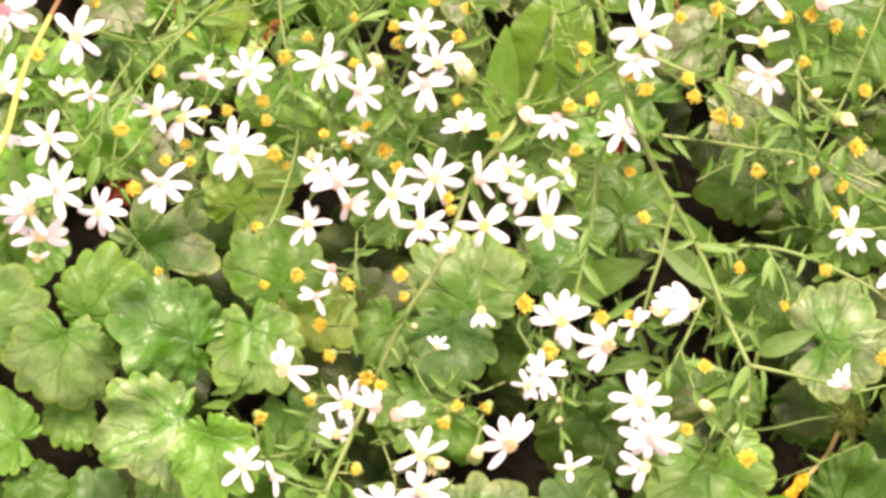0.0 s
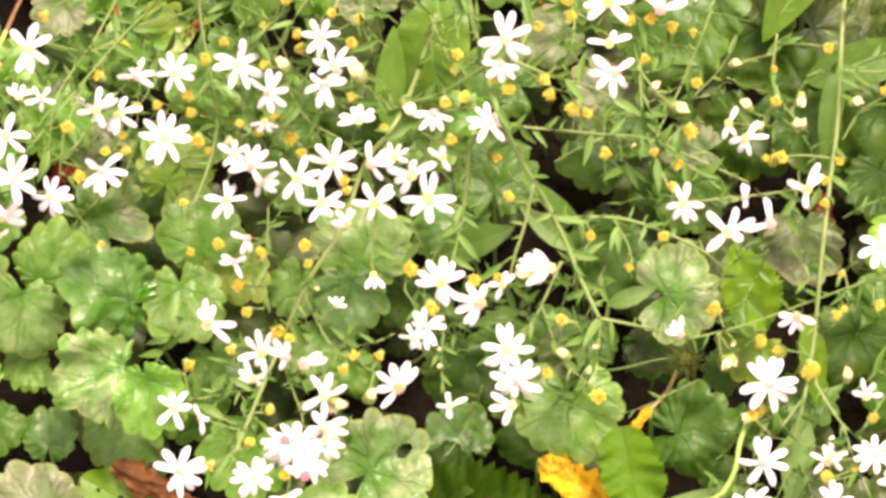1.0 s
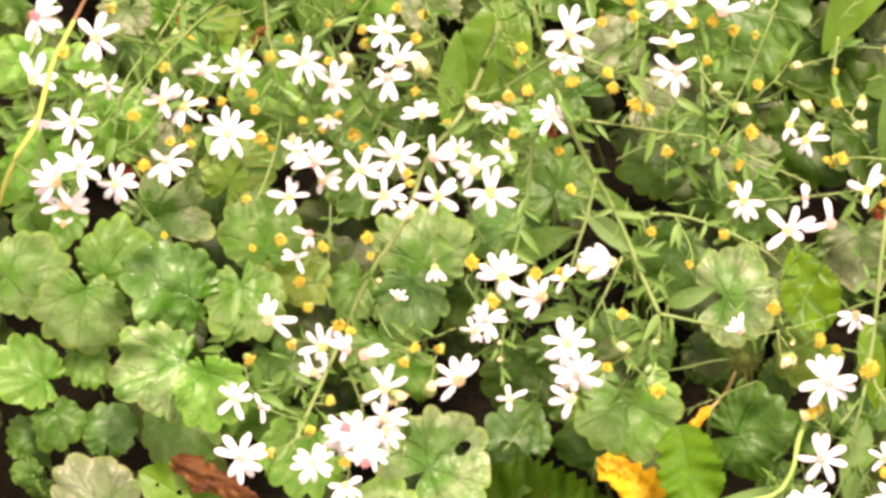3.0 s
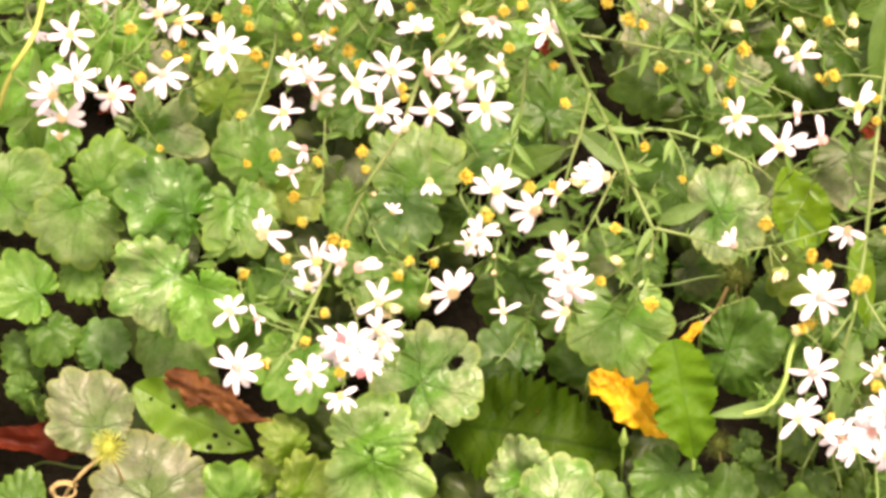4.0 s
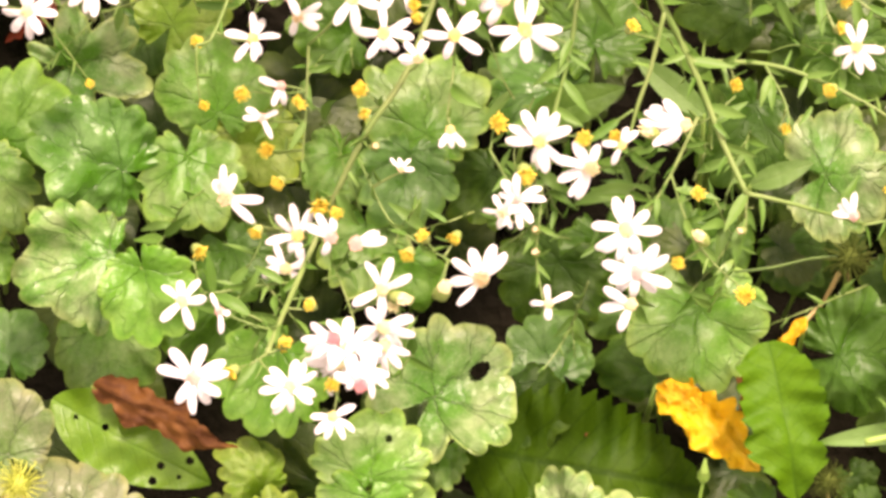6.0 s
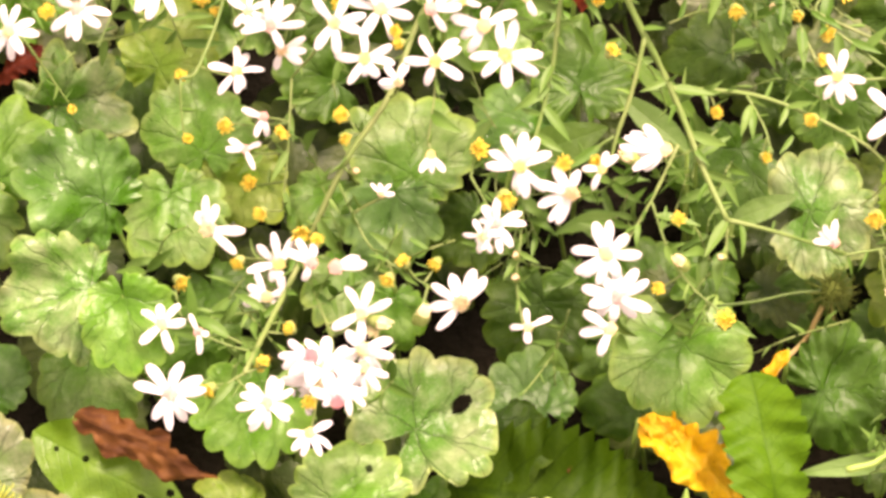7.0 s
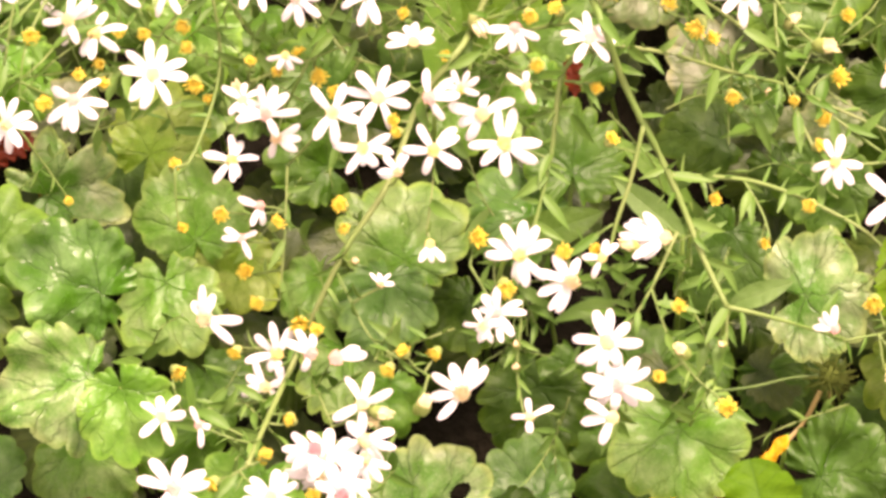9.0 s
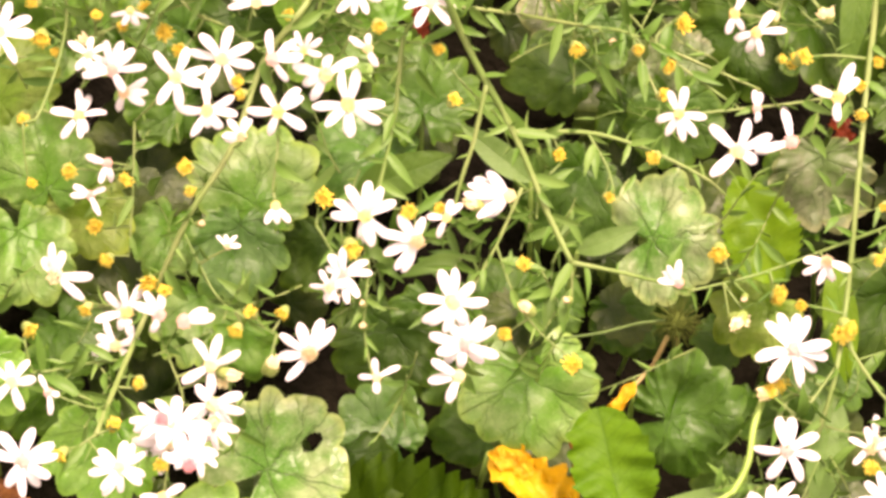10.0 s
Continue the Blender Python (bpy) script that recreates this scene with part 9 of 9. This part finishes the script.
leaflet(aster_top, (-0.0059, 0.0701, 0.0757), (-0.0112, 0.0709, 0.0783))
leaflet(aster_crown, (-0.0054, 0.0821, 0.0638), (-0.0009, 0.0842, 0.0672))
leaflet(aster_crown, (-0.0057, 0.0825, 0.0644), (-0.0014, 0.0803, 0.0656))
leaflet(aster_crown, (0.0280, 0.0611, 0.0752), (0.0247, 0.0611, 0.0774))
leaflet(aster_crown, (0.0141, 0.0774, 0.0734), (0.0185, 0.0758, 0.0749))
leaflet(aster_crown, (0.0188, 0.1029, 0.0847), (0.0137, 0.1069, 0.0886))
leaflet(aster_mid, (-0.0285, 0.0327, 0.0468), (-0.0274, 0.0325, 0.0489))
leaflet(aster_mid, (-0.0205, 0.0253, 0.0562), (-0.0173, 0.0242, 0.0580))
leaflet(aster_mid, (-0.0061, 0.0143, 0.0585), (-0.0102, 0.0145, 0.0608))
leaflet(aster_mid, (-0.0220, 0.0112, 0.0527), (-0.0218, 0.0083, 0.0534))
leaflet(aster_mid, (-0.0213, 0.0092, 0.0535), (-0.0172, 0.0060, 0.0543))
leaflet(aster_right, (0.1098, 0.0257, 0.0504), (0.1036, 0.0304, 0.0542))
leaflet(aster_right, (0.1194, 0.0404, 0.0573), (0.1163, 0.0430, 0.0604))
leaflet(aster_right, (0.1206, 0.0404, 0.0574), (0.1228, 0.0423, 0.0604))
leaflet(aster_right, (0.1203, 0.0397, 0.0543), (0.1218, 0.0350, 0.0547))
leaflet(aster_right, (0.1240, 0.0305, 0.0532), (0.1197, 0.0320, 0.0558))
leaflet(aster_right, (0.1019, 0.0295, 0.0442), (0.1030, 0.0241, 0.0443))
leaflet(aster_right, (0.1231, 0.0234, 0.0500), (0.1172, 0.0261, 0.0530))
leaflet(aster_right, (0.1175, 0.0127, 0.0381), (0.1196, 0.0158, 0.0416))
leaflet(aster_right, (0.1205, 0.0006, 0.0319), (0.1243, 0.0017, 0.0347))
leaflet(aster_left, (-0.0721, 0.0912, 0.0800), (-0.0658, 0.0917, 0.0821))
leaflet(aster_left, (-0.0453, 0.1153, 0.0626), (-0.0502, 0.1194, 0.0665))
leaflet(aster_left, (-0.0656, 0.0816, 0.0536), (-0.0613, 0.0767, 0.0536))
leaflet(aster_left, (-0.0649, 0.0843, 0.0515), (-0.0694, 0.0792, 0.0518))
leaflet(aster_left, (-0.0544, 0.0777, 0.0501), (-0.0583, 0.0729, 0.0503))
leaflet(aster_left, (-0.0507, 0.0768, 0.0497), (-0.0440, 0.0758, 0.0513))
leaflet(aster_left, (-0.0336, 0.1103, 0.0658), (-0.0372, 0.1129, 0.0691))

# ---- seed heads and stalks ----
burr((-0.0854, -0.0360, 0.0460), 5.4, "yellow-green", True)
burr((0.0875, 0.0186, 0.0360), 5.8, "olive", False)
burr((0.0824, -0.0279, 0.0260), 5.0, "olive", False)
burr_stalk([(-0.0880, -0.0356, 0.0380), (-0.0933, -0.0405, 0.0380), (-0.0985, -0.0443, 0.0300), (-0.1026, -0.0456, 0.0100), (-0.1070, -0.0406, -0.0300)], 0.55)
tendril((-0.0982, -0.0440, 0.0340), 3.2)
seed_bud((0.0560, -0.0275, 0.0300), 3.7)
leaf_stalk([(0.0855, 0.0160, 0.0340), (0.0827, 0.0124, 0.0260), (0.0781, 0.0073, 0.0260), (0.0758, 0.0038, 0.0260)], 0.55, "straw")
leaf_stalk([(0.0633, 0.0161, 0.0340), (0.0712, 0.0171, 0.0340), (0.0792, 0.0191, 0.0340), (0.0864, 0.0198, 0.0340)], 0.32, "deep")
leaf_stalk([(0.1045, -0.0007, 0.0440), (0.1017, -0.0083, 0.0440), (0.0999, -0.0166, 0.0440), (0.0955, -0.0233, 0.0440), (0.0884, -0.0257, 0.0440)], 0.75, "green")
leaf_stalk([(0.1003, -0.0135, 0.0400), (0.0998, -0.0214, 0.0300), (0.1001, -0.0276, 0.0100), (0.1023, -0.0220, -0.0300)], 0.6, "green")
leaf_stalk([(0.0911, -0.0289, -0.0250), (0.0960, -0.0257, 0.0000), (0.1076, -0.0172, 0.0000), (0.1158, -0.0121, 0.0000)], 0.4, "deep")
leaf_stalk([(0.0992, -0.0324, -0.0250), (0.1104, -0.0292, 0.0000), (0.1234, -0.0241, 0.0000), (0.1364, -0.0224, 0.0000)], 0.35, "deep")
leaf_stalk([(0.1073, -0.0324, -0.0250), (0.1068, -0.0292, 0.0050), (0.1137, -0.0156, 0.0050), (0.1187, -0.0088, 0.0050)], 0.45, "deep")
leaf_stalk([(0.1171, -0.0342, -0.0250), (0.1178, -0.0343, 0.0050), (0.1158, -0.0241, 0.0050), (0.1169, -0.0156, 0.0050)], 0.4, "deep")
leaf_stalk([(0.0949, -0.0098, -0.0250), (0.1041, -0.0240, 0.0000), (0.1167, -0.0326, 0.0000), (0.1326, -0.0360, 0.0000)], 0.35, "deep")
leaf_stalk([(0.1253, -0.0325, -0.0250), (0.1240, -0.0320, 0.0080), (0.1227, -0.0235, 0.0080)], 0.5, "deep")
leaf_stalk([(-0.1167, 0.0136, -0.0250), (-0.1088, -0.0047, 0.0000), (-0.1007, -0.0064, 0.0000), (-0.1087, -0.0098, 0.0000)], 0.35, "deep")
leaf_stalk([(-0.1188, -0.0198, -0.0250), (-0.1082, -0.0236, 0.0000), (-0.0969, -0.0253, 0.0000), (-0.0873, -0.0219, 0.0000)], 0.4, "deep")
leaf_stalk([(-0.1243, 0.1570, -0.0250), (-0.1103, 0.1434, 0.0200), (-0.0988, 0.1489, 0.0200), (-0.0854, 0.1451, 0.0200)], 0.35, "straw")
leaf_stalk([(-0.1318, 0.1704, -0.0250), (-0.1170, 0.1453, 0.0200), (-0.1038, 0.1471, 0.0200), (-0.0907, 0.1543, 0.0200)], 0.35, "deep")
